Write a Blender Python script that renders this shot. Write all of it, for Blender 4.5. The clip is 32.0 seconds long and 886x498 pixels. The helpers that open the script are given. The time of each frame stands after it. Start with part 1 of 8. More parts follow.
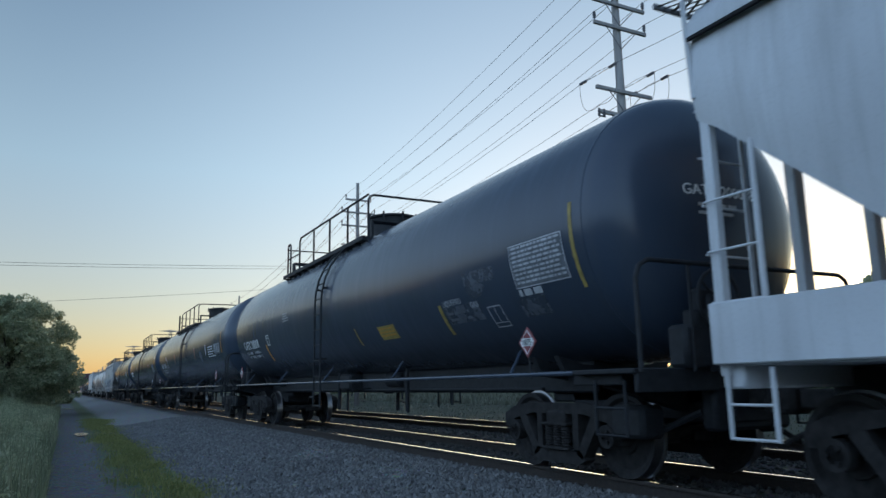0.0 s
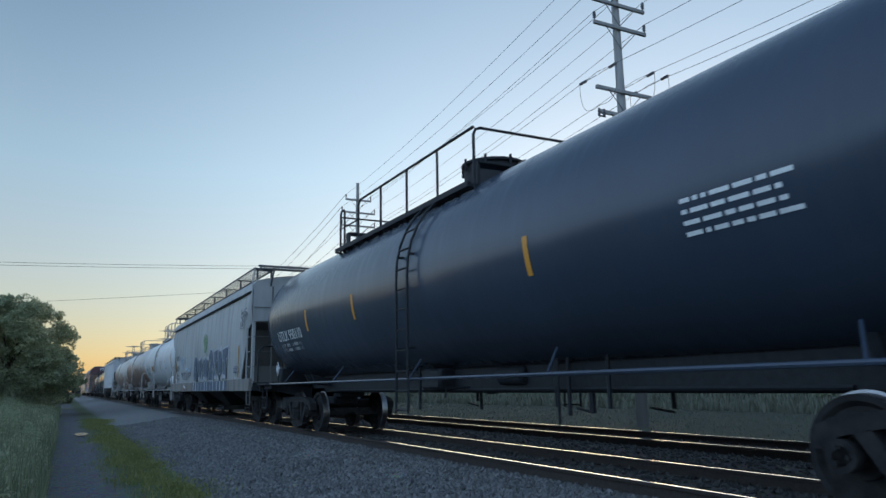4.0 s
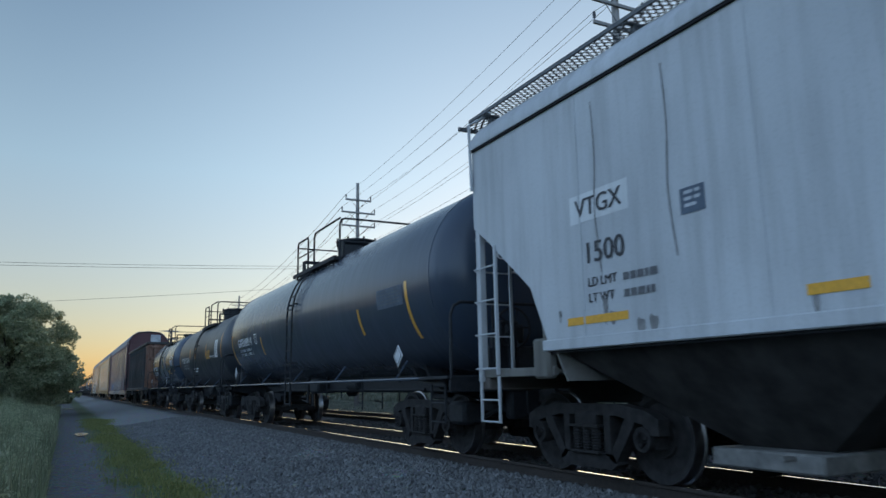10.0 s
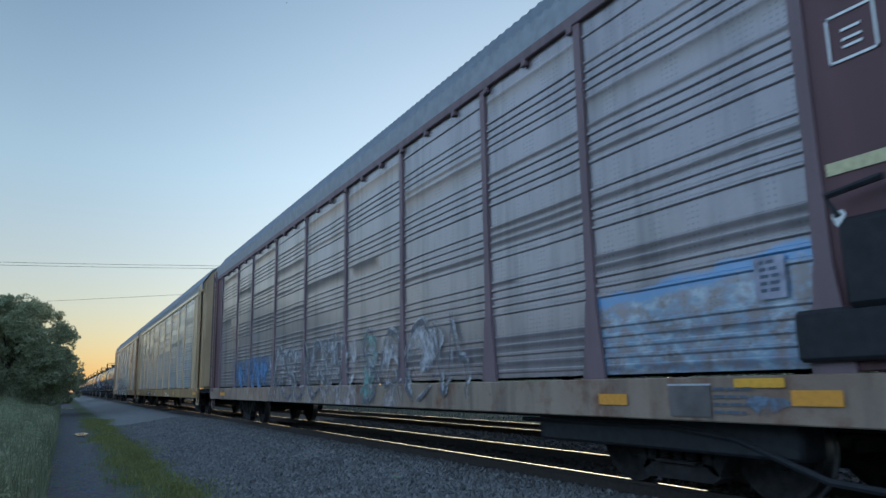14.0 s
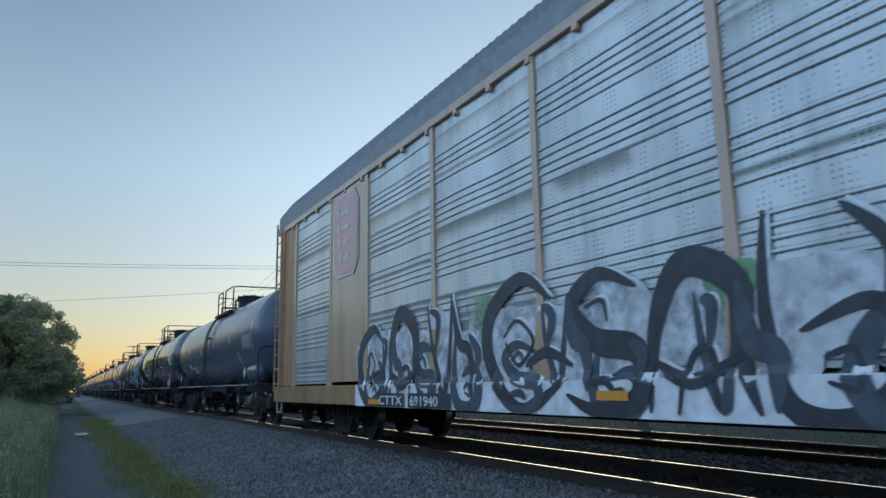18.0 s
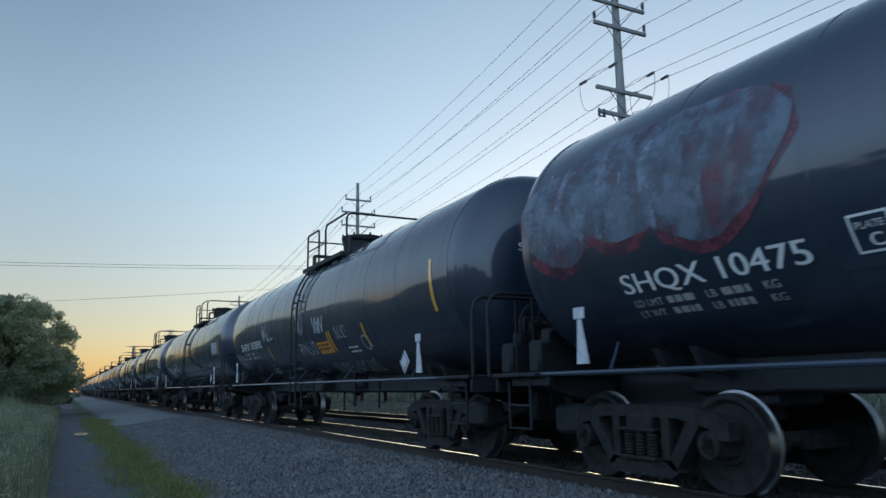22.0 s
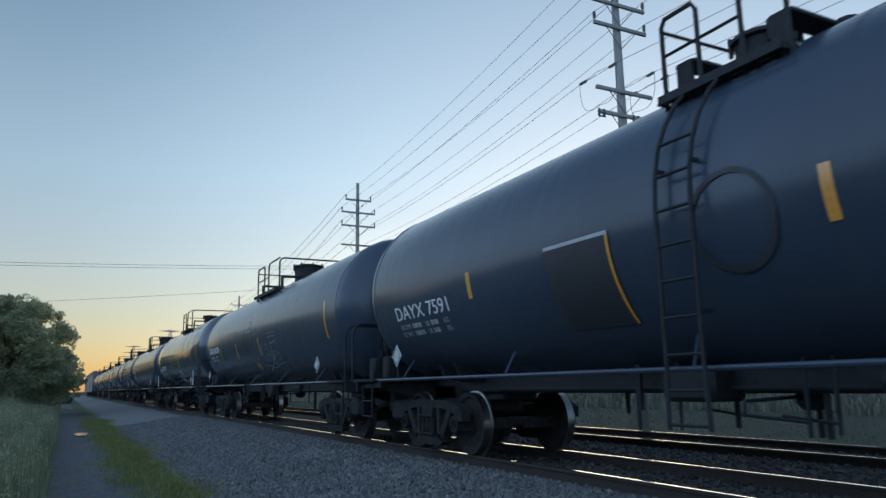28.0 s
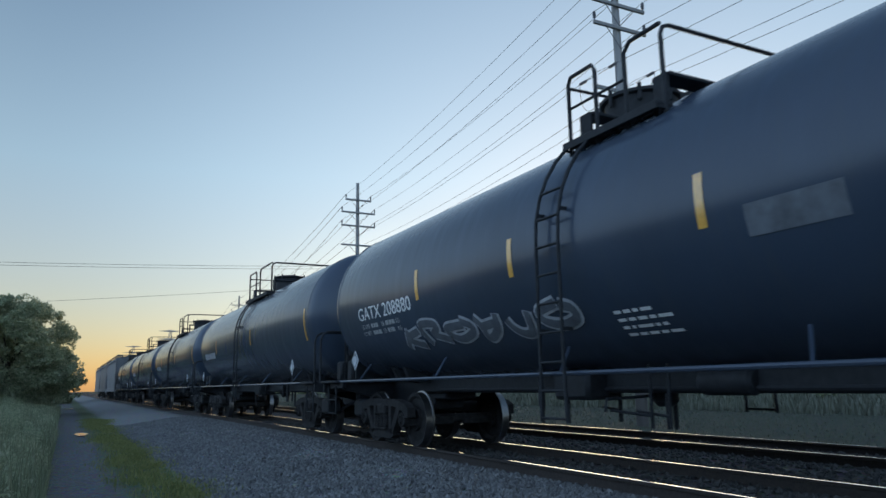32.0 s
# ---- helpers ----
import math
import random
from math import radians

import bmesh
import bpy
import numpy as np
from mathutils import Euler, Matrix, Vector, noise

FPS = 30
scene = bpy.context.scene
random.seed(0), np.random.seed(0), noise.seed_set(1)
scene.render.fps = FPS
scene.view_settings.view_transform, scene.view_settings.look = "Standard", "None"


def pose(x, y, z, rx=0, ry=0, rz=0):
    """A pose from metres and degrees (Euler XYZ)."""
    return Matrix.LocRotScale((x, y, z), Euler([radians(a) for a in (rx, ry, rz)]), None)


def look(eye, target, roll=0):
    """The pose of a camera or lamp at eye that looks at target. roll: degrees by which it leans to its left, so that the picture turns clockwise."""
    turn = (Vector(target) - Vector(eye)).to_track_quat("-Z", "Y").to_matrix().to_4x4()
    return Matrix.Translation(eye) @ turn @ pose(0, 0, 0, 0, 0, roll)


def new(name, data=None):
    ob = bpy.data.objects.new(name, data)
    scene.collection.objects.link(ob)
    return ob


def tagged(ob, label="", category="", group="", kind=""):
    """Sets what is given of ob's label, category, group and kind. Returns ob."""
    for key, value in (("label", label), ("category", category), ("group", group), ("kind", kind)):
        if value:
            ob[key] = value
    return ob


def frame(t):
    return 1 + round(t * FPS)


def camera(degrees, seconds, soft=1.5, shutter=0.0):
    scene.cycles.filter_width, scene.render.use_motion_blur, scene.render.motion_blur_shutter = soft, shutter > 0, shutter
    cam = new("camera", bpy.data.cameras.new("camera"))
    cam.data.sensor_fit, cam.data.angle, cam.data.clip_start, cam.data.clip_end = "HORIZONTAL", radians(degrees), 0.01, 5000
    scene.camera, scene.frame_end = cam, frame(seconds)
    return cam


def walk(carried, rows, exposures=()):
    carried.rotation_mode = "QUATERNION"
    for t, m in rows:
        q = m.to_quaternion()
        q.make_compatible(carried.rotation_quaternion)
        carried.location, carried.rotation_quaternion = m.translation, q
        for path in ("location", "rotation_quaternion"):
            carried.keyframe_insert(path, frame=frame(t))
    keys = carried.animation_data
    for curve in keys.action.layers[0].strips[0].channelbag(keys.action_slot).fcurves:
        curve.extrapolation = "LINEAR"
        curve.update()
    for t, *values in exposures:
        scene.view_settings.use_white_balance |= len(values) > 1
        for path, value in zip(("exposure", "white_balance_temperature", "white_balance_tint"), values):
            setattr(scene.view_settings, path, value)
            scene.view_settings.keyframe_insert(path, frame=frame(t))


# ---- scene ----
cam = camera(63.1, 32.0, shutter=0.06)

# ---- camera: stands still beside the line, rail top is z = 0, the line runs along y ----
walk(cam, [(0.0, pose(0, 0, 1.03, 100.68, 1.0, -27.31)), (32.0, pose(0, 0, 1.03, 100.68, 1.0, -27.31))],
     [(t, e + .05, 6585, 10) for t, e in ((0.0, 0.0), (4.0, .06), (6.5, .05), (8.0, 0.0), (12.0, 0.0), (13.0, .06), (14.0, .12), (16.0, .12), (18.0, .06), (19.0, .02), (20.0, 0.0), (32.0, 0.0))])

# ---- world and sun: clear dusk, the sun low behind the train ----
SUN_AZ = 45.0      # degrees to the right of the line
SUN_EL = 2.0
world = bpy.data.worlds.new("dusk_sky")
scene.world = world
world.use_nodes = True
world.node_tree.nodes.clear()


def build_sky(wn, wl, el, az, dust, oz, s1, hor, mid, zen, back):
    sky = wn.new("ShaderNodeTexSky")
    sky.sky_type = 'NISHITA'
    sky.sun_disc = False
    sky.sun_elevation, sky.sun_rotation = radians(el), radians(az)
    sky.air_density, sky.dust_density, sky.ozone_density = 1.0, dust, oz
    tc = wn.new("ShaderNodeTexCoord")
    sep = wn.new("ShaderNodeSeparateXYZ")
    wl.new(tc.outputs["Generated"], sep.inputs[0])
    def vertical(stops, high=1.0):
        rp = wn.new("ShaderNodeValToRGB")
        e = rp.color_ramp.elements
        e.new(.5)
        for q, (p, c) in zip(e, zip((0.0, .28, high), stops)):
            q.position = p
            q.color = (*c, 1)
        wl.new(sep.outputs[2], rp.inputs[0])
        return rp
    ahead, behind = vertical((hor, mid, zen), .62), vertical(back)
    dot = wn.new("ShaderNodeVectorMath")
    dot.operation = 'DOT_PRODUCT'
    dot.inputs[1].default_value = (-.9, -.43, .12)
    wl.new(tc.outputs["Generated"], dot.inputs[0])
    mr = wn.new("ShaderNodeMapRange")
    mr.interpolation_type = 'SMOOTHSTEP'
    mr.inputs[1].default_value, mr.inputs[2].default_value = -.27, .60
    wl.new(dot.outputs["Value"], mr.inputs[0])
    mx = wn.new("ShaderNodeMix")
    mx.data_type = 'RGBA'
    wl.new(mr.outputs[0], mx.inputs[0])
    # the sky opposite the afterglow is dull blue
    ym = wn.new("ShaderNodeMapRange")
    ym.interpolation_type = 'SMOOTHSTEP'
    ym.inputs[1].default_value, ym.inputs[2].default_value = .15, -.5
    wl.new(sep.outputs[1], ym.inputs[0])
    dull = wn.new("ShaderNodeMix")
    dull.data_type = 'RGBA'
    wl.new(ym.outputs[0], dull.inputs[0])
    wl.new(ahead.outputs[0], dull.inputs[6])
    wl.new(vertical(((.13, .17, .22), (.13, .18, .25), (.055, .128, .21))).outputs[0], dull.inputs[7])
    wl.new(dull.outputs[2], mx.inputs[6])
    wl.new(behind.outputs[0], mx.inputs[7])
    # wide glow round the low sun
    gd = wn.new("ShaderNodeVectorMath")
    gd.operation = 'DOT_PRODUCT'
    gd.inputs[1].default_value = (math.sin(radians(az)) * .97, math.cos(radians(az)) * .97, .24)
    wl.new(tc.outputs["Generated"], gd.inputs[0])
    gm = wn.new("ShaderNodeMapRange")
    gm.interpolation_type = 'SMOOTHSTEP'
    gm.inputs[1].default_value, gm.inputs[2].default_value = .68, 1.02
    wl.new(gd.outputs["Value"], gm.inputs[0])
    gx = wn.new("ShaderNodeMix")
    gx.data_type, gx.blend_type = 'RGBA', 'ADD'
    wl.new(gm.outputs[0], gx.inputs[0])
    wl.new(mx.outputs[2], gx.inputs[6])
    gx.inputs[7].default_value = (.145, .18, .19, 1)
    # bright afterglow low over the place where the sun stands
    nd = wn.new("ShaderNodeVectorMath")
    nd.operation = 'DOT_PRODUCT'
    nd.inputs[1].default_value = (math.sin(radians(az + 6)) * .997, math.cos(radians(az + 6)) * .997, .07)
    wl.new(tc.outputs["Generated"], nd.inputs[0])
    nm = wn.new("ShaderNodeMapRange")
    nm.interpolation_type = 'SMOOTHSTEP'
    nm.inputs[1].default_value, nm.inputs[2].default_value = .80, 1.0
    wl.new(nd.outputs["Value"], nm.inputs[0])
    nz = wn.new("ShaderNodeMapRange")
    nz.interpolation_type = 'SMOOTHSTEP'
    nz.inputs[1].default_value, nz.inputs[2].default_value = .03, .24
    nz.inputs[3].default_value, nz.inputs[4].default_value = 1.0, 0.0
    wl.new(sep.outputs[2], nz.inputs[0])
    nf = wn.new("ShaderNodeMath")
    nf.operation = 'MULTIPLY'
    wl.new(nm.outputs[0], nf.inputs[0])
    wl.new(nz.outputs[0], nf.inputs[1])
    nx = wn.new("ShaderNodeMix")
    nx.data_type, nx.blend_type = 'RGBA', 'ADD'
    nx.clamp_result = False
    wl.new(nf.outputs[0], nx.inputs[0])
    wl.new(gx.outputs[2], nx.inputs[6])
    nx.inputs[7].default_value = (2.2, 1.95, 1.2, 1)
    b1, b2, add = wn.new("ShaderNodeBackground"), wn.new("ShaderNodeBackground"), wn.new("ShaderNodeAddShader")
    wl.new(sky.outputs[0], b1.inputs[0])
    b1.inputs[1].default_value = s1
    wl.new(nx.outputs[2], b2.inputs[0])
    b2.inputs[1].default_value = 1.0
    wl.new(b1.outputs[0], add.inputs[0])
    wl.new(b2.outputs[0], add.inputs[1])
    return add


w_out = world.node_tree.nodes.new("ShaderNodeOutputWorld")
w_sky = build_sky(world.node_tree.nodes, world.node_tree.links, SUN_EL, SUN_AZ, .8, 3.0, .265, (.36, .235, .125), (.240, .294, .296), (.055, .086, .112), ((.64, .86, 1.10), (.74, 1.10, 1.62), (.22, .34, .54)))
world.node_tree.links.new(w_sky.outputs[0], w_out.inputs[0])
sun = new("sun", bpy.data.lights.new("sun", 'SUN'))
sun.data.energy = 0.35
sun.data.angle = radians(2.0)
sun.data.color = (1.0, 0.84, 0.66)
_sd = Vector((math.sin(radians(SUN_AZ)) * math.cos(radians(SUN_EL)), math.cos(radians(SUN_AZ)) * math.cos(radians(SUN_EL)), math.sin(radians(SUN_EL))))
sun.matrix_world = look((0, 0, 60), Vector((0, 0, 60)) - _sd)

# ---- materials ----
MATS = {}


def nodes_of(name):
    m = bpy.data.materials.new(name)
    m.use_nodes = True
    nt = m.node_tree
    return m, nt, nt.nodes["Principled BSDF"]


def noise_node(nt, scale, detail=4, rough=0.55, stretch=(1, 1, 1), coord="Object"):
    tc = nt.nodes.new("ShaderNodeTexCoord")
    mp = nt.nodes.new("ShaderNodeMapping")
    mp.inputs["Scale"].default_value = stretch
    no = nt.nodes.new("ShaderNodeTexNoise")
    no.inputs["Scale"].default_value = scale
    no.inputs["Detail"].default_value = detail
    no.inputs["Roughness"].default_value = rough
    nt.links.new(tc.outputs[coord], mp.inputs[0])
    nt.links.new(mp.outputs[0], no.inputs[0])
    return no


def ramp(nt, src, stops):
    r = nt.nodes.new("ShaderNodeValToRGB")
    els = r.color_ramp.elements
    while len(els) < len(stops):
        els.new(0.5)
    for e, (p, c) in zip(els, stops):
        e.position = p
        e.color = c if len(c) == 4 else (*c, 1)
    nt.links.new(src, r.inputs[0])
    return r


def mix(nt, fac, a, b, mode='MIX'):
    m = nt.nodes.new("ShaderNodeMix")
    m.data_type = 'RGBA'
    m.blend_type = mode
    for sock, val in ((m.inputs[0], fac), (m.inputs[6], a), (m.inputs[7], b)):
        if isinstance(val, (int, float)):
            sock.default_value = val
        elif isinstance(val, tuple):
            sock.default_value = (*val, 1)
        else:
            nt.links.new(val, sock)
    return m.outputs[2]


def bump(nt, bs, height, strength, dist=0.02):
    b = nt.nodes.new("ShaderNodeBump")
    b.inputs["Strength"].default_value = strength
    b.inputs["Distance"].default_value = dist
    nt.links.new(height, b.inputs["Height"])
    nt.links.new(b.outputs[0], bs.inputs["Normal"])


def glossy_stripe(m):
    """Reflective tape under a clear film."""
    b = m.node_tree.nodes["Principled BSDF"]
    b.inputs["Coat Weight"].default_value, b.inputs["Coat IOR"].default_value, b.inputs["Coat Roughness"].default_value = 1.0, 1.9, .2
    return m


def paint(name, color, rough=0.45, dirt=0.35, dirt_color=(0.07, 0.06, 0.05), streak=6.0, metal=0.0, spots=0.0, coat=0.0, stain=0.0):
    """Weathered paint on steel: broad fade, vertical dirt runs, fine speckle."""
    if name in MATS:
        return MATS[name]
    m, nt, bs = nodes_of(name)
    big = noise_node(nt, 0.45, 3)
    run = noise_node(nt, 1.0, 5, 0.6, (streak * 0.5, streak, 0.35))
    fine = noise_node(nt, 38.0, 3, 0.6)
    fade = ramp(nt, big.outputs[0], [(0.3, tuple(c * 0.82 for c in color)), (0.7, tuple(min(1, c * 1.12) for c in color))])
    rmask = ramp(nt, run.outputs[0], [(0.47, (0, 0, 0)), (0.72, (dirt, dirt, dirt))])
    c1 = mix(nt, rmask.outputs[0], fade.outputs[0], dirt_color)
    fmask = ramp(nt, fine.outputs[0], [(0.5, (0, 0, 0)), (0.75, (0.18, 0.18, 0.18))])
    c2 = mix(nt, fmask.outputs[0], c1, dirt_color)
    if spots > 0:
        sp = noise_node(nt, 2.2, 6, 0.7)
        smask = ramp(nt, sp.outputs[0], [(0.62 - spots * 0.2, (0, 0, 0)), (0.7, (1, 1, 1))])
        c2 = mix(nt, smask.outputs[0], c2, (0.16, 0.06, 0.025))
    if stain > 0:
        cloud = noise_node(nt, 0.33, 4, 0.6)
        cm = ramp(nt, cloud.outputs[0], [(0.44, (0, 0, 0)), (0.66, (stain, stain, stain))])
        c2 = mix(nt, cm.outputs[0], c2, (0.13, 0.062, 0.042))
    nt.links.new(c2, bs.inputs["Base Color"])
    rr = ramp(nt, run.outputs[0], [(0.35, (rough,) * 3), (0.75, (min(1, rough + 0.22),) * 3)])
    nt.links.new(rr.outputs[0], bs.inputs["Roughness"])
    bs.inputs["Metallic"].default_value = metal
    if coat > 0:
        bs.inputs["Coat Weight"].default_value = coat
        bs.inputs["Coat Roughness"].default_value = 0.07 if coat > .5 else 0.26
        bs.inputs["Coat IOR"].default_value = 1.55 if coat > .5 else 1.5
    if coat == 1.0:         # thin old varnish: dull face on, mirrors the sky along the car
        bs.inputs["Coat IOR"].default_value = 1.36
        bs.inputs["Coat Roughness"].default_value = .2
        bs.inputs["Specular IOR Level"].default_value = .15
    bump(nt, bs, big.outputs[0], 0.25, 0.02)
    MATS[name] = m
    return m


def perforate(m):
    """Rows of small punched holes in pressed sheet, in uneven patches."""
    nt = m.node_tree
    bs = nt.nodes["Principled BSDF"]
    src = bs.inputs["Base Color"].links[0].from_socket
    tc = nt.nodes.new("ShaderNodeTexCoord")
    mp = nt.nodes.new("ShaderNodeMapping")
    mp.inputs["Scale"].default_value = (0, 17, 20)
    nt.links.new(tc.outputs["Object"], mp.inputs[0])
    vo = nt.nodes.new("ShaderNodeTexVoronoi")
    vo.inputs["Scale"].default_value = 1.0
    vo.inputs["Randomness"].default_value = 0.0
    nt.links.new(mp.outputs[0], vo.inputs["Vector"])
    dot = ramp(nt, vo.outputs["Distance"], [(.12, (1, 1, 1)), (.23, (0, 0, 0))])
    patch = noise_node(nt, 1.0, 2, .5, (0, 4.5, 2.2))
    pm = ramp(nt, patch.outputs[0], [(.50, (0, 0, 0)), (.56, (1, 1, 1))])
    fac = mix(nt, 1.0, dot.outputs[0], pm.outputs[0], 'MULTIPLY')
    nt.links.new(mix(nt, fac, src, (.09, .10, .11)), bs.inputs["Base Color"])
    return m


def plain(name, color, rough=0.5, metal=0.0, var=0.15, scale=20.0, spec=0.5, relief=0.15):
    if name in MATS:
        return MATS[name]
    m, nt, bs = nodes_of(name)
    n = noise_node(nt, scale, 4)
    r = ramp(nt, n.outputs[0], [(0.3, tuple(c * (1 - var) for c in color)), (0.7, tuple(min(1, c * (1 + var)) for c in color))])
    nt.links.new(r.outputs[0], bs.inputs["Base Color"])
    bs.inputs["Roughness"].default_value = rough
    bs.inputs["Metallic"].default_value = metal
    bs.inputs["Specular IOR Level"].default_value = spec
    if relief:
        bump(nt, bs, n.outputs[0], relief, 0.01)
    MATS[name] = m
    return m


def mist(name, color, cover=.6, scale=2.2):
    """Thin spray paint: patchy, the coat below shows through."""
    if name in MATS:
        return MATS[name]
    m, nt, bs = nodes_of(name)
    n = noise_node(nt, scale, 6, .65)
    f = noise_node(nt, scale * 4, 3)
    r = ramp(nt, f.outputs[0], [(.3, tuple(c * .75 for c in color)), (.7, tuple(min(1, c * 1.2) for c in color))])
    nt.links.new(r.outputs[0], bs.inputs["Base Color"])
    bs.inputs["Roughness"].default_value = .5
    a = ramp(nt, n.outputs[0], [(.68 - cover * .5, (0, 0, 0)), (.78 - cover * .28, (.9, .9, .9))])
    nt.links.new(a.outputs[0], bs.inputs["Alpha"])
    MATS[name] = m
    return m


def rand_mat(name, cols, rough=0.8, by="island", trans=0.0):
    """Colour picked per piece from a short scale."""
    if name in MATS:
        return MATS[name]
    m, nt, bs = nodes_of(name)
    if by == "island":
        g = nt.nodes.new("ShaderNodeNewGeometry")
        src = g.outputs["Random Per Island"]
    else:
        g = nt.nodes.new("ShaderNodeObjectInfo")
        src = g.outputs["Random"]
    r = ramp(nt, src, [(i / max(1, len(cols) - 1), c) for i, c in enumerate(cols)])
    n = noise_node(nt, 3.0, 3)
    c = mix(nt, 0.35, r.outputs[0], n.outputs[0], 'OVERLAY')
    nt.links.new(c, bs.inputs["Base Color"])
    bs.inputs["Roughness"].default_value = rough
    if trans:
        t = nt.nodes.new("ShaderNodeBsdfTranslucent")
        nt.links.new(c, t.inputs[0])
        mx = nt.nodes.new("ShaderNodeMixShader")
        mx.inputs[0].default_value = trans
        out = nt.nodes["Material Output"]
        nt.links.new(bs.outputs[0], mx.inputs[1])
        nt.links.new(t.outputs[0], mx.inputs[2])
        nt.links.new(mx.outputs[0], out.inputs[0])
    MATS[name] = m
    return m


BLACK = lambda: paint("tank_black_matte", (0.034, 0.050, 0.077), 0.5, 0.4, (0.053, 0.064, 0.081), coat=1.0)
GLOSS = lambda: paint("tank_black_gloss", (0.010, 0.021, 0.040), 0.42, 0.25, (0.026, 0.038, 0.053), coat=.9)
BLUEGREY = lambda: paint("tank_charcoal", (0.034, 0.050, 0.077), 0.5, 0.4, (0.053, 0.064, 0.080), coat=1.0)
STEEL = lambda: plain("truck_steel", (0.026, 0.0245, 0.0242), 0.85, 0.0, 0.4, 9, .18)
UNDER = lambda: plain("underframe_black", (0.0165, 0.0180, 0.0210), 0.65, 0.0, 0.3, 12, .3)
TREAD = lambda: plain("wheel_tread", (0.28, 0.27, 0.265), 0.34, 1.0, 0.2, 12)
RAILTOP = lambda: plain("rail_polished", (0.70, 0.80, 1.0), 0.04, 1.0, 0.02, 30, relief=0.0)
RUST = lambda: plain("rail_rust", (0.03, 0.022, 0.018), 0.8, 0.1, 0.35, 25)
OILDIRT = mist("oil_dirt", (.19, .165, .14), .5, 3.5)
WHITE = lambda: plain("marking_white", (0.72, 0.72, 0.70), 0.55, 0.0, 0.1, 30)
AMBER = lambda: plain("reflector_amber", (0.68, 0.27, 0.035), 0.45, 0.0, 0.15, 18)
YELLOW = lambda: plain("reflector_yellow", (0.70, 0.335, 0.035), 0.45, 0.0, 0.12, 25)
ORANGE = lambda: plain("panel_orange", (0.65, 0.27, 0.03), 0.5, 0.0, 0.12, 25)
PALEBLUE = lambda: plain("spray_pale_blue", (0.33, 0.45, 0.55), 0.6, 0, .25, 5)
GREYWHITE = lambda: plain("spray_grey_white", (0.42, 0.43, 0.45), 0.6, 0, .25, 6)
SLATE = lambda: plain("spray_slate", (0.07, 0.095, 0.13), 0.6, 0, .25, 6)
FAINT = lambda: plain("spray_faint", (0.10, 0.11, 0.125), 0.6, 0, .3, 6)
DULLRED = lambda: plain("spray_dull_red", (0.22, 0.05, 0.055), 0.6, 0, .3, 6)

# ---- mesh tools ----


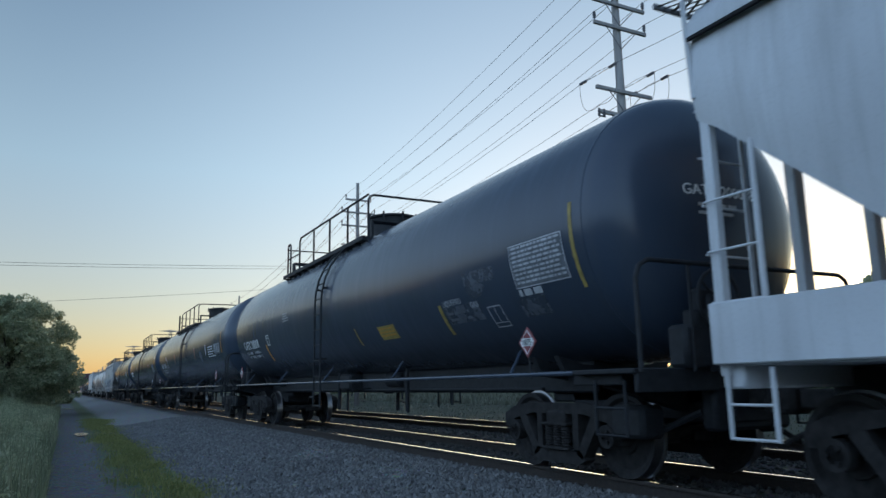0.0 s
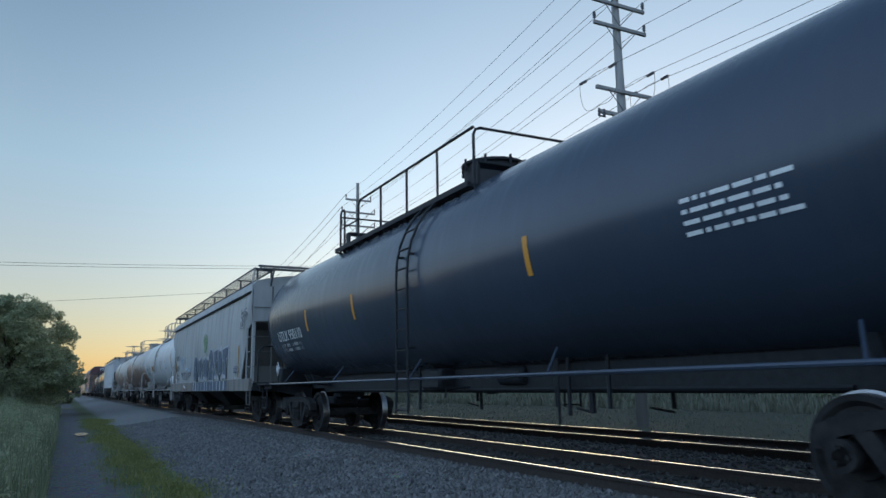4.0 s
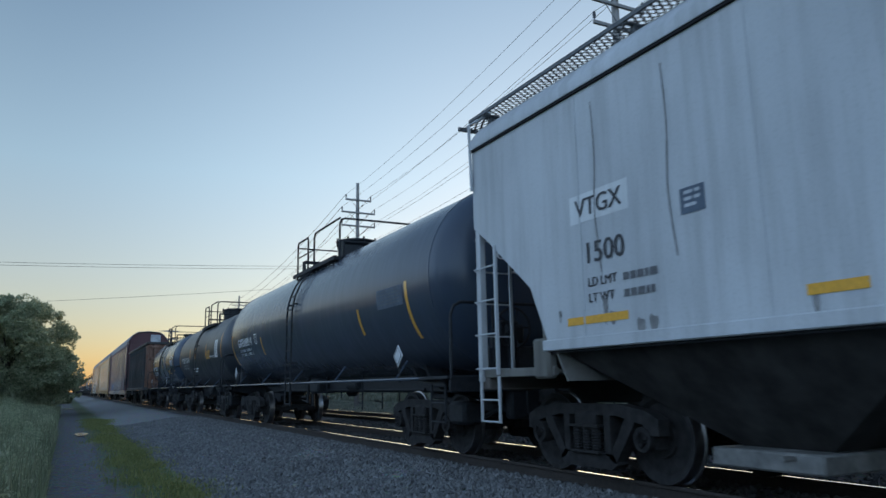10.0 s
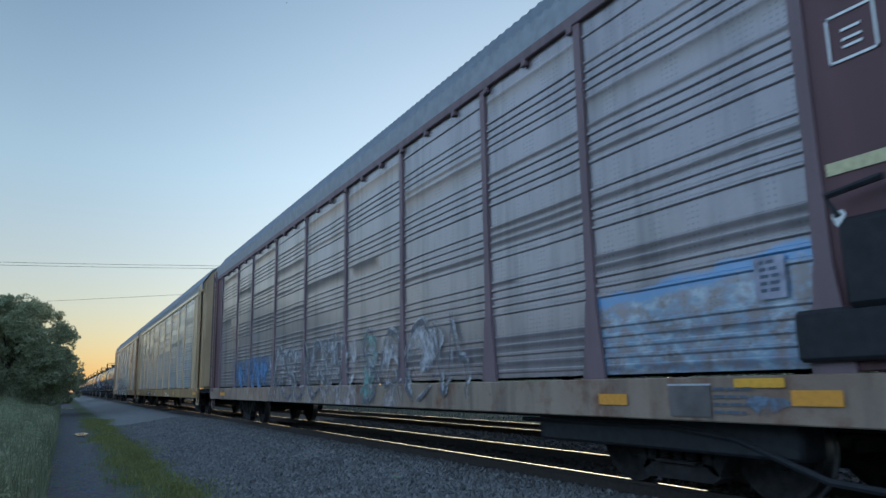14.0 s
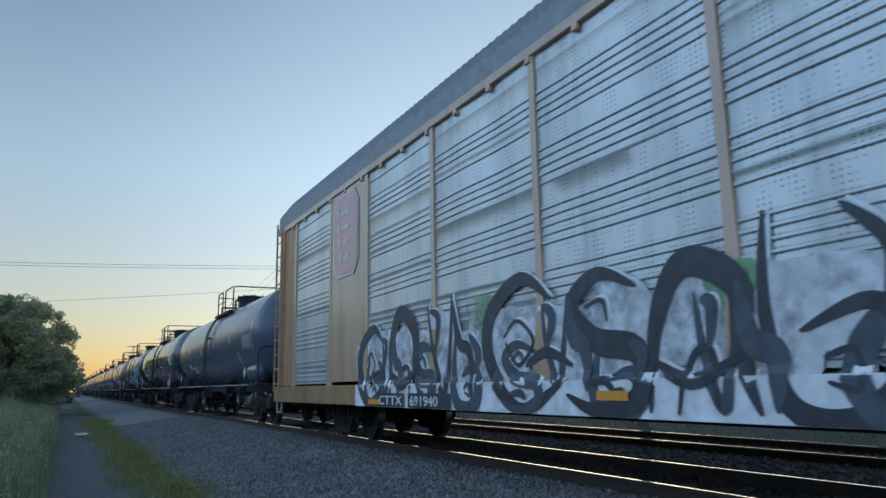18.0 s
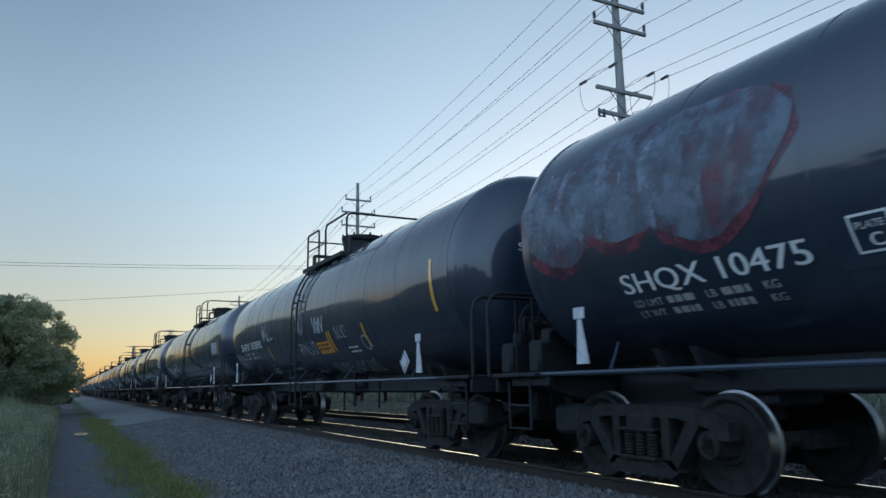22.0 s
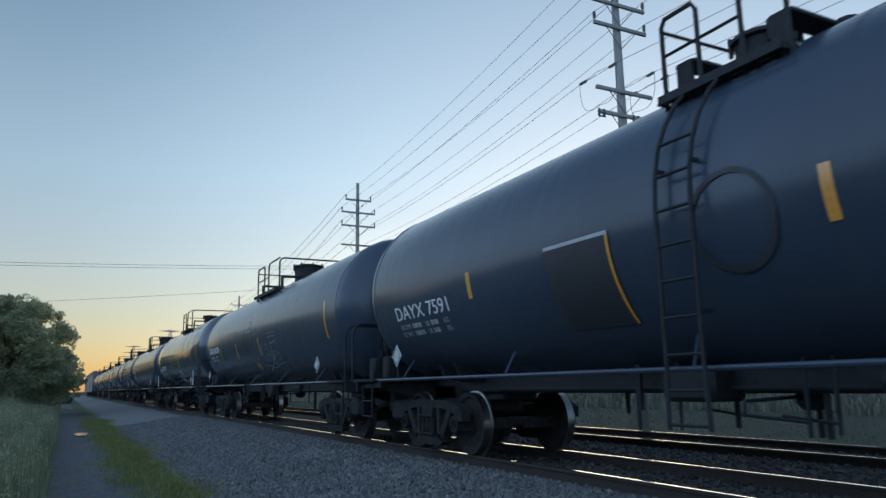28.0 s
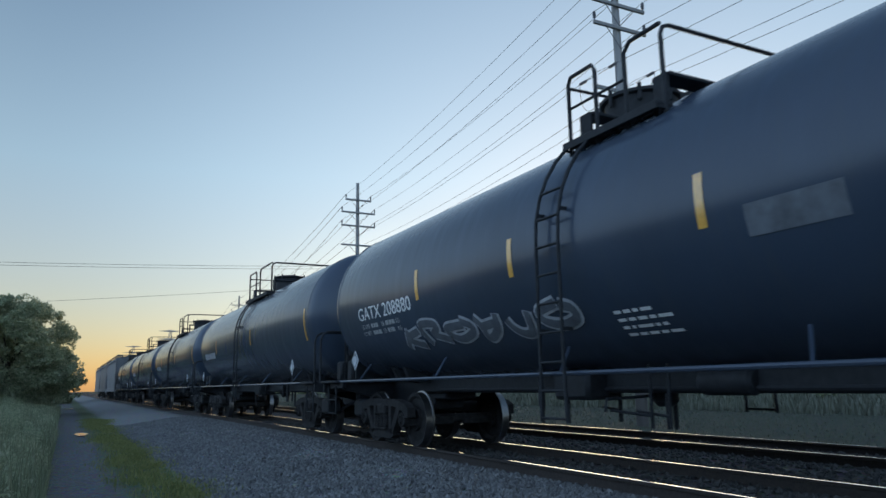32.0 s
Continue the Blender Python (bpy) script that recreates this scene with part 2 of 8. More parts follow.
class Geo:
    """Collects points and faces, then becomes one mesh."""

    def __init__(self):
        self.v, self.f = [], []

    def add(self, vs, fs):
        n = len(self.v)
        self.v += [tuple(p) for p in vs]
        self.f += [tuple(i + n for i in q) for q in fs]
        return self

    def box(self, c, s, b=0.0, m=None):
        hx, hy, hz = s[0] / 2, s[1] / 2, s[2] / 2
        b = min(b, hx * 0.45, hy * 0.45, hz * 0.45)
        vs, fs = [], []
        if b <= 0:
            vs = [Vector((x * hx, y * hy, z * hz)) for x in (-1, 1) for y in (-1, 1) for z in (-1, 1)]
            fs = [(0, 1, 3, 2), (4, 6, 7, 5), (0, 4, 5, 1), (2, 3, 7, 6), (0, 2, 6, 4), (1, 5, 7, 3)]
        else:
            ix = {}
            for x in (-1, 1):
                for y in (-1, 1):
                    for z in (-1, 1):
                        for k, p in enumerate(((x * hx, y * (hy - b), z * (hz - b)), (x * (hx - b), y * hy, z * (hz - b)), (x * (hx - b), y * (hy - b), z * hz))):
                            ix[x, y, z, k] = len(vs)
                            vs.append(Vector(p))
            for s1 in (-1, 1):
                fs.append((ix[s1, -1, -1, 0], ix[s1, 1, -1, 0], ix[s1, 1, 1, 0], ix[s1, -1, 1, 0]))
                fs.append((ix[-1, s1, -1, 1], ix[1, s1, -1, 1], ix[1, s1, 1, 1], ix[-1, s1, 1, 1]))
                fs.append((ix[-1, -1, s1, 2], ix[1, -1, s1, 2], ix[1, 1, s1, 2], ix[-1, 1, s1, 2]))
                for s2 in (-1, 1):
                    fs.append((ix[s1, s2, -1, 0], ix[s1, s2, 1, 0], ix[s1, s2, 1, 1], ix[s1, s2, -1, 1]))
                    fs.append((ix[s1, -1, s2, 0], ix[s1, 1, s2, 0], ix[s1, 1, s2, 2], ix[s1, -1, s2, 2]))
                    fs.append((ix[-1, s1, s2, 1], ix[1, s1, s2, 1], ix[1, s1, s2, 2], ix[-1, s1, s2, 2]))
                    for s3 in (-1, 1):
                        fs.append((ix[s1, s2, s3, 0], ix[s1, s2, s3, 1], ix[s1, s2, s3, 2]))
            out = []
            for q in fs:
                a, bb, cc = vs[q[0]], vs[q[1]], vs[q[2]]
                mid = sum((vs[i] for i in q), Vector()) / len(q)
                out.append(q if (bb - a).cross(cc - a).dot(mid) > 0 else q[::-1])
            fs = out
        c = Vector(c)
        vs = [(m @ p if m else p) + c for p in vs]
        return self.add(vs, fs)

    def pipe(self, pts, r, seg=8, closed=False):
        pts = [Vector(p) for p in pts]
        n = len(pts)
        vs, fs = [], []
        for i, p in enumerate(pts):
            a = pts[i - 1] if i > 0 else (pts[-1] if closed else p)
            c = pts[(i + 1) % n] if (i < n - 1 or closed) else p
            d = (c - a).normalized()
            ref = Vector((0, 0, 1)) if abs(d.z) < 0.9 else Vector((0, 1, 0)) if abs(d.y) < 0.9 else Vector((1, 0, 0))
            u = d.cross(ref).normalized()
            w = u.cross(d)
            if i > 0:
                # keep the ring from twisting
                best = min(range(seg), key=lambda k: ((u * math.cos(2 * math.pi * k / seg) + w * math.sin(2 * math.pi * k / seg)) - pu).length)
                ang = 2 * math.pi * best / seg
                u, w = u * math.cos(ang) + w * math.sin(ang), w * math.cos(ang) - u * math.sin(ang)
            pu = u
            for k in range(seg):
                t = 2 * math.pi * k / seg
                vs.append(p + (u * math.cos(t) + w * math.sin(t)) * r)
        m = n if closed else n - 1
        for i in range(m):
            j = (i + 1) % n
            for k in range(seg):
                l = (k + 1) % seg
                fs.append((i * seg + k, i * seg + l, j * seg + l, j * seg + k))
        if not closed:
            fs.append(tuple(range(seg))[::-1])
            fs.append(tuple((n - 1) * seg + k for k in range(seg)))
        return self.add(vs, fs)

    def lathe(self, prof, axis='y', seg=24, c=(0, 0, 0), squash=(1, 1)):
        """prof: (along, radius) pairs."""
        vs, fs = [], []
        for a, r in prof:
            for k in range(seg):
                t = 2 * math.pi * k / seg
                p, q = r * math.cos(t) * squash[0], r * math.sin(t) * squash[1]
                vs.append({'y': (c[0] + p, c[1] + a, c[2] + q), 'x': (c[0] + a, c[1] + p, c[2] + q), 'z': (c[0] + p, c[1] + q, c[2] + a)}[axis])
        for i in range(len(prof) - 1):
            for k in range(seg):
                l = (k + 1) % seg
                fs.append((i * seg + k, i * seg + l, (i + 1) * seg + l, (i + 1) * seg + k))
        fs.append(tuple(range(seg)))
        fs.append(tuple((len(prof) - 1) * seg + k for k in range(seg))[::-1])
        return self.add(vs, fs)

    def prism(self, poly, lo, hi, axis='x'):
        """A polygon pushed along an axis; poly holds the other two coordinates in order."""
        n = len(poly)

        def at(p, a):
            return {'x': (a, p[0], p[1]), 'y': (p[0], a, p[1]), 'z': (p[0], p[1], a)}[axis]
        vs = [at(p, lo) for p in poly] + [at(p, hi) for p in poly]
        fs = [tuple(range(n)), tuple(range(2 * n - 1, n - 1, -1))]
        fs += [(i, (i + 1) % n, (i + 1) % n + n, i + n) for i in range(n)]
        return self.add(vs, fs)

    def grid(self, fn, nu, nv):
        vs = [fn(i / nu, j / nv) for j in range(nv + 1) for i in range(nu + 1)]
        fs = [(j * (nu + 1) + i, j * (nu + 1) + i + 1, (j + 1) * (nu + 1) + i + 1, (j + 1) * (nu + 1) + i) for j in range(nv) for i in range(nu)]
        return self.add(vs, fs)

    def mesh(self, name, mat, smooth=40.0):
        me = bpy.data.meshes.new(name)
        me.from_pydata(self.v, [], self.f)
        me.materials.append(mat)
        if smooth:
            me.polygons.foreach_set("use_smooth", [True] * len(me.polygons))
            me.set_sharp_from_angle(angle=radians(smooth))
        me.update()
        return me


CACHE = {}


def shared(key, make):
    if key not in CACHE:
        CACHE[key] = make()
    return CACHE[key]


def part(name, me, parent, label="", m=None):
    """One mesh object under a thing or a part."""
    ob = new(name, me)
    ob.parent = parent
    if m is not None:
        ob.matrix_basis = m
    if label:
        ob["label"] = label
    return ob


def thing(name, label, category, me=None, m=None, group="", kind=""):
    ob = new(name, me)
    if m is not None:
        ob.matrix_basis = m
    return tagged(ob, label, category, group, kind)


def raw_mesh(name, verts, faces, mat, smooth=0):
    me = bpy.data.meshes.new(name)
    v = np.asarray(verts, dtype=np.float32)
    f = np.asarray(faces, dtype=np.int32)
    me.vertices.add(len(v))
    me.vertices.foreach_set("co", v.ravel())
    k = f.shape[1]
    me.loops.add(f.size)
    me.loops.foreach_set("vertex_index", f.ravel())
    me.polygons.add(len(f))
    me.polygons.foreach_set("loop_start", np.arange(0, f.size, k, dtype=np.int32))
    me.polygons.foreach_set("use_smooth", np.full(len(f), bool(smooth)))
    me.materials.append(mat)
    me.update(calc_edges=True)
    return me

# ---- markings laid on the sides ----


def text_pts(s, size):
    """Letter outlines of the built-in font as points and faces, left end at 0, baseline at 0."""
    key = ("text", s)
    if key not in CACHE:
        cu = bpy.data.curves.new("letters", 'FONT')
        cu.body = s
        cu.size = 1.0
        cu.resolution_u = 3
        ob = bpy.data.objects.new("letters", cu)
        scene.collection.objects.link(ob)
        dg = bpy.context.evaluated_depsgraph_get()
        me = bpy.data.meshes.new_from_object(ob.evaluated_get(dg))
        CACHE[key] = ([tuple(v.co) for v in me.vertices], [tuple(p.vertices) for p in me.polygons])
        bpy.data.meshes.remove(me)
        bpy.data.objects.remove(ob)
        bpy.data.curves.remove(cu)
    v, f = CACHE[key]
    return [(p[0] * size, p[1] * size) for p in v], f


def on_tank(R, zc):
    """u runs towards the car's front, w up round the shell from its middle height."""
    def put(u, w, e=0.006):
        a = w / R
        return (-(R + e) * math.cos(a), -u, zc + (R + e) * math.sin(a))
    return put


def on_wall(W):
    def put(u, w, e=0.006):
        return (-(W + e), -u, w)
    return put


def on_head(R, zc, y0, hd):
    """On the front head of a tank: u to the far side, w up from the middle."""
    def put(u, w, e=0.01):
        r = min(0.98, math.hypot(u, w) / R)
        return (u, y0 - hd * (1 - r ** 2.27) ** .44 - e, zc + w)
    return put


def decal_text(parent, put, s, u, w, size, mat, name="lettering", label="", bold=0.0, wide=1.0):
    v, f = text_pts(s, size)
    g = Geo()
    n = 2 if bold else 1
    for k in range(n):
        g.add([put(u + p[0] * wide + bold * k, w + p[1], 0.008 + 0.001 * k) for p in v], f)
    return part(name, g.mesh(name, mat, 0), parent, label)


def decal_rect(parent, put, u, w, du, dw, mat, name="stripe", label="", e=0.006):
    g = Geo().grid(lambda a, b: put(u + a * du, w + b * dw, e), 2, max(2, int(dw / 0.12)))
    return part(name, g.mesh(name, mat, 60), parent, label)


def decal_bars(parent, put, u, w, width, rows, pitch, mat, rng, name="small_lettering", h=0.4):
    """Rows of small print too fine to read."""
    g = Geo()
    for r in range(rows):
        x = 0.0
        lim = width * rng.uniform(0.6, 1.0)
        while x < lim:
            l = rng.uniform(0.5, 2.2) * pitch
            y = w - r * pitch
            g.add([put(u + x, y), put(u + x + l, y), put(u + x + l, y + pitch * h), put(u + x, y + pitch * h)], [(0, 1, 2, 3)])
            x += l + pitch * 0.35
    return part(name, g.mesh(name, mat, 0), parent)


def decal_frame(parent, put, u, w, s, mat, name="stencil_box", t=0.02, inner=True):
    g = Geo()
    for a in ((0, 0, s, t), (0, s - t, s, t), (0, 0, t, s), (s - t, 0, t, s), *(((s * .3, s * .4, s * .4, t), (s * .3, s * .25, s * .4, t), (s * .3, s * .6, s * .4, t)) if inner else ())):
        g.grid(lambda p, q: put(u + a[0] + p * a[2], w + a[1] + q * a[3]), 1, 3)
    return part(name, g.mesh(name, mat, 0), parent)


def plate_box(parent, put, u, w, s, mat):
    """A stencilled box with its two words."""
    box = decal_frame(parent, put, u, w, s, mat, inner=False)
    decal_text(box, put, "PLATE", u + s * .13, w + s * .62, s * .26, mat, "stencil_word")
    decal_text(box, put, "C", u + s * .36, w + s * .16, s * .48, mat, "stencil_letter", "", .01)


def stroke(g, put, pts, width, e):
    """A sprayed line along a smooth run of points."""
    fine = []
    for i in range(len(pts) - 1):
        p0, p1, p2, p3 = pts[max(0, i - 1)], pts[i], pts[i + 1], pts[min(len(pts) - 1, i + 2)]
        for k in range(5):
            t = k / 5
            fine.append(tuple(0.5 * ((2 * p1[j]) + (-p0[j] + p2[j]) * t + (2 * p0[j] - 5 * p1[j] + 4 * p2[j] - p3[j]) * t * t + (-p0[j] + 3 * p1[j] - 3 * p2[j] + p3[j]) * t ** 3) for j in (0, 1)))
    fine.append(pts[-1])
    vs, fs = [], []
    for i, p in enumerate(fine):
        a, b = fine[max(0, i - 1)], fine[min(len(fine) - 1, i + 1)]
        dx, dy = b[0] - a[0], b[1] - a[1]
        l = math.hypot(dx, dy) or 1
        nx, ny = -dy / l * width / 2, dx / l * width / 2
        h = e + .00025 * i      # later paint lies over earlier
        vs += [put(p[0] + nx, p[1] + ny, h), put(p[0] - nx, p[1] - ny, h)]
        if i:
            fs.append((2 * i - 2, 2 * i - 1, 2 * i + 1, 2 * i))
    g.add(vs, fs)


def tag(parent, put, u, w, width, height, mat, rng, line=0.03, n=5, name="graffiti", label=""):
    """Loose looping spray strokes, letter after letter."""
    g = Geo()
    for i in range(n):
        x0 = u + width * i / n
        cw = width / n
        pts = [(x0 + cw * rng.uniform(-0.1, 1.0), w + height * rng.uniform(0, 1)) for _ in range(rng.randint(4, 6))]
        pts[0] = (x0, w + height * rng.uniform(0.0, 0.25))
        stroke(g, put, pts, line, 0.010 + 0.0015 * i)
    return part(name, g.mesh(name, mat, 0), parent, label)


def blob(parent, put, u, w, ru, rw, mat, rng, name="graffiti_fill", e=0.007, wob=0.25, label="", n=26):
    """A filled sprayed shape with an uneven edge."""
    rad = [1 + wob * math.sin(3 * 2 * math.pi * k / n + rng.uniform(0, 1)) * rng.uniform(0.4, 1) for k in range(n)]
    g = Geo()
    vs, fs = [put(u, w, e)], []
    rings = 5
    for r in range(1, rings + 1):
        for k in range(n):
            t = 2 * math.pi * k / n
            vs.append(put(u + ru * rad[k] * r / rings * math.cos(t), w + rw * rad[k] * r / rings * math.sin(t), e))
    for k in range(n):
        fs.append((0, 1 + k, 1 + (k + 1) % n))
        for r in range(rings - 1):
            a, b = 1 + r * n + k, 1 + r * n + (k + 1) % n
            fs.append((a, a + n, b + n, b))
    g.add(vs, fs)
    return part(name, g.mesh(name, mat, 0), parent, label)


def sign(parent, put, u0, w0, u1, w1, mat, rng, ink=None, name="stencil_panel", rows=8, label=""):
    """A painted panel with rows of fine print."""
    p = decal_rect(parent, put, u0, w0, u1 - u0, w1 - w0, mat, name, label, .005)
    if ink:
        pit = (w1 - w0) / (rows + 1)
        g = Geo()
        for r in range(rows):
            x, y = u0 + .05, w1 - (r + 1) * pit
            while x < u1 - .1:
                l = min(rng.uniform(.6, 2.5) * pit, u1 - .05 - x)
                g.add([put(x, y, .008), put(x + l, y, .008), put(x + l, y + pit * .5, .008), put(x, y + pit * .5, .008)], [(0, 1, 2, 3)])
                x += l + pit * .4
        part("fine_print", g.mesh("fine_print", ink, 0), p)
    return p


STYLES = [
    [[(.05, 0), (.3, .55), (.42, 1), (.62, .95), (.72, .5), (.95, 0)], [(.2, .38), (.8, .34)]],
    [[(.92, .82), (.5, 1), (.12, .78), (.45, .52), (.9, .3), (.6, .02), (.05, .12)]],
    [[(.12, 0), (.16, 1)], [(.92, 1), (.28, .52), (.6, .3), (.98, 0)]],
    [[(.5, 1), (.1, .75), (.08, .25), (.45, 0), (.88, .2), (.92, .7), (.55, 1)]],
    [[(.12, 0), (.1, .98), (.7, .96), (.86, .7), (.3, .48), (.6, .3), (.95, 0)]],
    [[(.08, 1), (.1, .3), (.4, 0), (.8, .12), (.88, 1)]],
    [[(.95, .95), (.15, 1), (.1, .1), (.95, 0)], [(.15, .52), (.75, .55)]],
    [[(.08, 0), (.12, 1), (.8, .05), (.92, 1)]],
    [[(.0, .95), (1, 1)], [(.5, .98), (.45, .4), (.55, 0)]],
]


def piece(parent, put, u, w, width, height, n, fill, line, rng, lw=.05, label="large sprayed graffiti letters", base=.006):
    """Fat sprayed letter shapes: broad strokes laid over a wider drawn edge."""
    cw = width / n
    fat = min(.30 * cw, .26 * height)
    last = -1
    for i in range(n):
        k = rng.randrange(len(STYLES))
        if k == last:
            k = (k + 1) % len(STYLES)
        last = k
        fx, fy = rng.random() < .5, rng.random() < .45
        lean, dy, sc = rng.uniform(-.12, .18), rng.uniform(-.05, .05) * height, rng.uniform(.85, 1.08)
        inner, edge = Geo(), Geo()
        for q, line_pts in enumerate(STYLES[k]):
            pts = [(u + cw * (i + .06 + .88 * (a + lean * (b - .5))) + rng.uniform(-.13, .13) * cw, w + dy + fat * .6 + (height - fat * 1.2) * b * sc + rng.uniform(-.09, .09) * height) for a, b in [(1 - a if fx else a, 1 - b if fy else b) for a, b in line_pts]]
            stroke(edge, put, pts, fat + 2 * lw, base + .003 * q + .001 * (i % 3))
            stroke(inner, put, pts, fat, base + .012 + .003 * q + .001 * (i % 3))
        letter = part("graffiti_letter", inner.mesh("graffiti_letter", fill, 0), parent, label)
        part("graffiti_outline", edge.mesh("graffiti_outline", line, 0), letter)


def swell(g, put, pts, fat, e):
    """A sprayed curve through the points that swells in its middle and tapers at both ends."""
    fine = []
    for i in range(len(pts) - 1):
        p0, p1, p2, p3 = pts[max(0, i - 1)], pts[i], pts[i + 1], pts[min(len(pts) - 1, i + 2)]
        for k in range(6):
            t = k / 6
            fine.append(tuple(0.5 * ((2 * p1[j]) + (-p0[j] + p2[j]) * t + (2 * p0[j] - 5 * p1[j] + 4 * p2[j] - p3[j]) * t * t + (-p0[j] + 3 * p1[j] - 3 * p2[j] + p3[j]) * t ** 3) for j in (0, 1)))
    fine.append(pts[-1])
    vs, fs = [], []
    n = len(fine) - 1
    for i, p in enumerate(fine):
        a, b = fine[max(0, i - 1)], fine[min(n, i + 1)]
        dx, dy = b[0] - a[0], b[1] - a[1]
        l = math.hypot(dx, dy) or 1
        h = (.025 + fat * math.sin(math.pi * i / n) ** .8) / 2
        for d in (h, 0, -h):
            vs.append(put(p[0] - dy / l * d, p[1] + dx / l * d, e + .0002 * i))
        if i:
            for k in (0, 1):
                fs.append((3 * i - 3 + k, 3 * i - 2 + k, 3 * i + 1 + k, 3 * i + k))
    g.add(vs, fs)


BUBBLES = (
    (((.9, .8), (.6, 1), (.15, .75), (.1, .35), (.45, 0), (.95, .2)), .24, ((.3, .55), (.5, .68), (.65, .48), (.45, .34), (.32, .5)), .02, ((.55, .3), (.8, .42), (1.05, .3)), .1),
    (((.05, 0), (.1, .6), (.4, 1), (.8, .8), (.82, .4), (.95, 0)), .2, ((.3, .02), (.4, .36), (.6, .4), (.65, .08)), .05, ((.1, .34), (.4, .22), (.8, .38)), .12),
    (((0, .95), (.12, .5), (.35, .08), (.5, .45), (.6, 1)), .1, ((.6, 1), (.72, .55), (.95, .45), (1, .06)), .17, ((.05, .92), (.24, .82), (.16, .5)), .1),
    (((.9, .85), (.5, 1), (.15, .8), (.4, .5), (.85, .4), (.85, .1), (.4, 0), (.05, .15)), .2, ((.3, .75), (.5, .82), (.58, .66)), .03, ((.3, .2), (.5, .24), (.62, .14)), .06),
    (((.15, 1), (.08, .5), (.2, .05), (.6, 0), (.92, .25), (.7, .52), (.3, .4)), .18, ((.42, .26), (.6, .32), (.62, .14), (.44, .18)), .03, ((.6, .95), (.84, .72), (.78, .5)), .12),
)


def wild(parent, put, letters, line, pale, rng, label, fat=1.0):
    """Dense bubble writing: fat dark curves over thin pale ones; letters: form, near edge, width, foot and top."""
    for k, u, wd, z0, z1 in letters:
        g, p = Geo(), Geo()
        sh = rng.uniform(-.12, .12)
        at = lambda q: (u + wd * (q[0] + sh * (q[1] - .5)) + rng.uniform(-.03, .03), z0 + (z1 - z0) * q[1] + rng.uniform(-.03, .03))
        form = BUBBLES[k]
        for j in (0, 2, 4):
            pts = [at(q) for q in form[j]]
            swell(p, put, [(x + .05, z + .03) for x, z in pts], form[j + 1] * .5, .003 + .001 * j)
            swell(g, put, pts, form[j + 1] * fat * rng.uniform(.8, 1.25), .012 + .002 * j)
        part("graffiti_highlight", p.mesh("graffiti_highlight", pale, 0), parent)
        part("graffiti_letter", g.mesh("graffiti_letter", line, 0), parent, label)


GLYPHS = {
    "O": (((.5, 1), (.12, .8), (.1, .2), (.5, 0), (.9, .2), (.88, .8), (.5, 1)),),
    "K": (((.15, 1), (.12, 0)), ((.95, 1), (.3, .5)), ((.35, .55), (.98, 0))),
    "I": (((.5, 1), (.5, 0)),),
    "N": (((.1, 0), (.15, 1)), ((.15, 1), (.85, 0)), ((.85, 0), (.95, 1))),
    "2": (((.1, .72), (.4, 1), (.82, .8), (.6, .45), (.1, .04)), ((.1, .04), (.98, .03))),
    "T": (((-.05, .92), (1.05, 1)), ((.5, .95), (.45, 0))),
    "A": (((.02, 0), (.5, 1)), ((.5, 1), (.98, 0)), ((.2, .32), (.8, .32))),
    "W": (((0, 1), (.22, 0)), ((.22, 0), (.5, .7)), ((.5, .7), (.78, 0)), ((.78, 0), (1, 1))),
    "L": (((.15, 1), (.1, 0)), ((.1, 0), (.9, .08))),
    "S": (((.9, .85), (.5, 1), (.12, .78), (.45, .52), (.9, .28), (.55, .0), (.08, .12)),),
    "C": (((.9, .85), (.5, 1), (.1, .6), (.15, .2), (.5, 0), (.92, .15)),),
    "E": (((.9, 1), (.12, .96)), ((.12, .96), (.1, .02)), ((.1, .02), (.92, 0)), ((.12, .5), (.75, .52))),
    "R": (((.1, 0), (.12, 1)), ((.12, 1), (.7, .98), (.86, .75), (.6, .5), (.15, .48)), ((.45, .5), (.95, 0))),
    "U": (((.08, 1), (.12, .3), (.45, 0), (.82, .2), (.9, 1)),),
    "V": (((.02, 1), (.5, 0)), ((.5, 0), (.98, 1))),
}


def scrawl(parent, put, word, u, w, width, height, mat, rng, line=.03, slant=.12, label="", name="graffiti"):
    """A quick one-line sprayed word."""
    g = Geo()
    cw = width / len(word)
    for i, ch in enumerate(word):
        for q, pts in enumerate(GLYPHS[ch]):
            stroke(g, put, [(u + cw * (i + .08 + .84 * a) + slant * b * height + rng.uniform(-.04, .04) * cw, w + height * b + rng.uniform(-.05, .05) * height) for a, b in pts], line, .009 + .0012 * (i % 4) + .0006 * q)
    return part(name, g.mesh(name, mat, 0), parent, label)


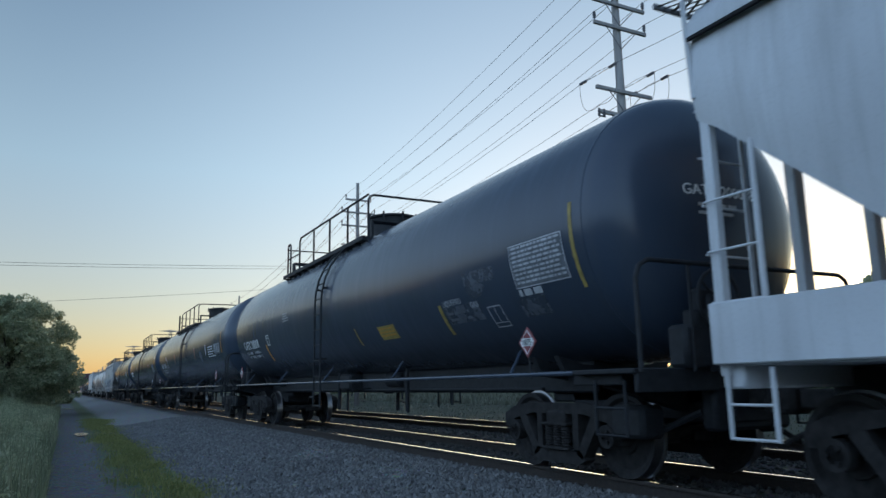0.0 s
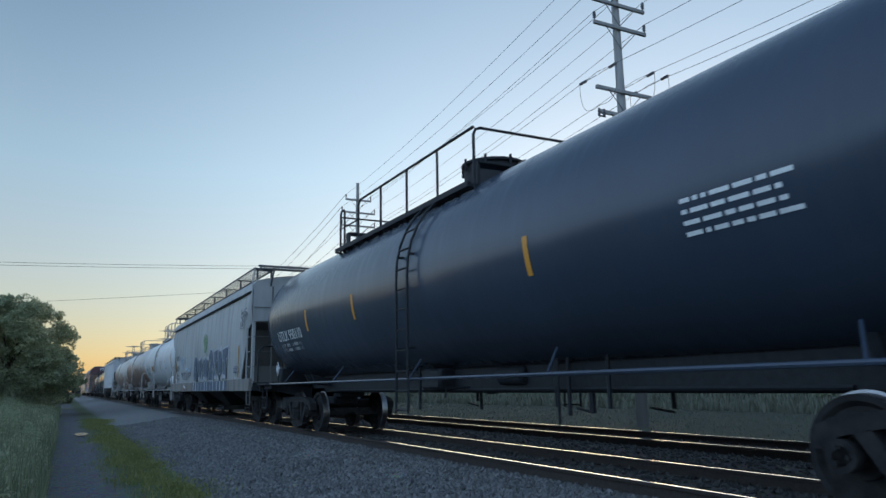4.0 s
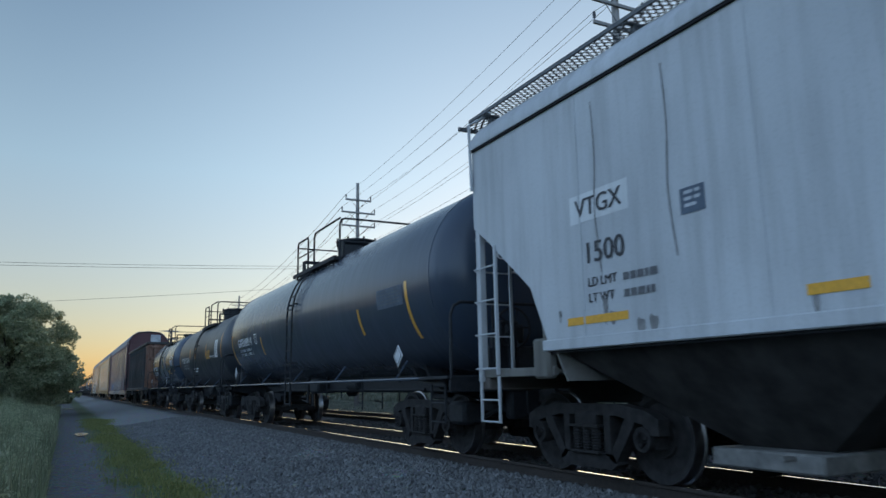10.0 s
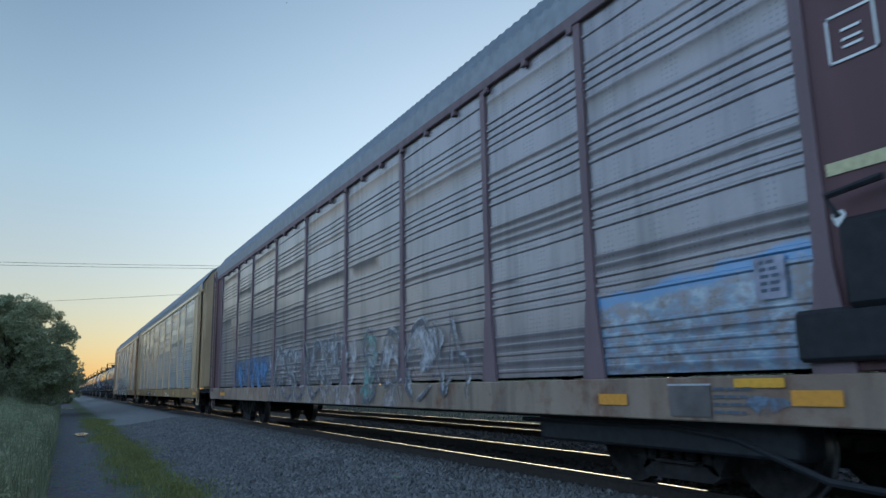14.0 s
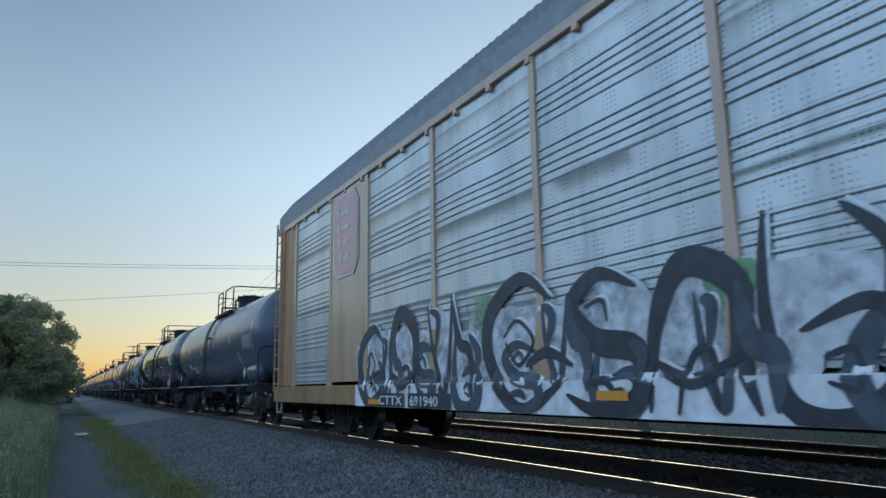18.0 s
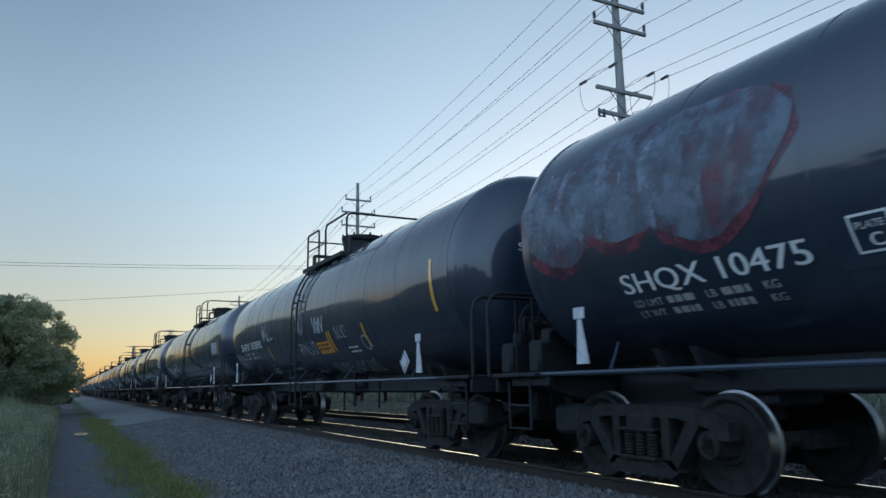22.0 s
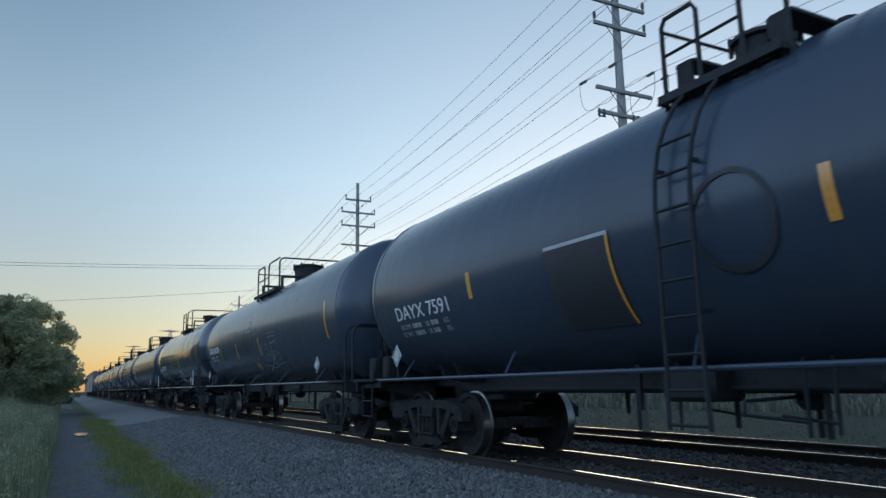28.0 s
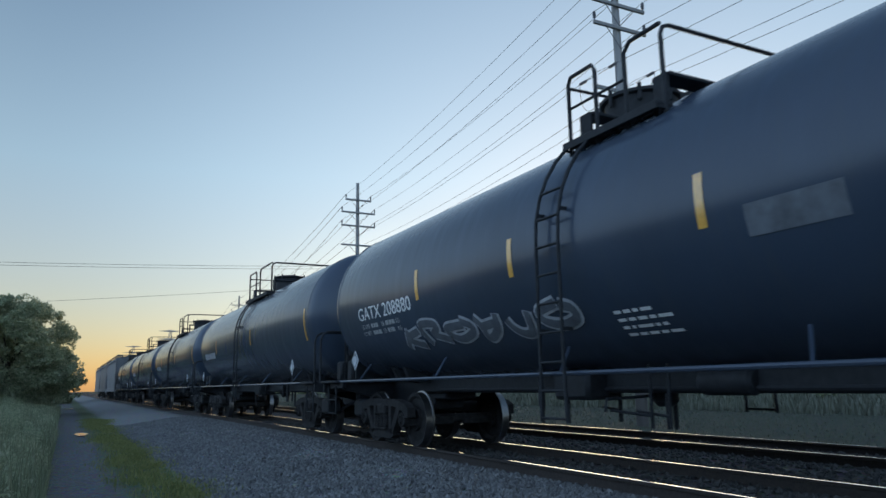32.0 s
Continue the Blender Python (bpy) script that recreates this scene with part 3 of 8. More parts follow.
def block(parent, put, letters, fat, fill, line, lw, label):
    """Fat outlined letters; letters: sign, near edge, width, foot and top."""
    for i, (ch, u, wd, z0, z1) in enumerate(letters):
        inner, edge = Geo(), Geo()
        f = min(fat, .42 * wd)
        for q, pts in enumerate(GLYPHS[ch]):
            run = [(u + f * .5 + (wd - f) * a, z0 + f * .5 + (z1 - z0 - f) * b) for a, b in pts]
            ends = [(run[0][0] + (run[0][0] - run[1][0]) * .18, run[0][1] + (run[0][1] - run[1][1]) * .18)] + run[1:-1] + [(run[-1][0] + (run[-1][0] - run[-2][0]) * .18, run[-1][1] + (run[-1][1] - run[-2][1]) * .18)]
            stroke(edge, put, ends, f + 2 * lw, .006 + .0008 * (i % 3))
            stroke(inner, put, run, f, .016 + .002 * q + .0008 * (i % 3))
        letter = part("graffiti_letter", inner.mesh("graffiti_letter", fill, 0), parent, label)
        part("graffiti_outline", edge.mesh("graffiti_outline", line, 0), letter)


# ---- running gear shared by all cars ----
WHEEL_R = 0.457


def mesh_wheelset():
    g = Geo()
    for s in (-1, 1):
        x = s * 0.752
        prof = [(-0.07, 0.10), (-0.07, 0.19), (-0.03, 0.20), (-0.02, 0.36), (-0.06, 0.40), (-0.065, WHEEL_R - 0.004), (0.055, WHEEL_R + 0.002), (0.062, WHEEL_R + 0.026), (0.085, WHEEL_R + 0.024), (0.09, 0.40), (0.03, 0.35), (0.03, 0.2), (0.08, 0.19), (0.08, 0.10)]
        g.lathe([(-s * a if s > 0 else a, r) for a, r in prof] if s < 0 else [(-a, r) for a, r in prof], 'x', 32, (x, 0, 0))
        g.lathe([(-0.06, 0.10), (-0.06, 0.125), (0.06, 0.125), (0.06, 0.10)], 'x', 16, (s * 1.02, 0, 0))
        for k in range(3):
            t = 2 * math.pi * k / 3
            g.lathe([(-0.02, 0.022), (0.02, 0.022)], 'x', 6, (s * 1.085, 0.065 * math.cos(t), 0.065 * math.sin(t)))
    g.lathe([(-1.08, 0.075), (1.08, 0.075)], 'x', 14)
    me = g.mesh("wheel_set", STEEL(), 35)
    me.materials.append(TREAD())
    idx = [1 if all(abs(math.hypot(me.vertices[i].co.y, me.vertices[i].co.z) - WHEEL_R) < 0.03 for i in p.vertices) else 0 for p in me.polygons]
    me.polygons.foreach_set("material_index", idx)
    return me


def mesh_side_frame():
    g = Geo()
    lo, hi = -0.075, 0.075
    g.prism([(-1.12, .50), (-1.12, .66), (-.95, .74), (-.55, .80), (.55, .80), (.95, .74), (1.12, .66), (1.12, .50), (.98, .50), (.90, .60), (.50, .68), (-.50, .68), (-.90, .60), (-.98, .50)], lo, hi)
    for s in (-1, 1):
        q = [(s * .78, .62), (s * .64, .66), (s * .36, .24), (s * .46, .18)]
        g.prism(q if s > 0 else q[::-1], lo, hi)
        g.prism([(s * .40, .68), (s * .30, .68), (s * .30, .26), (s * .40, .26)], lo, hi)
    g.prism([(-.50, .18), (-.42, .28), (.42, .28), (.50, .18), (.40, .12), (-.40, .12)], lo, hi)
    return g.mesh("side_frame", STEEL(), 40)


def mesh_spring():
    prof = []
    for k in range(9):
        prof += [(0.29 + k * 0.03, 0.062), (0.305 + k * 0.03, 0.048)]
    return Geo().lathe(prof, 'z', 10).mesh("spring", STEEL(), 30)


def mesh_spring_seat():
    return Geo().box((0, 0, .285), (.26, .5, .03), .006).mesh("spring_seat", STEEL(), 30)


def mesh_bolster():
    g = Geo()
    g.box((0, 0, 0.62), (2.2, 0.36, 0.20), 0.03)
    g.box((0, 0, 0.76), (0.5, 0.5, 0.12), 0.02)
    for s in (-1, 1):
        g.box((s * 0.55, -0.95, 0.42), (0.9, 0.10, 0.14), 0.02)
        g.box((s * 0.55, 0.95, 0.42), (0.9, 0.10, 0.14), 0.02)
        for t in (-1, 1):
            g.box((s * .74, t * 0.39, 0.47), (0.10, 0.06, 0.34), 0.015)
    g.pipe([(-0.3, -0.9, 0.45), (-0.3, 0.9, 0.55)], 0.025, 6)
    return g.mesh("truck", STEEL(), 40)


WHEELS = {1: [], -1: []}


def truck(parent, y):
    tr = part("truck", shared("bolster", mesh_bolster), parent, "dark cast steel wheel truck", Matrix.Translation((0, y, 0)))
    for s in (-1, 1):
        part("side_frame", shared("sframe", mesh_side_frame), tr, m=Matrix.Translation((s * 0.99, 0, 0)))
        for z in (0, .275):
            part("spring_seat", shared("sseat", mesh_spring_seat), tr, m=Matrix.Translation((s * 0.99, 0, z)))
        for k in range(6):
            part("spring", shared("spring", mesh_spring), tr, m=Matrix.Translation((s * .99 + (k % 2 - .5) * .12, (k // 2 - 1) * .16, 0)))
        w = part("wheel_set", shared("wheelset", mesh_wheelset), tr, m=Matrix.Translation((0, s * 0.889, WHEEL_R)))
        WHEELS[s].append(w)
    return tr


def mesh_coupler():
    g = Geo()
    g.box((0, 0.42, 0.84), (0.18, 0.85, 0.2), 0.03)
    g.box((0.03, 0.0, 0.84), (0.34, 0.26, 0.28), 0.05)
    g.box((-0.14, -0.10, 0.84), (0.10, 0.22, 0.28), 0.04)
    g.pipe([(0.25, 0.6, 0.75), (0.27, 0.3, 0.55), (0.22, 0.0, 0.42)], 0.028, 6)
    g.pipe([(-0.55, 0.62, 0.95), (-0.5, 0.3, 0.95), (-0.1, 0.25, 0.98)], 0.014, 6)
    return g.mesh("coupler", STEEL(), 40)


def couplers(car, L):
    c = shared("coupler", mesh_coupler)
    part("coupler", c, car, m=Matrix.Translation((0, -L / 2, 0)))
    part("coupler", c, car, m=Matrix.Translation((0, L / 2, 0)) @ pose(0, 0, 0, 0, 0, 180))


def mesh_brake_stand():
    g = Geo()
    g.box((0, 0, 1.42), (.09, .09, .62), .01)
    g.box((.13, 0, 1.42), (.05, .05, .62), .008)
    g.box((.06, .01, 1.74), (.3, .16, .26), .03)
    g.pipe([(.06, 0, 1.2), (.3, .3, 1.16), (.3, .9, 1.16)], .016, 6)
    return g.mesh("brake_stand", UNDER(), 40)


def mesh_draft_sill():
    g = Geo()
    g.box((0, 1.6, .82), (.62, 2.6, .44), .03)
    g.box((0, .42, .78), (1.1, .2, .5), .04)
    for s in (-1, 1):
        g.prism([(s * .3, .7), (s * 1.35, .98), (s * 1.35, 1.1), (s * .3, 1.1)], .9, 1.05, 'y')
        g.box((s * .9, 1.05, .62), (.34, .5, .34), .05)
        g.pipe([(s * .55, .5, .72), (s * .8, .9, .5), (s * .8, 1.5, .5)], .035, 6)
    return g.mesh("draft_sill", UNDER(), 40)


def mesh_brake_wheel():
    g = Geo()
    g.pipe([(0.28 * math.cos(t * math.pi / 12), 0, 0.28 * math.sin(t * math.pi / 12)) for t in range(24)], 0.018, 6, True)
    for k in range(5):
        t = 2 * math.pi * k / 5
        g.pipe([(0, 0.03, 0), (0.28 * math.cos(t), 0, 0.28 * math.sin(t))], 0.012, 5)
    g.lathe([(-0.04, 0.05), (0.12, 0.05)], 'y', 10)
    g.box((0, 0.16, -0.1), (0.34, 0.14, 0.42), 0.03)
    return g.mesh("brake_wheel", UNDER(), 40)


def ladder_mesh(w, h, n, mat, r=0.016, out=0.0, stile='flat'):
    """In the y-z plane, from z = 0 to h."""
    g = Geo()
    for s in (-1, 1):
        if stile == 'flat':
            g.box((0, s * w / 2, h / 2), (0.05, 0.012, h), 0.004)
        else:
            g.pipe([(0, s * w / 2, 0), (0, s * w / 2, h)], r * 1.2, 6)
    for k in range(n):
        z = h * (k + 0.5) / n
        g.pipe([(0, -w / 2, z), (0, w / 2, z)], r, 6)
    return g.mesh("ladder", mat, 40)


# ---- tank car ----
HEAD = 0.70
CARS = []


def tank_car(front, rear, R, zc, mat, label, marks="", seed=1, rails=None, long_walk=False, dome=0.46,
             mark_at=None, dome_h=.34, boards=False, plac=None, deck_u=None, man=None, ink=None, placards=True, ext=0.0, reservoir=False, under_ladder=True, seams=(), light=False, side_steps=True, hazard=""):
    L = rear - front
    half = L / 2 - 1.05
    car = thing("tank_car", label, "tank car", group="cars of the freight train")
    rng = random.Random(seed)
    rails = rails or UNDER()
    key = (round(R, 3), round(zc, 3), round(L, 2), mat.name)
    # shell with rounded heads and seam rings

    def shell():
        g = Geo()
        prof = []
        for k in range(13):
            t = math.pi / 2 * k / 12
            prof.append((-half - HEAD * math.cos(t) ** .88, max(0.02, R * math.sin(t) ** .88)))
        ny = 6
        prof += [(-half + 2 * half * k / ny, R) for k in range(1, ny)]
        for k in range(13):
            t = math.pi / 2 * (12 - k) / 12
            prof.append((half + HEAD * math.cos(t) ** .88, max(0.02, R * math.sin(t) ** .88)))
        g.lathe(prof, 'y', 64, (0, 0, zc))
        return g.mesh("shell", mat, 50)
    body = part("shell", shared(("shell",) + key, shell), car, label.split(" with ")[0])
    for yy in (-half, half):
        part("seam_ring", shared(("seam", R, zc, mat.name), lambda: Geo().lathe([(-.025, R + .001), (-.018, R + .007), (.018, R + .007), (.025, R + .001)], 'y', 64, (0, 0, zc)).mesh("seam_ring", mat, 40)), body, m=Matrix.Translation((0, yy, 0)))
    for yy in seams:
        part("weld_seam", shared(("weld", R, zc, mat.name), lambda: Geo().lathe([(-.016, R + .0005), (-.010, R + .006), (.010, R + .006), (.016, R + .0005)], 'y', 64, (0, 0, zc)).mesh("weld_seam", mat, 40)), body, m=Matrix.Translation((0, yy, 0)))
    top = zc + R
    ua, ub = deck_u or ((-4.62, 1.35) if long_walk else (-.9, 1.95))   # the platform's ends
    gl = .26 if long_walk else min(.9, .32 * (ub - ua))
    gap = .85 if long_walk else .5
    dk = (ua, ub)
    yc, pl = -(ua + ub) / 2, (ub - ua) / 2
    man_u = .25 if man is None else man
    # manway dome

    def manway():
        g = Geo()
        g.lathe([(-0.30, dome), (dome_h, dome), (dome_h + .02, dome + .05), (dome_h + .06, dome + .05), (dome_h + .07, dome - .02), (dome_h + .11, dome * .6), (dome_h + .12, 0.03)], 'z', 24, (0, 0, top))
        return g.mesh("manway", rails, 40)
    my = -man_u
    hatch = part("manway", shared(("manway", R, zc, dome, dome_h, rails.name), manway), car, m=Matrix.Translation((0, my, 0)))
    for k in range(8):
        t = 2 * math.pi * k / 8
        part("bolt", shared(("mbolt", rails.name), lambda: Geo().lathe([(-.1, 0.004), (-.1, 0.025), (.11, 0.025), (.11, 0.004)], 'z', 6).mesh("bolt", rails, 40)), hatch, m=Matrix.Translation(((dome + .04) * math.cos(t), (dome + .04) * math.sin(t), top + dome_h)))
    part("relief_valve", shared(("rvalve", R, zc, rails.name), lambda: Geo().lathe([(-.05, 0.09), (0.24, 0.09), (0.28, 0.05)], 'z', 12, (0.1, .75, top - .02)).mesh("relief_valve", rails, 40)), car)
    part("vent_valve", shared(("vvalve", R, zc, rails.name), lambda: Geo().lathe([(-.05, 0.12), (0.15, 0.12), (0.18, 0.06)], 'z', 12, (-.1, -.85, top - .02)).mesh("vent_valve", rails, 40)), car)
    # platform and its guard rails
    px = 1.02
    zp = zc + math.sqrt(R * R - px * px) + .09
    rh = .88
    rr = 0.024

    def deck():
        g = Geo()
        for k in range(3):
            g.box((-(px + .08 - k * .08), yc, zp), (0.05, 2 * pl, 0.05), 0.006)
        g.box((-(px + .12), yc, zp - .02), (0.02, 2 * pl, 0.09), 0.004)
        n = max(4, int(pl * 4))
        for k in range(n + 1):
            g.box((-(px + .0), yc - pl + 2 * pl * k / n, zp - .05), (0.24, 0.03, 0.03))
        for k in (-.8, 0, .8):
            g.box((-(px - .06), yc + k * pl, zp - .08), (0.10, 0.07, 0.14), 0.008)
        return g.mesh("platform", rails, 40)
    dm = shared(("deck", R, zc, dk, rails.name), deck)
    part("platform", dm, car, "open grating platform on top")
    part("platform", dm, car, "open grating platform on top", m=Matrix.Translation((0, 2 * yc, 0)) @ pose(0, 0, 0, 0, 0, 180))
    for k in (-1, 1):
        part("cross_board", shared(("xboard", zc, R, rails.name), lambda: Geo().box((0, 0, top + .06), (1.8, 0.26, 0.04), 0.006).box((-.9, 0, (top + zp) / 2 + .03), (.04, .2, top - zp + .1), .004).box((.9, 0, (top + zp) / 2 + .03), (.04, .2, top - zp + .1), .004).mesh("cross_board", rails, 40)), car, m=Matrix.Translation((0, yc + k * (pl - .16), 0)))

    def hoop():
        g = Geo()
        c = 0.12
        pts = [(-px, 0, zp - .1), (-px, 0, zp + rh - c), (-px + c * .3, 0, zp + rh - c * .3), (-px + c, 0, zp + rh), (px - c, 0, zp + rh), (px - c * .3, 0, zp + rh - c * .3), (px, 0, zp + rh - c), (px, 0, zp - .1)]
        g.pipe(pts, rr, 8)
        return g.mesh("end_rail", rails, 40)

    def gate_rail():
        g = Geo()
        for s in (-1, 1):
            g.pipe([(s * px, .0, zp - .1), (s * px, 0, zp + rh - .08), (s * px, -.05, zp + rh), (s * px, -gl + .05, zp + rh), (s * px, -gl, zp + rh - .08), (s * px, -gl, zp - .1)], rr, 8)
        g.pipe([(-px, 0, zp + rh - .12), (px, 0, zp + rh - .12)], rr * .8, 6)
        return g.mesh("end_rail", rails, 40)
    part("end_rail", shared(("hoop", R, zc, rails.name), hoop), car, m=Matrix.Translation((0, yc - pl, 0)))
    part("end_rail", shared(("gate", R, zc, dk, rails.name), gate_rail), car, m=Matrix.Translation((0, yc + pl, 0)))

    def side_rail():
        g = Geo()
        a = yc + pl - gl - gap
        b = yc - pl
        g.pipe([(0, a, zp - .1), (0, a, zp + rh - .1), (0, a - .1, zp + rh), (0, b, zp + rh)], rr, 8)
        g.pipe([(0, yc + pl, zp + rh * .55), (0, a, zp + rh * .55)], rr * .7, 6)
        n = 4 if long_walk else 1
        for k in range(1, n):
            y = a + (b - a) * k / n
            g.pipe([(0, y, zp - .1), (0, y, zp + rh)], rr, 6)
        return g.mesh("side_rail", rails, 40)
    for s in (-1, 1):
        part("side_rail", shared(("srail", R, zc, dk, rails.name), side_rail), car, m=Matrix.Translation((s * px, 0, 0)))

    # side ladders: they follow the shell down to the sill
    def side_ladder():
        g = Geo()
        for s in (-1, 1):
            pts = []
            for k in range(8 if side_steps else 0):
                a = radians(48 - 70 * k / 7)
                pts.append((-(R + .10) * math.cos(a) if a > 0 else -(R + .10), s * .21, zc + (R + .10) * math.sin(a)))
            pts.append((-(R + .10), s * .21, 1.2))
            if under_ladder:
                pts.append((-(R + .10), s * .23, 0.62))
            g.pipe(pts, 0.022, 6)
        zs = [0.66, 0.95] if under_ladder else []
        zs += [1.25 + .32 * k for k in range(int((zc + R * .7 - 1.25) / .32))] if side_steps else []
        for z in zs:
            d = (z - zc) / (R + .10)
            x = -(R + .10) * (math.sqrt(1 - d * d) if 0 < d < 1 else 1)
            g.pipe([(x, -.21, z), (x, .21, z)], 0.016, 6)
        for z in (1.6, zc + .3) if side_steps else (1.12,):
            d = (z - zc) / (R + .10)
            x = -(R + .10) * (math.sqrt(1 - d * d) if 0 < d < 1 else 1)
            for s in (-1, 1):
                g.box((x + .07, s * .21, z), (0.14, 0.02, 0.04))
        return g.mesh("side_ladder", rails, 40)
    lm = shared(("sladder", R, zc, under_ladder, side_steps, rails.name), side_ladder)
    part("side_ladder", lm, car)
    part("side_ladder", lm, car, m=pose(0, 0, 0, 0, 0, 180))

    # sill rails along both sides
    sz = 1.03 if light else 1.13

    def sill_rail():
        g = Geo()
        y = L / 2 - 0.75
        g.pipe([(0, -y, sz), (0, y, sz)], 0.026, 8)
        for k in range(5):
            yy = -y + 2 * y * (k + .5) / 5
            g.pipe([(0, yy, sz), (0.30, yy + .2, sz + .30)], 0.018, 6)
        return g.mesh("sill_rail", BLUEGREY() if rails is UNDER() else rails, 40)
    sm = shared(("sill", round(L, 2), sz, rails.name), sill_rail)
    part("sill_rail", sm, car, m=Matrix.Translation((-1.5, 0, 0)))
    part("sill_rail", sm, car, m=pose(1.5, 0, 0, 0, 0, 180))

    # end sills, saddles, steps, grab hoops
    def end_frame():
        g = Geo()
        g.box((0, 0, .95), (0.62, 2.9, .34), 0.03)
        g.box((0, -1.15, 1.13), (3.2, 0.92, 0.05), 0.01)
        g.box((0, -1.58, 1.03), (3.1, 0.06, 0.20), 0.012)
        for s in (-1, 1):
            g.box((s * 1.46, -.95, 1.07), (0.07, 0.75, 0.14), 0.012)
            q = [(s * .25, 1.05), (s * .80, 1.12), (s * .92, 1.36), (s * .55, 1.25), (s * .25, 1.24)]
            g.prism(q, .45, .55, 'y')
            g.prism(q, .95, 1.05, 'y')
        return g.mesh("end_frame", rails, 40)

    def step():
        g = Geo()
        g.pipe([(0, -.22, 1.05), (0, -.22, .52), (0, .22, .52), (0, .22, 1.05)], 0.02, 6)
        g.pipe([(0, -.22, .78), (0, .22, .78)], 0.016, 6)
        return g.mesh("step", rails, 40)

    def grab():
        g = Geo()
        g.pipe([(-1.58, 0, 1.12), (-1.58, 0, 1.98), (-1.53, 0, 2.11), (-1.42, 0, 2.17), (1.42, 0, 2.17), (1.53, 0, 2.11), (1.58, 0, 1.98), (1.58, 0, 1.12)], 0.024, 8)
        for s in (-1, 1):
            g.pipe([(s * .9, 0, 1.12), (s * .9, 0, 2.17)], 0.018, 6)
        return g.mesh("end_hoop", rails, 40)
    for s in (-1, 1):
        rot = pose(0, 0, 0, 0, 0, 0 if s < 0 else 180)
        at = Matrix.Translation((0, s * (L / 2 - 1.9), 0)) @ rot
        part("end_frame", shared(("eframe", rails.name), end_frame), car, m=at)
        part("end_hoop", shared(("ehoop", rails.name), grab), car, m=Matrix.Translation((0, s * (L / 2 - .2), 0)))
        for t in (-1, 1):
            part("step", shared(("step", rails.name), step), car, m=Matrix.Translation((t * 1.5, s * (L / 2 - .75), 0)))
        truck(car, s * (L / 2 - 2.25))
    part("brake_wheel", shared("bwheel", mesh_brake_wheel), car, m=Matrix.Translation((-.62, -L / 2 + .1, 1.82)))
    part("brake_stand", shared("bstand", mesh_brake_stand), car, m=Matrix.Translation((-.62, -L / 2 + .2, 0)))
    part("draft_sill", shared("dsill", mesh_draft_sill), car, m=Matrix.Translation((0, -L / 2, 0)))
    part("draft_sill", shared("dsill", mesh_draft_sill), car, m=Matrix.Translation((0, L / 2, 0)) @ pose(0, 0, 0, 0, 0, 180))
    if light:
        # valve box on the end deck, and oily dirt splashed up the head
        part("end_box", shared(("ebox", rails.name), lambda: Geo().box((0, 0, 1.36), (.34, .42, .40), .02).box((-.05, -.26, 1.24), (.2, .12, .16), .02).lathe([(0, .1), (.08, .1), (.1, .04)], 'z', 10, (.05, .05, 1.56)).mesh("end_box", rails, 40)), car, "small soiled metal box on the end deck", m=Matrix.Translation((-1.05, L / 2 - .2, 0)))
        splash = on_head(R, zc, -half, HEAD)
        for k, (u, w, ru, rw) in enumerate(((-.62, -.62, .24, .36), (-.2, -.8, .42, .3), (-.8, -.85, .3, .2))):
            blob(car, splash, u, w, ru, rw, OILDIRT, rng, "oil_stain", .004 + .0015 * k, .35, "dark oily dirt splashed on the end")

    # pipes and valves hung below the shell
    def pipes():
        g = Geo()
        y = L / 2 - 3.4
        g.pipe([(-.42, -y, .95), (-.42, y, .95)], 0.028, 6)
        g.pipe([(.5, -y, .97), (.5, y, .97)], 0.022, 6)
        rg = random.Random(seed)
        for k in range(9):
            yy = rg.uniform(-.62, .62) * y
            x = rg.choice((-.55, -.35, .3))
            g.pipe([(x, yy, rg.uniform(.46, .78)), (x, yy, zc - R + .1)], rg.choice((.02, .03, .045)), 6)
            if k % 3 == 0:
                g.pipe([(x, yy, .66), (x + .1, yy + rg.uniform(.3, .8), .70)], .018, 6)
        return g.mesh("brake_pipe", UNDER(), 40)
    part("brake_pipe", shared(("pipes", round(L, 1)), pipes), car)

    def outlet():
        g = Geo()
        b = zc - R
        g.lathe([(-.38, .09), (-.32, .15), (-.2, .15), (-.12, .3), (.1, .32)], 'z', 14, (0, 0, b))
        g.pipe([(-.1, 0, b - .25), (-.8, .1, b - .28), (-.82, .1, b - .42)], .02, 6)
        return g.mesh("outlet_valve", UNDER(), 40)
    bz = zc - R
    part("bottom_sill", shared(("bsill", round(L, 2), round(zc - R, 2)), lambda: Geo().box((0, 0, (.90 + bz + .06) / 2), (.8, 2 * half - 2.6, bz + .06 - .90), .03).mesh("bottom_sill", UNDER(), 40)), car)
    part("outlet_valve", shared(("outlet", R, zc), outlet), car)
    part("valve_box", shared(("vbox", R, zc), lambda: Geo().box((-.45, .9, bz - .12), (.5, .7, .36), 0.05).mesh("valve_box", UNDER(), 40)), car)
    part("brake_cylinder", shared(("bcyl", R, zc), lambda: Geo().lathe([(-.34, .10), (-.30, .14), (.30, .14), (.34, .10)], 'y', 12, (-.4, -1.3, bz - .10)).mesh("brake_cylinder", UNDER(), 40)), car)
    couplers(car, L)
    if ext:
        part("drawbar", Geo().box((0, L / 2 + ext / 2, .84), (.18, ext + .2, .2), .03).mesh("drawbar", STEEL(), 40), car)
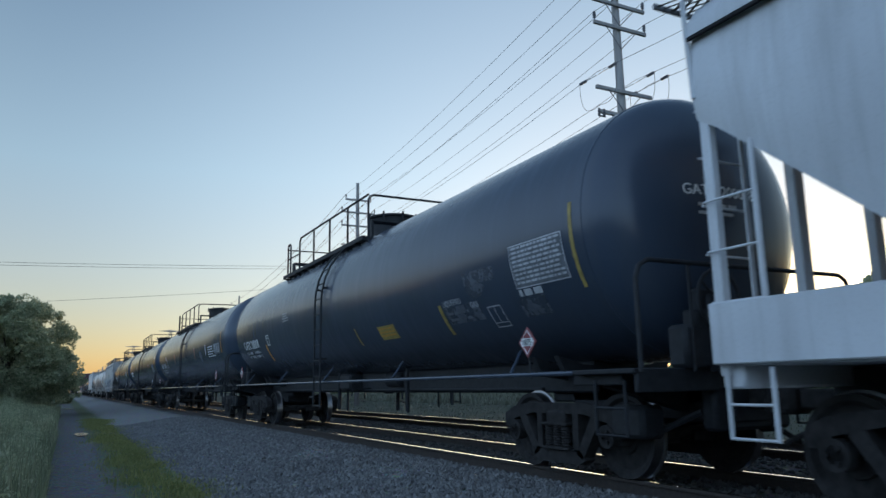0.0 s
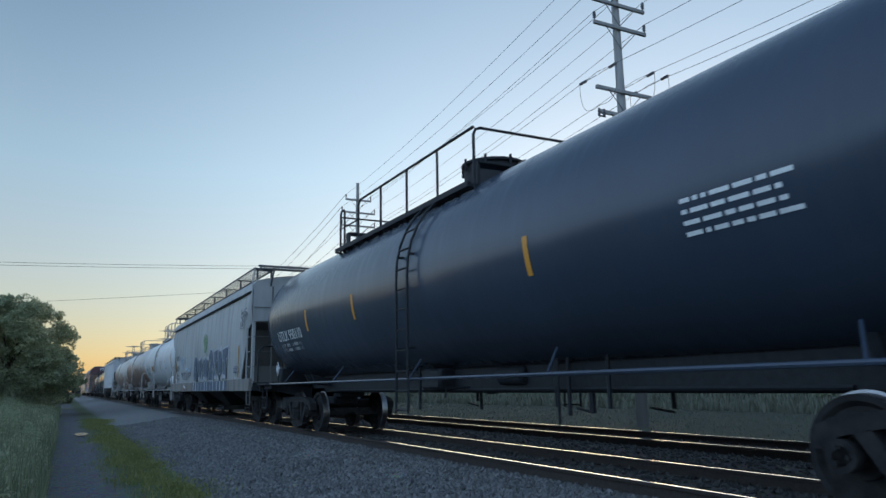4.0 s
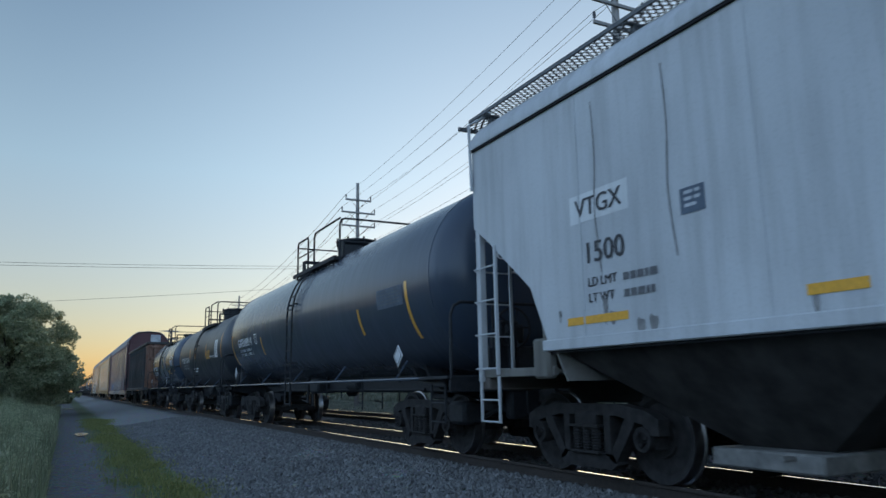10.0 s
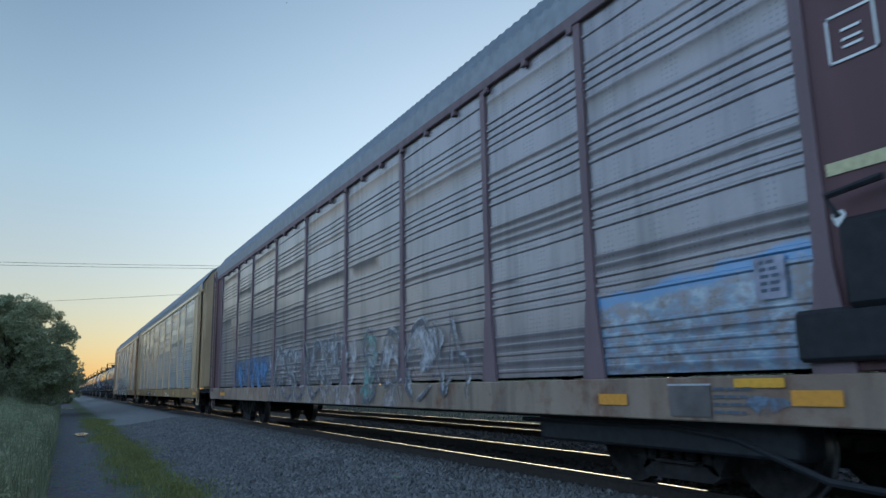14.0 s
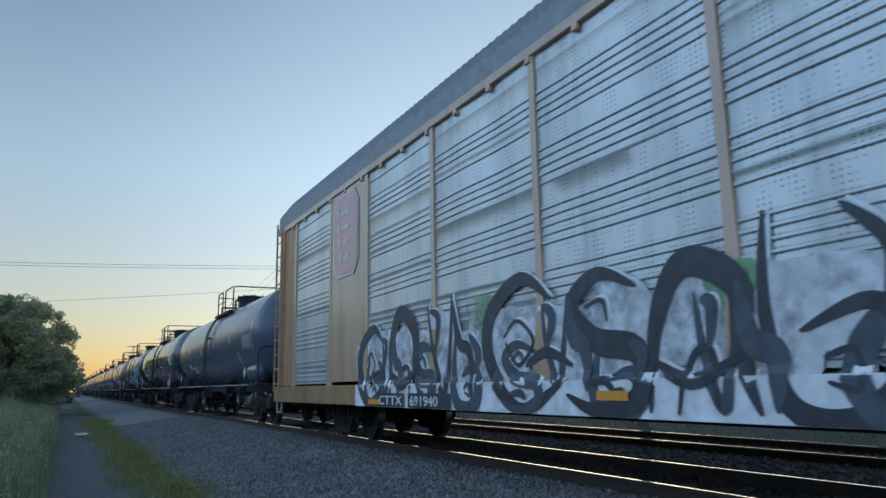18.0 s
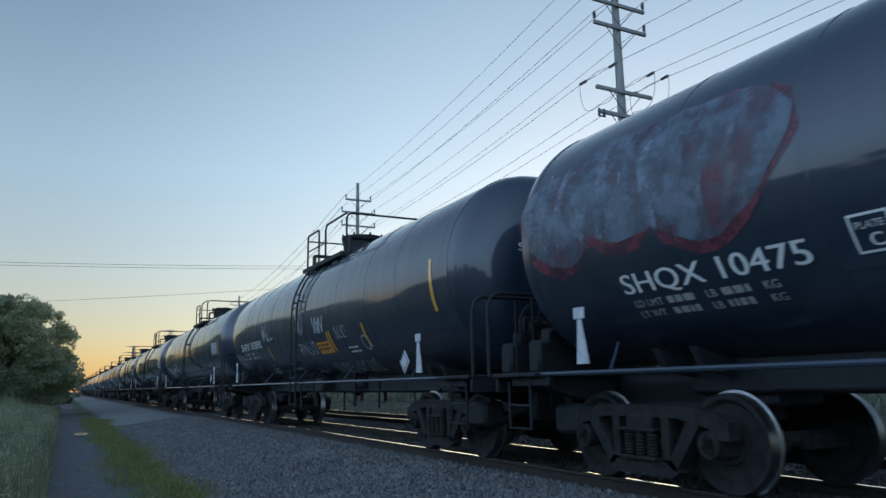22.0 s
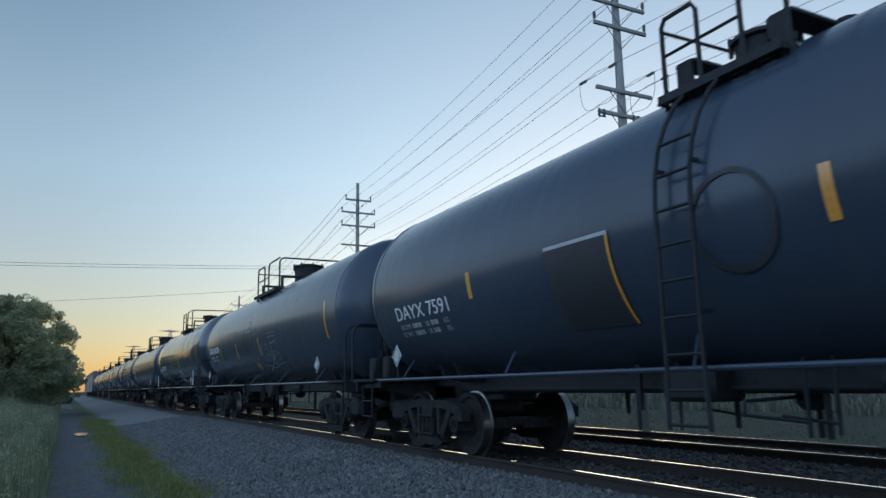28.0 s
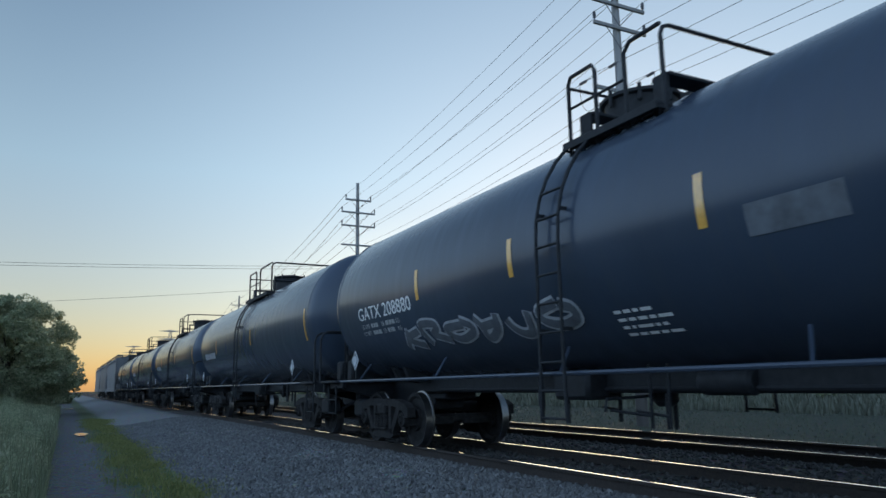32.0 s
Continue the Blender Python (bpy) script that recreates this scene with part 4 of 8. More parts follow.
    if reservoir:
        def res():
            g = Geo()
            g.lathe([(-.62, .05), (-.58, .2), (-.5, .27), (.5, .27), (.58, .2), (.62, .05)], 'y', 20, (-1.12, -L / 2 + 1.95, 1.5))
            for k in (-.35, .35):
                g.box((-1.12, -L / 2 + 1.95 + k, 1.27), (.4, .06, .3), .01)
            return g.mesh("air_reservoir", mat, 40)
        part("air_reservoir", res(), car)
    put = on_tank(R, zc)
    wh = WHITE()
    # placards on their stands, at both ends of the side
    for s in (() if not placards else (-1,) if boards == "wedge" else (-1, 1)):
        y = s * (half - (1.4 if boards == "wedge" else 1.05))
        pz = 1.40 if boards == "wedge" else 1.50
        part("placard_stand", shared(("pstand", rails.name), lambda: Geo().box((0, 0, -.27), (0.02, 0.035, 0.3), .004).mesh("placard_stand", rails, 0)), car, m=Matrix.Translation((-1.51, y, pz)))
        g = Geo()
        c = (-1.53, y, pz)
        g.box(c, (0.012, 0.25, 0.25), 0.0, Matrix.Rotation(radians(45), 3, 'X'))
        edge = Geo()
        for k in range(4):
            a, b = (math.pi / 2 * k, math.pi / 2 * (k + 1))
            edge.pipe([(-1.539, y + .135 * math.cos(a), pz + .135 * math.sin(a)), (-1.539, y + .135 * math.cos(b), pz + .135 * math.sin(b))], .005, 4)
        diamond = part("placard", g.mesh("placard", plac or PLACARD(), 0), car, "red diamond hazard placard on a stand" if plac else "white diamond hazard placard on a stand")
        part("placard_border", edge.mesh("placard_border", BLACKMARK() if not plac else WHITE(), 0), diamond)
        if hazard:
            face = lambda u, w, e=.006: (-1.536 - e, y - u, pz + w)
            decal_rect(diamond, face, -.12, -.045, .24, .09, WHITE(), "number_strip", "", .004)
            decal_text(diamond, face, hazard, -.105, -.035, .1, BLACKMARK(), "hazard_number", "", .006)
    ink = ink or (BLACKMARK() if light else wh)
    if marks:
        u0, u1, w0, cap = mark_at or (-half + .9, -half + 2.9, -.55, .24)
        pts, _ = text_pts(marks, cap / .7)
        span = max(p[0] for p in pts)
        decal_text(car, put, marks, u0, w0, cap / .7, ink, "car_number", "", 0.012, (u1 - u0) / span)
        fine = BLACKMARK() if light else WORNINK() if ink is wh else ink
        for k, (a, b, c) in enumerate((("LD LMT", "LB", "KG"), ("LT WT", "LB", "KG"))):
            row = w0 - .16 - .13 * k
            decal_text(car, put, a, u0 + .05, row, .115, fine, "small_lettering", "", .006)
            decal_bars(car, put, u0 + .50, row, .34, 1, .06, fine, rng, "small_lettering", 1.3)
            decal_text(car, put, b, u0 + .97, row, .115, fine, "small_lettering", "", .006)
            decal_bars(car, put, u0 + 1.15, row, .30, 1, .06, fine, rng, "small_lettering", 1.3)
            decal_text(car, put, c, u0 + 1.58, row, .115, fine, "small_lettering", "", .006)
        hp = on_head(R, zc, -half, HEAD)
        decal_text(car, hp, marks, -.68, .18, .17, ink, "end_number", "", .006)
        decal_bars(car, hp, -.5, .06, .5, 2, .09, fine, rng)
    if boards == "wedge":
        # narrow white boards that widen towards the foot, with a small plate on top
        for s in (-1, 1):
            y = s * (half - .92)
            g = Geo().prism([(y - .095, 1.22), (y + .095, 1.22), (y + .06, 1.68), (y + .005, 1.68)], -1.515, -1.495)
            board = part("marker_board", g.mesh("marker_board", PLACARD(), 0), car, "narrow white marker board")
            part("number_plate", Geo().box((-1.51, y + .03, 1.745), (.02, .17, .12), .004).mesh("number_plate", PLACARD(), 0), board)
        # placard on the end rail
        g = Geo().box((-.25, -L / 2 + .39, 1.62), (0.25, 0.012, 0.25), 0.0, Matrix.Rotation(radians(45), 3, 'Y'))
        part("end_placard", g.mesh("end_placard", PLACARD(), 0), car, "white diamond hazard placard on the end rail")
    # added dark block that hides the bright sky gap between car ends
    if not light:
        for s in (-1, 1):
            part("gear_case", shared("gapblock", lambda: Geo().box((0, 0, 1.36), (2.0, .26, .42), .04).box((-.7, -.04, 1.62), (.3, .2, .2), .03).mesh("gear_case", UNDER(), 40)), car, "dark block added on the end deck to close the sky gap", m=Matrix.Translation((0, s * (L / 2 - .33), 0)))
    CARS.append((car, (front + rear) / 2))
    return car, put, half, rng


PLACARD = lambda: plain("placard_white", (0.50, 0.51, 0.52), 0.55, 0.0, 0.18, 14)
WORNINK = lambda: plain("marking_worn", (0.36, 0.36, 0.36), 0.6, 0.0, 0.3, 30)
BLACKMARK = lambda: plain("marking_black", (0.03, 0.03, 0.035), 0.6, 0, .1, 30)

# ---- covered hopper car ----


def hopper_car(front, rear, mat, label, marks1, marks2, style="flat", seed=3, top=4.45, W=1.6, bays=4, cut=((0, 3.04), (.35, 2.8), (1.25, 2.1), (1.57, 1.42)), sill=(.97, 1.30), text_u=-7.79, text_z=(2.72, 2.22), text_h=(.27, .31), walk_up=.20, posts=((-.55, .13), (.55, .13)), grime_shade=None, foot=None):
    L = rear - front
    # grime plus painted-in shade: slope sheets and end gear darker than the body
    grime_shade = grime_shade or mat
    foot = foot or grime_shade
    sill_mat = paint("hopper_sill_soiled", (.215, .20, .18), .65, .8, (.09, .08, .07), 4, stain=.6) if style == "arched" and grime_shade is not mat else mat
    rail_mat = grime_shade if style == "arched" else mat
    car = thing("covered_hopper_car", label, "hopper car", group="cars of the freight train")
    rng = random.Random(seed)
    hb = L / 2 - 0.55          # half length of the roof and the ends
    ze, zl = cut[0][1], cut[-1][1]     # foot of the end sheets and of the sides
    reach = cut[-1][0]

    def low(y):
        """Lower edge of the side sheet: stepped up towards the ends."""
        a = hb - abs(y)
        for (p, za), (q, zb) in zip(cut, cut[1:]):
            if a <= q:
                return za + (zb - za) * (a - p) / (q - p)
        return zl
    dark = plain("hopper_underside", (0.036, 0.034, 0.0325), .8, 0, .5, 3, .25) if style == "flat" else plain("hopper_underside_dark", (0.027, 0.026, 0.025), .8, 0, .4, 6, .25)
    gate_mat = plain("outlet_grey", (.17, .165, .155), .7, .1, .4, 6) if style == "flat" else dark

    # side sheets: full length on top, cut back below towards the ends
    def side(s):
        g = Geo()
        n = 8
        ys = sorted({round(v, 3) for p, _ in cut for v in (-hb + p, hb - p)} | {round((hb - reach) * (2 * k / 24 - 1), 3) for k in range(25)})
        wall = lambda q, e: s * ((W - .05 + .09 * math.sin(math.pi * (.15 + .8 * q)) if style == "arched" else W) - e)
        m = len(ys)
        for e in (0, .025):
            vs = [(wall(k / n, e), y, low(y) + (top - .28 - low(y)) * k / n) for k in range(n + 1) for y in ys]
            g.add(vs, [(k * m + i, k * m + i + 1, (k + 1) * m + i + 1, (k + 1) * m + i) for k in range(n) for i in range(m - 1)])
        o = m * (n + 1)
        g.f += [(i, i + 1, i + 1 + o, i + o) for i in range(m - 1)]
        return g.mesh("side_sheet", mat, 30)
    near = part("side_sheet", side(-1), car)
    part("side_sheet", side(1), car)
    # thin weld seams down the side
    if style == "flat":
        for k in range(1, 9):
            y = -hb + 2 * hb * k / 9
            part("weld_seam", Geo().box((-W - .004, y, (zl + top - .3) / 2), (.008, .022, top - .3 - zl - .04 if abs(y) < hb - reach else .9)).mesh("weld_seam", mat, 0), near)
    # thin dark strip that paints in the shade below the roof overhang
    for s in (-1, 1):
        part("roof_gasket", Geo().box((s * (W + .012 + (.03 if style == "arched" else 0)), 0, top - .355), (.03, 2 * hb - .02, .035), .004).mesh("roof_gasket", plain("eave_shade_black", (.015, .015, .016), .8, 0, .2, 20, .2), 40), car)
    for s in (-1, 1):
        if style == "arched":
            part("side_sill", Geo().box((s * (W + .01), 0, (sill[0] + sill[1]) / 2), (.10, 2 * hb, sill[1] - sill[0] + .02), .012).mesh("side_sill", sill_mat, 40), car, "soiled long side sill")
        else:
            part("side_sill", Geo().box((s * (W - .02), 0, zl + .01), (.09, 2 * (hb - reach + .10), .12), .012).mesh("side_sill", mat, 40), car)
            part("sill_lip", Geo().box((s * (W - .06), 0, zl - .06), (.06, 2 * (hb - reach + .05), .03), .004).mesh("sill_lip", UNDER(), 40), car)
            for t in (-1, 1):
                part("jacking_pad", Geo().box((s * (W - .06), t * (hb - reach + .17), 1.30), (.14, .30, .44), .03).box((s * (W - .08), t * (hb - reach * .5), 1.16), (.08, reach, .10), .01).mesh("jacking_pad", grime_shade, 40), car, "pale steel bracket at the side's end")
        part("top_chord", Geo().prism([(s * (W + .035), top - .34), (s * (W + .035), top - .22), (s * (W - .12), top - .02), (s * (W - .2), top - .1)], -hb, hb, 'y').mesh("top_chord", mat, 40), car)
    # roof, gently arched
    g = Geo()
    g.grid(lambda p, q: ((W - .1) * (2 * p - 1), -hb + 2 * hb * q, top - .04 + .20 * (1 - (2 * p - 1) ** 2)), 10, 2)
    part("roof", g.mesh("roof", mat, 40), car)
    for k in range(4):
        y = -hb + 2 * hb * (k + .5) / 4
        part("roof_hatch", Geo().lathe([(0, .4), (.12, .4), (.16, .3), (.17, .02)], 'z', 20, (0, y, top + .15)).mesh("roof_hatch", mat, 40), car)
    # roof walk of open grating
    def roof_walk():
        g = Geo()
        zw = top + walk_up
        for x0, x1 in ((-W + .04, -W + .62), (W - .62, W - .04)):
            n = int((2 * hb - .3) / .085)
            for k in range(n):
                y = -hb + .15 + (2 * hb - .3) * k / n
                g.add([(x0, y, zw), (x1, y + .34, zw), (x1, y + .37, zw), (x0, y + .03, zw)], [(0, 1, 2, 3)])
                g.add([(x1, y, zw + .003), (x0, y + .34, zw + .003), (x0, y + .37, zw + .003), (x1, y + .03, zw + .003)], [(0, 1, 2, 3)])
            for x in (x0, x1):
                g.box((x, .17, zw), (.025, 2 * hb - .1, .05), .004)
            for k in range(8):
                y = -hb + .25 + (2 * hb - .5) * k / 7
                g.box(((x0 + x1) / 2, y, zw - .03), (x1 - x0, .06, .03), .004)
                for x in (x0 + .12, x1 - .05):
                    g.box((x, y, zw - .16), (.05, .06, .28), .006)
        return g.mesh("roof_walk", plain("walk_grey", (.10, .105, .11), .6, .3, .2, 10), 0)
    part("roof_walk", roof_walk(), car, "open steel grating walkway on the roof")
    # end sheets and slope sheets
    for s in (-1, 1):
        g = Geo()
        arch = [((W - .1) * (1 - k / 5), top - .045 + .20 * (1 - (1 - k / 5) ** 2)) for k in range(11)]
        g.prism([(-W + .01, ze), (W - .01, ze), (W - .01, top - .22)] + arch + [(-W + .01, top - .22)], s * (hb - .055), s * (hb - .005), 'y')
        part("end_sheet", g.mesh("end_sheet", mat, 40), car)
        g = Geo()
        line = [(s * (hb - p - .035), z) for p, z in cut] + [(s * (hb - reach - .25), 1.05)]
        for (ya, za), (yb, zb) in zip(line, line[1:]):
            g.prism([(ya, za), (yb, zb), (yb - s * .03, zb), (ya - s * .03, za)], -W + .03, W - .03)
        part("slope_sheet", g.mesh("slope_sheet", grime_shade, 20), car, "sloping end sheet")
        part("shear_plate", Geo().box((0, s * (hb - reach * .55), 1.16), (2 * W - .12, reach * .9, .05), .01).box((0, s * (hb - reach * .8), 1.42), (2 * W - .3, .04, .5), .01).mesh("shear_plate", grime_shade, 40), car)
        # corner posts and the middle posts
        for t in (-1, 1):
            part("corner_post", Geo().box((t * (W - .055), s * (hb - .06), (1.06 + ze) / 2 + .1), (.09, .10, ze - 0.86), .01).mesh("corner_post", mat, 40), car)
        for x, wide in posts:
            part("end_post", Geo().box((x, s * (hb - .1), (1.1 + ze) / 2), (wide, .10, ze - 1.1), .01).mesh("end_post", rail_mat, 40), car)
        part("end_sill", Geo().box((0, s * (hb - .10), 1.08), (2 * W - .1, .22, .24), .02).mesh("end_sill", foot, 40), car)
        part("centre_sill", Geo().box((0, s * (hb - 1.3), .95), (.42, 2.6, .34), .02).mesh("centre_sill", UNDER(), 40), car)
        g = Geo()
        g.pipe([(-W - .03, s * (hb - .02), top - .9), (-W - .03, s * (hb + .02), top + .02), (-W + .06, s * (hb - .1), top + walk_up - .04), (-W + .12, s * (hb - .3), top + walk_up)], .024, 6)
        part("grab_rail", g.mesh("grab_rail", mat, 40), car)
        # rungs run from the corner post to one more upright
        for t in (-1, 1):
            g = Geo()
            zt = low(hb - .52) + .06
            g.box((t * (W + .012), s * (hb - .52), (1.14 + zt) / 2), (.045, .035, zt - 1.14), .006)
            for k in range(4):
                if 1.22 + .42 * k < zt:
                    g.pipe([(t * (W + .03), s * (hb - .53), 1.22 + .42 * k), (t * (W + .03), s * (hb - .03), 1.22 + .42 * k)], .011, 6)
            part("side_ladder", g.mesh("side_ladder", mat, 40), car)
            g = Geo()
            g.pipe([(t * (W - .01), s * (hb - .08), 1.12), (t * (W - .01), s * (hb - .08), .58), (t * (W - .01), s * (hb - .5), .58), (t * (W - .01), s * (hb - .5), 1.12)], .022, 6)
            g.pipe([(t * (W - .01), s * (hb - .08), .84), (t * (W - .01), s * (hb - .5), .84)], .012, 6)
            part("step", g.mesh("step", rail_mat, 40), car)
        g = Geo()
        g.box((-W + .56, s * (hb + .035), (1.14 + top) / 2 - .1), (.045, .03, top - 1.34), .006)
        for k in range(int((top - 1.5) / .42)):
            g.pipe([(-W + .04, s * (hb + .05), 1.22 + .42 * k), (-W + .57, s * (hb + .05), 1.22 + .42 * k)], .011, 6)
        part("end_ladder", g.mesh("end_ladder", rail_mat, 40), car)
        # roof walk across the end, on brackets
        g = Geo()
        zw = top + walk_up
        for k in range(int((2 * W - .1) / .085)):
            x = -W + .05 + .085 * k
            for a, b in ((-.12, .42), (.42, -.12)):
                g.add([(x, s * (hb + a), zw), (x + .22, s * (hb + b), zw), (x + .25, s * (hb + b), zw), (x + .03, s * (hb + a), zw)], [(0, 1, 2, 3)])
        for a in (-.12, .42):
            g.box((0, s * (hb + a), zw), (2 * W - .06, .03, .06), .006)
        for x in (-1.1, 0, 1.1):
            q = [(s * (hb + .40), zw - .03), (s * (hb + .40), zw - .07), (s * (hb + .0), top - .20), (s * hb, top - .14)]
            g.prism(q, x - .02, x + .02)
        part("end_walk", g.mesh("end_walk", plain("walk_grey", (.10, .105, .11), .6, .3, .2, 10), 0), car, "grating walkway across the end of the roof")
        truck(car, s * (L / 2 - 2.0))
    part("brake_wheel", shared("bwheel", mesh_brake_wheel), car, m=Matrix.Translation((.1, -hb - .22, 2.35)))
    # hopper bays with their gates
    span = hb - reach + .1
    for k in range(bays):
        a, b = -span + 2 * span * k / bays, -span + 2 * span * (k + 1) / bays
        g = Geo()
        w1, w2 = W - .08, .55
        m = (a + b) / 2
        vs = [(-w1, a + .04, zl), (w1, a + .04, zl), (w1, b - .04, zl), (-w1, b - .04, zl), (-w2, m - .45, .42), (w2, m - .45, .42), (w2, m + .45, .42), (-w2, m + .45, .42)]
        g.add(vs, [(0, 4, 5, 1), (1, 5, 6, 2), (2, 6, 7, 3), (3, 7, 4, 0), (4, 7, 6, 5)])
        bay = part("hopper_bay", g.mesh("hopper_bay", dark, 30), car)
        g = Geo()
        g.box((0, m, .34), (1.7, 1.15, .17), .02)
        g.pipe([(-1.0, m - .3, .38), (1.0, m - .3, .38)], .025, 6)
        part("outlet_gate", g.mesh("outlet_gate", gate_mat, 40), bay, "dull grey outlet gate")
    couplers(car, L)
    CARS.append((car, (front + rear) / 2))
    put = on_wall(W if style == "flat" else W + .045)
    if marks1:
        decal_text(car, put, marks1, text_u, text_z[0], text_h[0], BLACKMARK(), "car_mark", "", .012)
        decal_text(car, put, marks2, text_u + .1, text_z[1], text_h[1], BLACKMARK(), "car_number", "", .014)
        for k, word in enumerate(("LD LMT", "LT WT")):
            row = text_z[1] - .24 - .16 * k
            decal_text(car, put, word, text_u + .15, row, .13, BLACKMARK(), "small_lettering", "", .008)
            decal_bars(car, put, text_u + .68, row, .5, 1, .045, plain("marking_dull_black", (.10, .10, .105), .6, 0, .3, 30), rng, "small_lettering", 1.6)
    return car, put, hb, rng


# ---- gondola ----


def gondola_car(front, rear, label, seed=5):
    L = rear - front
    car = thing("gondola_car", label, "gondola", group="cars of the freight train")
    rng = random.Random(seed)
    mat = paint("gondola_black", (0.016, 0.022, 0.024), .55, .95, (.050, .047, .050), 7, spots=.08, stain=.35)
    rust = paint("gondola_rust_end", (0.24, 0.145, 0.11), .75, 1.0, (.028, .014, .011), 11, spots=.9, stain=.6)
    W, zb, zt = 1.48, 1.15, 4.05
    hb = L / 2 - .6
    for s in (-1, 1):
        dent = lambda y, z: .045 * noise.noise((y * .8, z * .9, 4.0 + s)) + .02 * noise.noise((y * 2.6, z * 2.2, 9.0 + s))
        sheet = Geo()
        for e in (.015, -.015):
            sheet.grid(lambda p, q: (s * (W + e) - s * abs(dent(-hb + 2 * hb * p, q * 3)), -hb + 2 * hb * p, zb + (zt - zb) * q), 64, 10)
        side = part("side_sheet", sheet.mesh("side_sheet", mat, 40), car, "dented black side sheet")
        def rib(v):
            g, rg = Geo(), random.Random(v)
            m, prof = 7, ((-.105, -.01), (-.085, -.13), (-.045, -.165), (.045, -.165), (.085, -.13), (.105, -.01))
            bend = [(rg.uniform(-.03, .03), rg.uniform(-.035, .015)) for _ in range(m + 1)]
            vs = []
            for i in range(m + 1):
                z = zb - .05 + (zt - .05 - zb) * i / m
                for py, px in prof:
                    vs.append((px * (1 - .12 * i / m) - bend[i][1] * (px < -.05), py * (1.12 - .3 * i / m) + bend[i][0] * (0 < i < m), z))
            g.add(vs, [(i * 6 + j, i * 6 + j + 1, (i + 1) * 6 + j + 1, (i + 1) * 6 + j) for i in range(m) for j in range(5)] + [(0, 1, 2, 3, 4, 5)])
            return g.mesh("side_post", mat, 50)
        for k, u in enumerate((5.38, 4.08, 3.12, 2.2, 1.2, .28, -.65, -1.6, -2.55, -3.43, -4.36, -5.38, -6.3)):
            part("side_post", shared(("gon_rib", k % 5), lambda: rib(k % 5)), side, m=Matrix.Translation((s * W, -u, 0)) @ pose(0, 0, 0, rng.uniform(-1.1, 1.1), 0, (0 if s < 0 else 180) + rng.uniform(-7, 7)))
        part("top_chord", Geo().box((s * (W + .06), 0, zt), (.22, 2 * hb + .1, .16), .02).mesh("top_chord", mat, 40), car)
        part("side_sill", Geo().box((s * (W + .05), 0, zb - .02), (.2, 2 * hb, .2), .02).mesh("side_sill", mat, 40), car)
        # plates hung below the sill
        for a, b in ((3.1, 5.0), (1.7, 2.35), (-2.35, -1.7), (-5.0, -3.1)):
            g = Geo()
            g.prism([(-a, zb), (-b, zb), (-b + .12, .68), (-a - .12, .68)], s * (W - .02), s * (W - .07))
            part("belly_plate", g.mesh("belly_plate", UNDER(), 40), car)
        # pressed ledges between the end ribs
        for a, b, z in ((4.2, 5.3, 2.72), (4.2, 5.3, 1.72), (5.45, 5.75, 1.71), (5.45, 5.75, 2.72), (-5.3, -4.4, 2.72), (-6.2, -5.45, 2.72)):
            part("mid_rail", Geo().prism([(s * W, z + .05), (s * (W + .07), z + .01), (s * (W + .07), z - .05), (s * W, z - .05)], -b, -a, 'y').mesh("mid_rail", mat, 40), side)
    part("floor", Geo().box((0, 0, zb), (2 * W, 2 * hb, .06)).mesh("floor", mat, 0), car)
    for s in (-1, 1):
        end = part("end_wall", Geo().box((0, s * hb, (zb + zt) / 2), (2 * W, .04, zt - zb), .005).mesh("end_wall", rust, 40), car, "rusty brown ribbed end wall")
        for k in range(4):
            g = Geo()
            g.box((0, s * (hb + .07), zb + .35 + (zt - zb - .6) * k / 3), (2 * W - .05, .10, .16), .03)
            part("end_rib", g.mesh("end_rib", rust, 40), end)
        for x in (-1.1, -.35, .35, 1.1):
            part("end_post", Geo().box((x, s * (hb + .05), (zb + zt) / 2), (.14, .08, zt - zb - .1), .02).mesh("end_post", rust, 40), end)
        part("end_cap", Geo().box((0, s * hb, zt), (2 * W + .2, .2, .16), .02).mesh("end_cap", mat, 40), car)
        part("centre_sill", Geo().box((0, s * (hb - .8), .92), (.45, 2.6, .34), .02).mesh("centre_sill", UNDER(), 40), car)
        part("ladder", shared("gon_ladder", lambda: ladder_mesh(.45, 2.6, 7, mat)), car, m=Matrix.Translation((-W - .19, s * (hb - .3), 1.1)))
        part("end_ladder", shared("gon_ladder_end", lambda: ladder_mesh(.45, 2.6, 7, rust)), car, m=pose(-W + .4, s * (hb + .16), 1.1, 0, 0, 90))
        g = Geo()
        g.pipe([(-W, s * (hb - .05), 1.1), (-W, s * (hb - .05), .5), (-W, s * (hb - .5), .5), (-W, s * (hb - .5), 1.1)], .022, 6)
        part("step", g.mesh("step", mat, 40), car)
        truck(car, s * (L / 2 - 1.95))
    couplers(car, L)
    CARS.append((car, (front + rear) / 2))
    put = on_wall(W + .02)
    putr = on_wall(W + .175)
    wh = WHITE()
    decal_text(car, put, "RM", -4.16, 2.5, .29, wh, "car_mark", "", .012)
    decal_text(car, put, "GX", -3.2, 2.5, .29, wh, "car_mark", "", .012)
    decal_text(car, put, "94", -4.1, 2.15, .29, wh, "car_number", "", .012)
    decal_text(car, put, "GO", -3.14, 2.16, .29, wh, "car_number", "", .012)
    decal_bars(car, put, -5.3, 1.9, .4, 2, .11, wh, rng)
    decal_rect(car, put, -4.1, 1.16, .1, .44, YELLOW(), "reflector_stripe")
    decal_rect(car, put, 4.66, 1.41, .19, .18, WORNINK(), "paint_patch")
